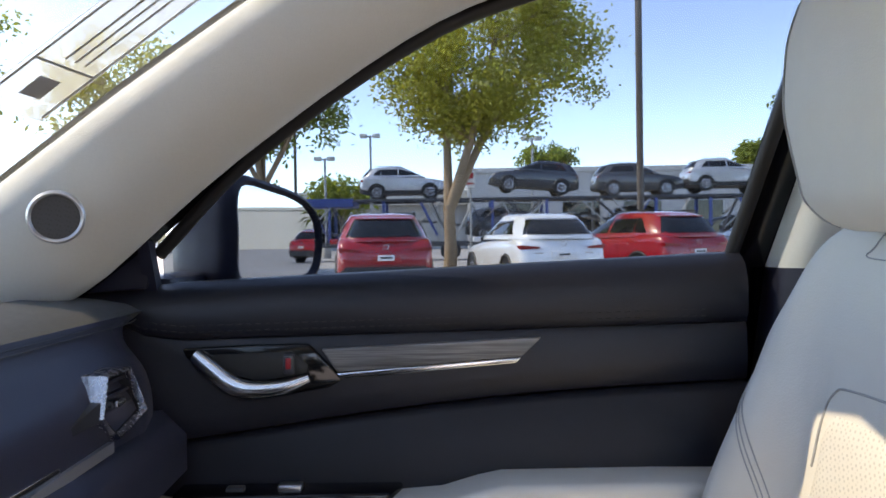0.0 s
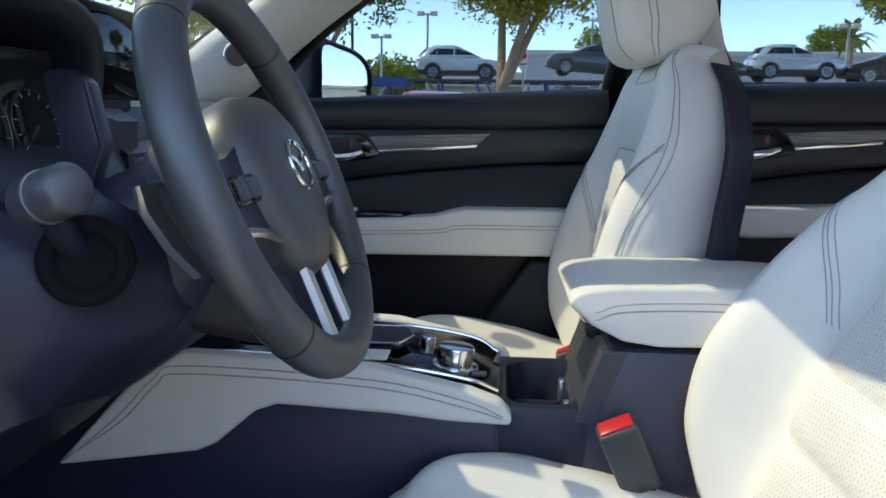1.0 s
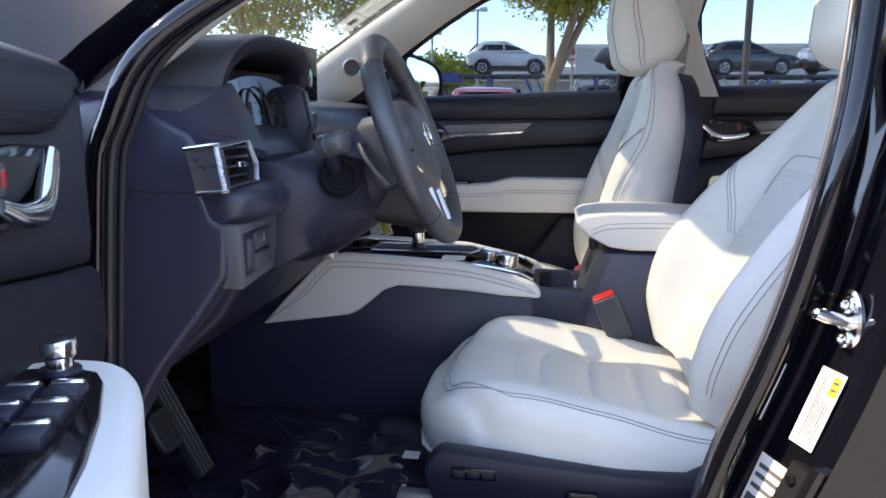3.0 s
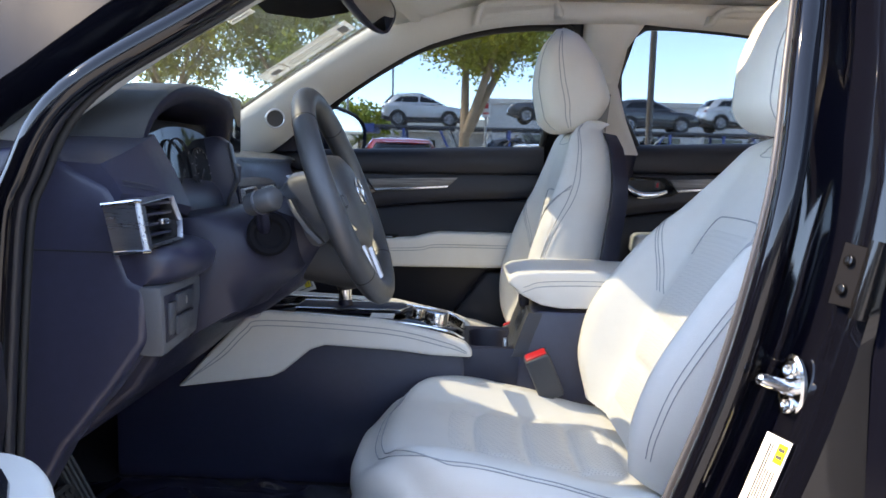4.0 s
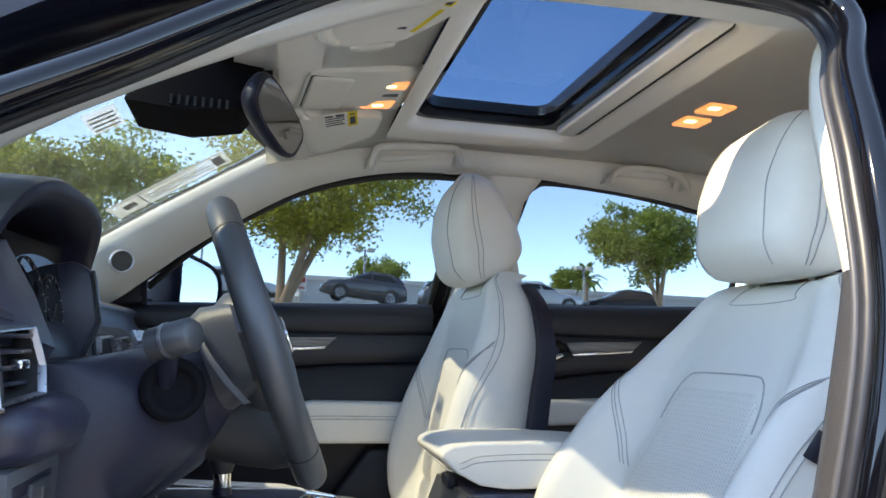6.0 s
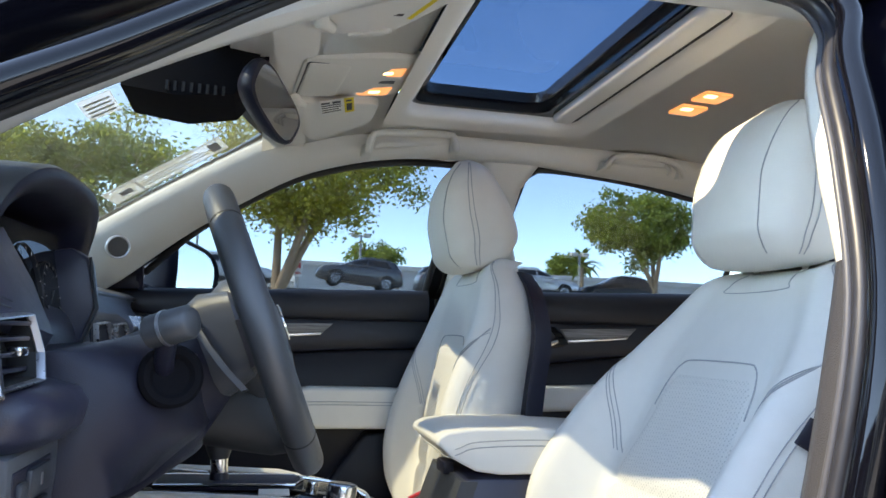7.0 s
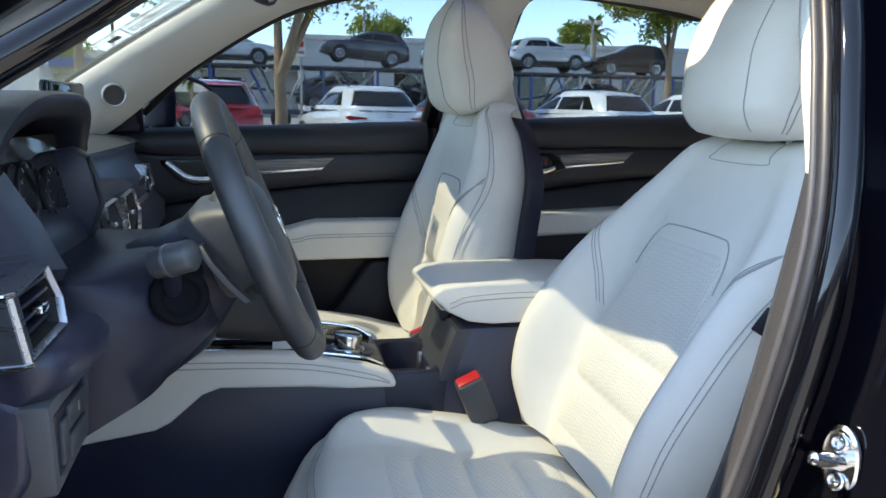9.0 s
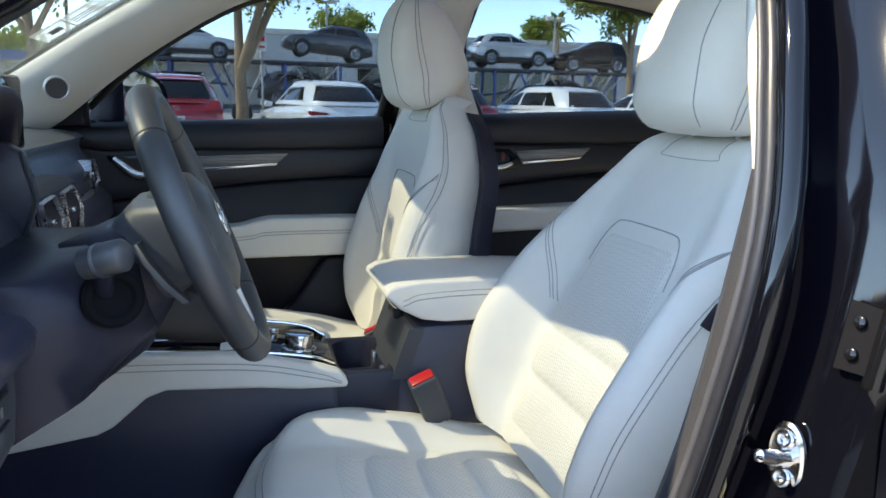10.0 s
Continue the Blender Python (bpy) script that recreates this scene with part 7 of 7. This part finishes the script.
def suv(kind_name, mat, label, hatch=0.0, low=1.0):
    """A parked car: its tail at y = 0, its nose towards +y, standing on z = 0."""
    ob = thing(kind_name, (0, 0, 0), label, "car", "cars on the lot")
    rings = []
    for y, w, z0, z1 in BODY:
        z1 = z1 * (0.55 + 0.45 * low)
        half = [(0.0, z0), (w * 0.86, z0), (w * 0.97, z0 + 0.10), (w, z0 + 0.26 if z0 + 0.26 < z1 - 0.12 else (z0 + z1) / 2), (w * 0.992, z1 - 0.20 if z1 - 0.2 > z0 + 0.28 else z1 - 0.12), (w * 0.97, z1 - 0.06), (w * 0.91, z1 - 0.008), (w * 0.80, z1 + 0.004), (0.0, z1 + 0.018)]
        rings.append([(x, y, z) for x, z in half] + [(-x, y, z) for x, z in half[-2:0:-1]])
    body = part("body", loft(rings), mat, ob, sharp=42)
    part("lower_cladding", loft([[(s * x, y, z) for s, x, z in ((1, w * 0.985 + 0.012, z0 + 0.16), (1, w * 0.97, z0 - 0.02), (-1, w * 0.97, z0 - 0.02), (-1, w * 0.985 + 0.012, z0 + 0.16))] for y, w, z0, z1 in [(b[0] - (0.012 if i == 0 else 0), b[1] * (1 if 0 < i < 12 else 1.0), b[2] + (0.0 if 0 < i < 12 else 0.0), b[3]) for i, b in enumerate(BODY)]]), CLAD, ob, "grey plastic sill and bumper cladding")
    belt, roof = 1.115, 1.115 + 0.47 * low
    y0, y1, r0, r1 = 0.06, 3.28, 0.50 + hatch, 2.25

    def plan(z):
        """Half width, rear end and front end of the cabin at a height."""
        k = max(0.0, (z - belt) / (roof - belt))
        return 0.895 - 0.235 * k ** 1.2, y0 + (r0 - y0) * k ** 1.25, y1 + (r1 - y1) * k ** 0.92

    def edge_x(y, z):
        w, ya, yb = plan(z)
        v = min(1.0, abs(2 * y - ya - yb) / (yb - ya))
        return w * (1 - v ** 4) ** 0.25

    def edge_y(x, z, rear):
        w, ya, yb = plan(z)
        reach = (yb - ya) / 2 * (1 - min(1.0, abs(x) / w) ** 4) ** 0.25
        return (ya + yb) / 2 + (-reach if rear else reach)

    def outline(z, shrink=1.0, lift=0.0):
        w, ya, yb = plan(z)
        ym, h = (ya + yb) / 2, (yb - ya) / 2
        ring = []
        for j in range(40):
            t = 2 * math.pi * j / 40
            c, q = math.cos(t), math.sin(t)
            y = ym + h * shrink * math.copysign(abs(q) ** 0.5, q)
            drop = 0.055 * max(0.0, (1.75 - y) / 1.2) ** 2 * max(0.0, (z - belt) / (roof - belt)) ** 2
            ring.append((w * shrink * math.copysign(abs(c) ** 0.5, c), y, z + lift - drop))
        return ring

    rings = [outline(belt - 0.03)] + [outline(belt + (roof - belt) * i / 7) for i in range(8)]
    rings += [outline(roof, 0.975, 0.024), outline(roof, 0.90, 0.046), outline(roof, 0.70, 0.064), outline(roof, 0.35, 0.074), outline(roof, 0.08, 0.076)]
    part("cabin", loft(rings), mat, ob, sharp=60)
    hi, lo = roof - 0.075, belt + 0.06

    def pane(u, v, rear, out):
        z = lo + (hi - lo) * v
        w = plan(z)[0]
        x = (2 * u - 1) * w * (0.84 - 0.03 * v)
        return Vector((x, edge_y(x, z, rear) + (-out if rear else out), z))
    part("rear_window", sheet(lambda u, v: pane(u, v, True, 0.010), 12, 6, (0, 0.008, -0.004)), DARKGLASS, ob, "dark tinted rear window", 60)
    part("windscreen", sheet(lambda u, v: pane(u, v, False, 0.010), 12, 6, (0, -0.008, -0.004)), DARKGLASS, ob, "dark windscreen", 60)
    part("spoiler", loft([[(x, edge_y(x, roof, True) + dy, roof + dz) for dy, dz in ((0.30, -0.005), (0.0, -0.030), (-0.13, -0.052), (-0.12, -0.075), (0.05, -0.07))] for x in [plan(roof)[0] * 0.86 * (i / 5 - 1) for i in range(11)]]), mat, ob, sharp=50)
    w, ya, yb = plan(roof)
    ra = ya
    for s in (-1, 1):
        def side(y_a, y_b, slant_a, slant_b):
            def f(u, v):
                z = lo + (hi - lo) * (0.04 + 0.92 * v)
                y = (y_a + slant_a * v) + ((y_b + slant_b * v) - (y_a + slant_a * v)) * u
                return Vector((s * (edge_x(y, z) + 0.009), y, z))
            return sheet(f, 6, 5, (-s * 0.008, 0, 0))
        part("side_window", side(0.66, 1.02, 0.30, 0.06), DARKGLASS, ob, "dark rear quarter window", 60)
        part("side_window", side(1.08, 1.90, 0.0, -0.02), DARKGLASS, ob, "dark side window", 60)
        part("side_window", side(1.99, 2.98, -0.04, -0.88), DARKGLASS, ob, "dark side window", 60)
        part("tail_light", loft([[(s * x, y, z) for x, y, z in r] for r in (((0.885, 0.22, 0.955), (0.875, 0.20, 0.91), (0.86, 0.24, 0.91), (0.86, 0.24, 0.955)), ((0.862, 0.045, 0.975), (0.86, 0.045, 0.885), (0.80, 0.10, 0.885), (0.80, 0.10, 0.975)), ((0.50, -0.012, 0.935), (0.50, -0.012, 0.905), (0.50, 0.06, 0.905), (0.50, 0.06, 0.935)))]), TAIL, ob, "red tail light")
        part("head_light", loft([[(s * x, y, z) for x, y, z in r] for r in (((0.86, 4.02, 0.83), (0.865, 4.04, 0.75), (0.78, 4.04, 0.75), (0.78, 4.02, 0.83)), ((0.60, 4.40, 0.78), (0.60, 4.41, 0.71), (0.55, 4.30, 0.71), (0.55, 4.30, 0.78)))]), LAMPLENS, ob, "clear headlight")
        part("exhaust", tube([(s * 0.55, -0.03, 0.36), (s * 0.55, 0.15, 0.36)], 0.045, 14), CHROME, ob)
        part("mirror", box(s * 0.98 - 0.09, s * 0.98 + 0.09, 2.78, 2.90, 1.03, 1.15, 0.03), mat, ob)
        part("roof_bar", tube(spline([(s * 0.60, ra + 0.25, roof + 0.03), (s * 0.61, ra + 0.4, roof + 0.065), (s * 0.61, 1.9, roof + 0.07), (s * 0.60, 2.1, roof + 0.035)], 4), 0.016, 6), GLOSSBLACK, ob)
        for yw in (0.86, 3.50):
            wh = part("wheel", disc((s * 0.80, yw, 0.35), (1, 0, 0), 0.35, 0.23, 32, 0.04), RUBBER, ob, "black tyre")
            part("rim", disc((s * 0.90, yw, 0.35), (1, 0, 0), 0.235, 0.05, 28, 0.008, inner=0.19), DULLMETAL, wh, "alloy rim")
            for a in range(5):
                t = 2 * math.pi * a / 5 + 0.3
                part("rim_spoke", tube([(s * 0.905, yw, 0.35), (s * 0.905, yw + 0.20 * math.cos(t), 0.35 + 0.20 * math.sin(t))], 0.026, 5), DULLMETAL, wh)
            part("arch", tube([(s * 0.912, yw + 0.41 * math.cos(t), 0.36 + 0.41 * math.sin(t)) for t in [math.pi * (i / 14) for i in range(15)]], 0.04, 6), CLAD, ob)
            part("arch_well", disc((s * 0.885, yw, 0.36), (1, 0, 0), 0.395, 0.075, 28), RUBBER, ob)
    part("rear_bumper", box(-0.80, 0.80, -0.025, 0.10, 0.34, 0.56, 0.04), CLAD, ob, "grey plastic rear bumper")
    part("plate_recess", box(-0.27, 0.27, -0.018, 0.08, 0.70, 0.86, 0.015), mat, ob)
    pl = part("number_plate", box(-0.155, 0.155, -0.030, -0.015, 0.725, 0.835, 0.004), PAPER, ob, "white number plate")
    part("plate_bar", box(-0.11, 0.11, -0.033, -0.029, 0.765, 0.800), INK, pl)
    part("tailgate_line", box(-0.60, 0.60, -0.006, 0.03, 0.640, 0.648), RUBBER, ob)
    part("emblem", tube([(0.055 * math.cos(t), 0.012, 0.985 + 0.042 * math.sin(t)) for t in [2 * math.pi * i / 20 for i in range(20)]], 0.009, 6, loop=True), CHROME, ob, "oval chrome emblem")
    for s in (-1, 1):
        part("badge", box(s * 0.52 - 0.09, s * 0.52 + 0.09, 0.004, 0.03, 0.80, 0.822), CHROME, ob, "small chrome badge")
    part("rear_wiper", tube([(0.0, y0 - 0.02, belt + 0.05), (0.22, y0 + 0.01, belt + 0.09)], 0.010, 6), RUBBER, ob)
    return ob


def place(ob, x, y, z, rz, rx=0, ry=0):
    ob.matrix_basis = pose(x, y, z, rx, ry, rz)
    return ob


red = place(suv("parked_suv", REDPAINT, "red suv parked with its tail to the lane"), -1.10, 14.0, 0, 8)
white = place(suv("parked_hatchback", WHITEPAINT, "white low crossover parked at an angle in the row", 0.10, 0.93), 2.30, 14.6, 0, 13)
copy_thing(red, pose(5.25, 15.6, 0, 0, 0, 24))
white2 = place(suv("parked_suv", WHITEPAINT, "white suv parked in the front row of the lot"), 8.2, 15.2, 0, 20)
copy_thing(white2, pose(11.6, 16.0, 0, 0, 0, 20))
copy_thing(red, pose(36.0, 6.2, 0, 0, 0, -40))
silver = place(suv("parked_suv", SILVERPAINT, "silver suv loaded on the transporter's upper deck"), -4.3, 39, 3.10, -90)
copy_thing(silver, pose(12.1, 39, 3.25, 0, -2, -90))
dark = place(suv("parked_suv", DARKPAINT, "dark grey suv loaded on the transporter deck"), 6.6, 39, 3.12, 90, 5)
copy_thing(dark, pose(7.5, 39, 3.10, 0, 0, -90))
black = place(suv("parked_suv", BLACKPAINT, "black suv loaded on the transporter deck"), 21.1, 39, 3.1, 90)
copy_thing(dark, pose(1.0, 39, 0.95, 0, 0, -90))
copy_thing(black, pose(8.2, 39, 0.95, 0, 0, -90))
copy_thing(dark, pose(18.6, 39, 0.95, 0, 0, 90))

# transporter
tr = thing("car_transporter", (6, 39, 0), "blue steel two-deck car transporter trailer", "truck")
for y in (37.9, 40.1):
    part("upper_rail", box(-10.0, 22.0, y - 0.08, y + 0.08, 2.95, 3.10, 0.02), TRUCKDARK, tr, "dark steel upper deck rail")
    part("lower_rail", box(-9.0, 22.0, y - 0.09, y + 0.09, 0.72, 0.95, 0.02), TRUCKDARK, tr)
    for k in range(12):
        x = -8.5 + 2.7 * k
        part("post", box(x - 0.07, x + 0.07, y - 0.07, y + 0.07, 0.9, 3.0, 0.01), TRUCKBLUE if k % 3 else GREYPOLE, tr, "steel deck post")
    for k in range(6):
        x = -7.5 + 5.2 * k
        part("ram", tube([(x, y - 0.05, 1.0), (x + 2.0, y - 0.05, 2.9)], 0.06, 8), GREYPOLE, tr, "slanting steel ram")
for k in range(22):
    x = -9.5 + 1.45 * k
    part("cross_beam", box(x - 0.06, x + 0.06, 37.9, 40.1, 2.94, 3.06), TRUCKDARK, tr)
for k in range(4):
    x = -8 + 8.2 * k
    part("wheel", disc((x, 37.95, 0.5), (0, 1, 0), 0.5, 0.3, 28, 0.05), RUBBER, tr)
rs = random.Random(5)
for k in range(34):
    x, z = rs.uniform(-9, 20), rs.uniform(0.95, 1.6)
    part("strut", tube([(x, 37.8, z), (x + rs.choice((-1.6, -0.8, 0.9, 1.8)), 37.8, 2.9)], rs.uniform(0.03, 0.07), 6), rs.choice((TRUCKDARK, TRUCKDARK, GREYPOLE, TRUCKBLUE)), tr, "slanting deck strut")
for k in range(7):
    x = -7.5 + 4.1 * k
    part("deck_ramp", box(-1.9, 1.9, 38.0, 40.0, -0.05, 0.05, m=Matrix.Translation((x, 0, 1.75)) @ Euler((0, radians(rs.choice((-9, 7, 12))), 0)).to_matrix().to_4x4()), TRUCKDARK, tr, "dark tilted deck ramp")
part("cab", box(-14.0, -10.6, 37.8, 40.2, 0.6, 3.1, 0.25, 4), WHITEPAINT, tr, "white cab")
part("cab_window", box(-13.3, -11.9, 37.78, 37.9, 1.8, 2.6, 0.05), DARKGLASS, tr)
part("ramp_deck", box(-10.2, -4.6, 37.75, 40.2, 2.72, 3.14, 0.01, m=Matrix.Translation((0, 0, 0))), TRUCKBLUE, tr, "blue chequer plate deck")

# trees
def tree(x, y, h_fork, crown, seed, leaf, label, lean=0.15, count=9000, size=0.13, limbs=6):
    """crown: centre offset, half widths and half height of the leaf mass."""
    r = random.Random(seed)
    ob = thing("tree", (x, y, 0), label, "tree", "trees on the lot")
    base = Vector((x, y, 0))
    cx, cy, cz, rx, ry, rz = crown
    c = base + Vector((cx, cy, cz))
    fork = base + Vector((lean * h_fork, 0, h_fork))
    trunk = spline([base, base.lerp(fork, 0.4) + Vector((0.06, 0.03, 0)), fork], 5)
    bms = [tube(trunk, [0.19 - 0.05 * i / (len(trunk) - 1) for i in range(len(trunk))], 12)]
    tips = []
    for k in range(limbs):
        a = 2 * math.pi * (k + r.random() * 0.5) / limbs
        end = c + Vector((rx * 0.62 * math.cos(a), ry * 0.62 * math.sin(a), rz * (0.1 + 0.5 * r.random())))
        midp = fork.lerp(end, 0.45) + Vector((r.uniform(-0.3, 0.3), r.uniform(-0.3, 0.3), r.uniform(-0.1, 0.4)))
        p = spline([fork - Vector((0, 0, 0.15)), midp, end], 6)
        bms.append(tube(p, [(0.10 if limbs > 3 else 0.13) * (1 - 0.8 * i / (len(p) - 1)) for i in range(len(p))], 8))
        for m in range(5):
            s = p[int(len(p) * (0.35 + 0.13 * m))] if int(len(p) * (0.35 + 0.13 * m)) < len(p) else p[-1]
            tip = s + Vector((r.uniform(-1, 1) * rx * 0.45, r.uniform(-1, 1) * ry * 0.45, r.uniform(-0.2, 0.8) * rz * 0.6))
            q = spline([s, s.lerp(tip, 0.5) + Vector((0, 0, r.uniform(-0.1, 0.25))), tip], 4)
            bms.append(tube(q, [0.045 * (1 - 0.8 * i / (len(q) - 1)) for i in range(len(q))], 5))
            tips += [tip, s.lerp(tip, 0.6), end.lerp(tip, 0.4)]
    part("trunk", join(*bms), BARK, ob, "tan forked trunk with limbs", 60)
    while len(tips) < 130:
        v = Vector((r.gauss(0, 1), r.gauss(0, 1), r.gauss(0, 1))).normalized()
        k = 0.55 + 0.45 * r.random()
        tips.append(c + Vector((v.x * rx * k, v.y * ry * k, v.z * rz * k)))
    verts, faces = [], []
    for i in range(count):
        t = tips[r.randrange(len(tips))]
        p = t + Vector((r.gauss(0, 0.30), r.gauss(0, 0.30), r.gauss(0, 0.24))) * (0.35 * rx ** 0.8)
        d = Vector((r.gauss(0, 1), r.gauss(0, 1), r.gauss(-0.4, 0.8))).normalized()
        o = d.orthogonal().normalized()
        o = Matrix.Rotation(r.uniform(0, 6.28), 3, d) @ o
        s = size * r.uniform(0.6, 1.3)
        n0 = len(verts)
        verts += [p, p + d * s * 0.5 + o * s * 0.26, p + d * s, p + d * s * 0.5 - o * s * 0.26]
        faces.append((n0, n0 + 1, n0 + 2, n0 + 3))
    me = bpy.data.meshes.new("crown")
    me.from_pydata(verts, [], faces)
    me.materials.append(leaf)
    cr = new("crown", me)
    cr.parent = ob
    cr.matrix_parent_inverse = Matrix.Translation(-ob.location)
    tagged(cr, "loose crown of small green leaves")
    return ob


tree(0.05, 19.0, 1.95, (1.05, 0.0, 5.65, 3.1, 2.3, 2.25), 3, LEAF, "leafy tree with a forked tan trunk in the island", 0.02, 34000, 0.13, 3)
tree(17.0, 30.5, 3.6, (-1.0, 0, 6.4, 2.6, 2.2, 1.5), 8, LEAF2, "green leafy tree behind the parked cars", -0.02, 15000, 0.2, 3)
tree(-6.2, 25.5, 3.0, (0.2, 0, 6.2, 3.4, 2.6, 2.3), 12, LEAF2, "olive green tree beyond the windscreen", 0.03, 12000, 0.2)
tree(-11.0, 27.0, 3.0, (0.0, 0, 6.0, 3.6, 2.6, 2.6), 17, LEAF, "broad leafy tree ahead of the parked car", 0.03, 12000, 0.2)
tree(-15.5, 21.0, 3.0, (0.0, 0, 6.6, 3.6, 3.0, 2.8), 21, LEAF2, "broad olive tree ahead of the parked car", 0.03, 10000, 0.2)
for k, (x, y, z, w, sd) in enumerate(((-8.5, 62, 4.6, 3.2, 31), (10.0, 75, 8.6, 3.0, 32), (30.5, 75, 8.8, 2.2, 33), (-17, 60, 4.5, 4.0, 34))):
    tree(x, y, z - 2.2, (0, 0, z, w, w, 1.5), sd, LEAF2, "rounded olive tree far across the lot", 0.0, 3500, 0.4, 4)


def palm(x, y, h, label):
    ob = thing("palm_tree", (x, y, 0), label, "palm", "far palms")
    part("trunk", tube([(x, y, 0), (x + 0.1, y, h * 0.5), (x, y, h)], [0.28, 0.22, 0.2], 10), BARK, ob)
    r = random.Random(int(x * 7))
    for k in range(26):
        a, e = r.uniform(0, 6.28), r.uniform(-0.5, 1.2)
        d = Vector((math.cos(a) * math.cos(e), math.sin(a) * math.cos(e), math.sin(e)))
        side = Vector((-math.sin(a), math.cos(a), 0))
        tip = Vector((x, y, h)) + d * 1.9 - Vector((0, 0, 0.5))
        mid = Vector((x, y, h)) + d * 1.1
        part("frond", loft([[Vector((x, y, h)) + side * 0.04, Vector((x, y, h)) - side * 0.04, Vector((x, y, h - 0.03))], [mid + side * 0.22, mid - side * 0.22, mid - Vector((0, 0, 0.06))], [tip + side * 0.02, tip - side * 0.02, tip - Vector((0, 0, 0.02))]]), LEAF2, ob)


palm(24.0, 56, 7.2, "small fan palm standing behind the lot")
for px_, py_ in ((80, 14), (82, 17), (79, 19.5)):
    palm(px_, py_, 3.6, "small palm before the white building")
palm(36.5, 95, 10.2, "distant fan palm over the roofs")

# lamp posts
def lamp_post(x, y, h, r, mat, label, head=True):
    ob = thing("street_lamp", (x, y, 0), label, "lamp post", "lot lights")
    part("foot", disc((x, y, 0.35), (0, 0, 1), 0.28, 0.7, 20, 0.03), CONCRETE, ob, "concrete foot")
    part("pole", tube([(x, y, 0.6), (x, y, h)], r, 12), mat, ob)
    if head:
        part("arm", box(x - 0.32, x + 0.32, y - 0.04, y + 0.04, h - 0.10, h - 0.02, 0.01), mat, ob)
        for s in (-1, 1):
            part("lamp_head", box(x + s * 0.38 - 0.24, x + s * 0.38 + 0.20, y - 0.22, y + 0.22, h - 0.14, h + 0.10, 0.04), GREYPOLE if mat == STEELPOLE else WALLWHITE, ob, "boxy light head")


lamp_post(5.72, 22.3, 8.75, 0.10, STEELPOLE, "brown square steel lot lamp post")
for x, y, h in ((-4.4, 45, 7.2), (5.1, 45, 6.9), (-7.1, 45, 5.9), (19.3, 45, 6.6), (-19.0, 48, 6.6), (-26.0, 62, 7.0)):
    lamp_post(x, y, h, 0.07, GREYPOLE, "tall twin-headed lot lamp post")
lamp_post(-5.9, 30, 8.8, 0.06, STEELPOLE, "slim dark pole behind the trees", False)
# sign
sg = thing("parking_sign", (0.66, 19.6, 0), "white parking sign with red print on a steel post", "sign")
part("post", tube([(0.66, 19.62, 0), (0.66, 19.62, 2.75)], 0.03, 8), GREYPOLE, sg)
part("panel", box(0.55, 0.77, 19.57, 19.585, 2.42, 2.86, 0.004), PAPER, sg)
part("bar", box(0.59, 0.73, 19.564, 19.568, 2.66, 2.80), RED, sg)
part("bar", box(0.58, 0.74, 19.564, 19.568, 2.50, 2.55), RED, sg)
# buildings
bd = thing("far_building", (20, 72, 0), "long low grey commercial building across the lot", "building")
part("wall", box(2.0, 75, 70, 90, 0, 6.9), STUCCO, bd, "plain grey wall")
part("parapet", box(1.8, 75.2, 69.8, 90.2, 6.9, 7.4, 0.05), STUCCO, bd)
for k in range(12):
    part("window", box(5 + 5.6 * k, 8.4 + 5.6 * k, 69.93, 70.05, 1.0, 4.2), DARKGLASS, bd, "dark shop window")
bd2 = thing("low_building", (-30, 64, 0), "low grey building beyond the trees", "building")
part("wall", box(-60, 2.2, 74, 90, 0, 5.4), STUCCO, bd2)
part("canopy", box(-61, 2.0, 72.5, 74.1, 4.3, 5.6, 0.05), WALLWHITE, bd2)
for k in range(8):
    part("window", box(-56 + 7 * k, -52 + 7 * k, 73.95, 74.05, 0.6, 3.6), DARKGLASS, bd2)
bd3 = thing("white_building", (60, 14, 0), "white low building seen in the door mirror", "building")
part("wall", box(100, 130, -8, 62, 0, 5.0), WALLWHITE, bd3)
part("cornice", box(99.8, 130.2, -8.2, 62.2, 5.0, 5.4, 0.05), WALLWHITE, bd3)
part("door", box(99.95, 100.05, 20, 30, 0, 2.6), DARKGLASS, bd3)
# unseen building, added behind the camera to bounce light and fill reflections
bd4 = thing("showroom", (0, -32, 0), "unseen pale building added behind the car for bounce and reflections", "building")
part("wall", box(-40, 40, -45, -30, 0, 6.0), WALLWHITE, bd4)
part("fascia", box(-40.2, 40.2, -30.6, -29.8, 4.6, 6.2, 0.05), STUCCO, bd4)
for k in range(10):
    part("window", box(-38 + 7.6 * k, -32.4 + 7.6 * k, -30.06, -29.95, 0.4, 4.2), DARKGLASS, bd4, "large dark window of the added building")
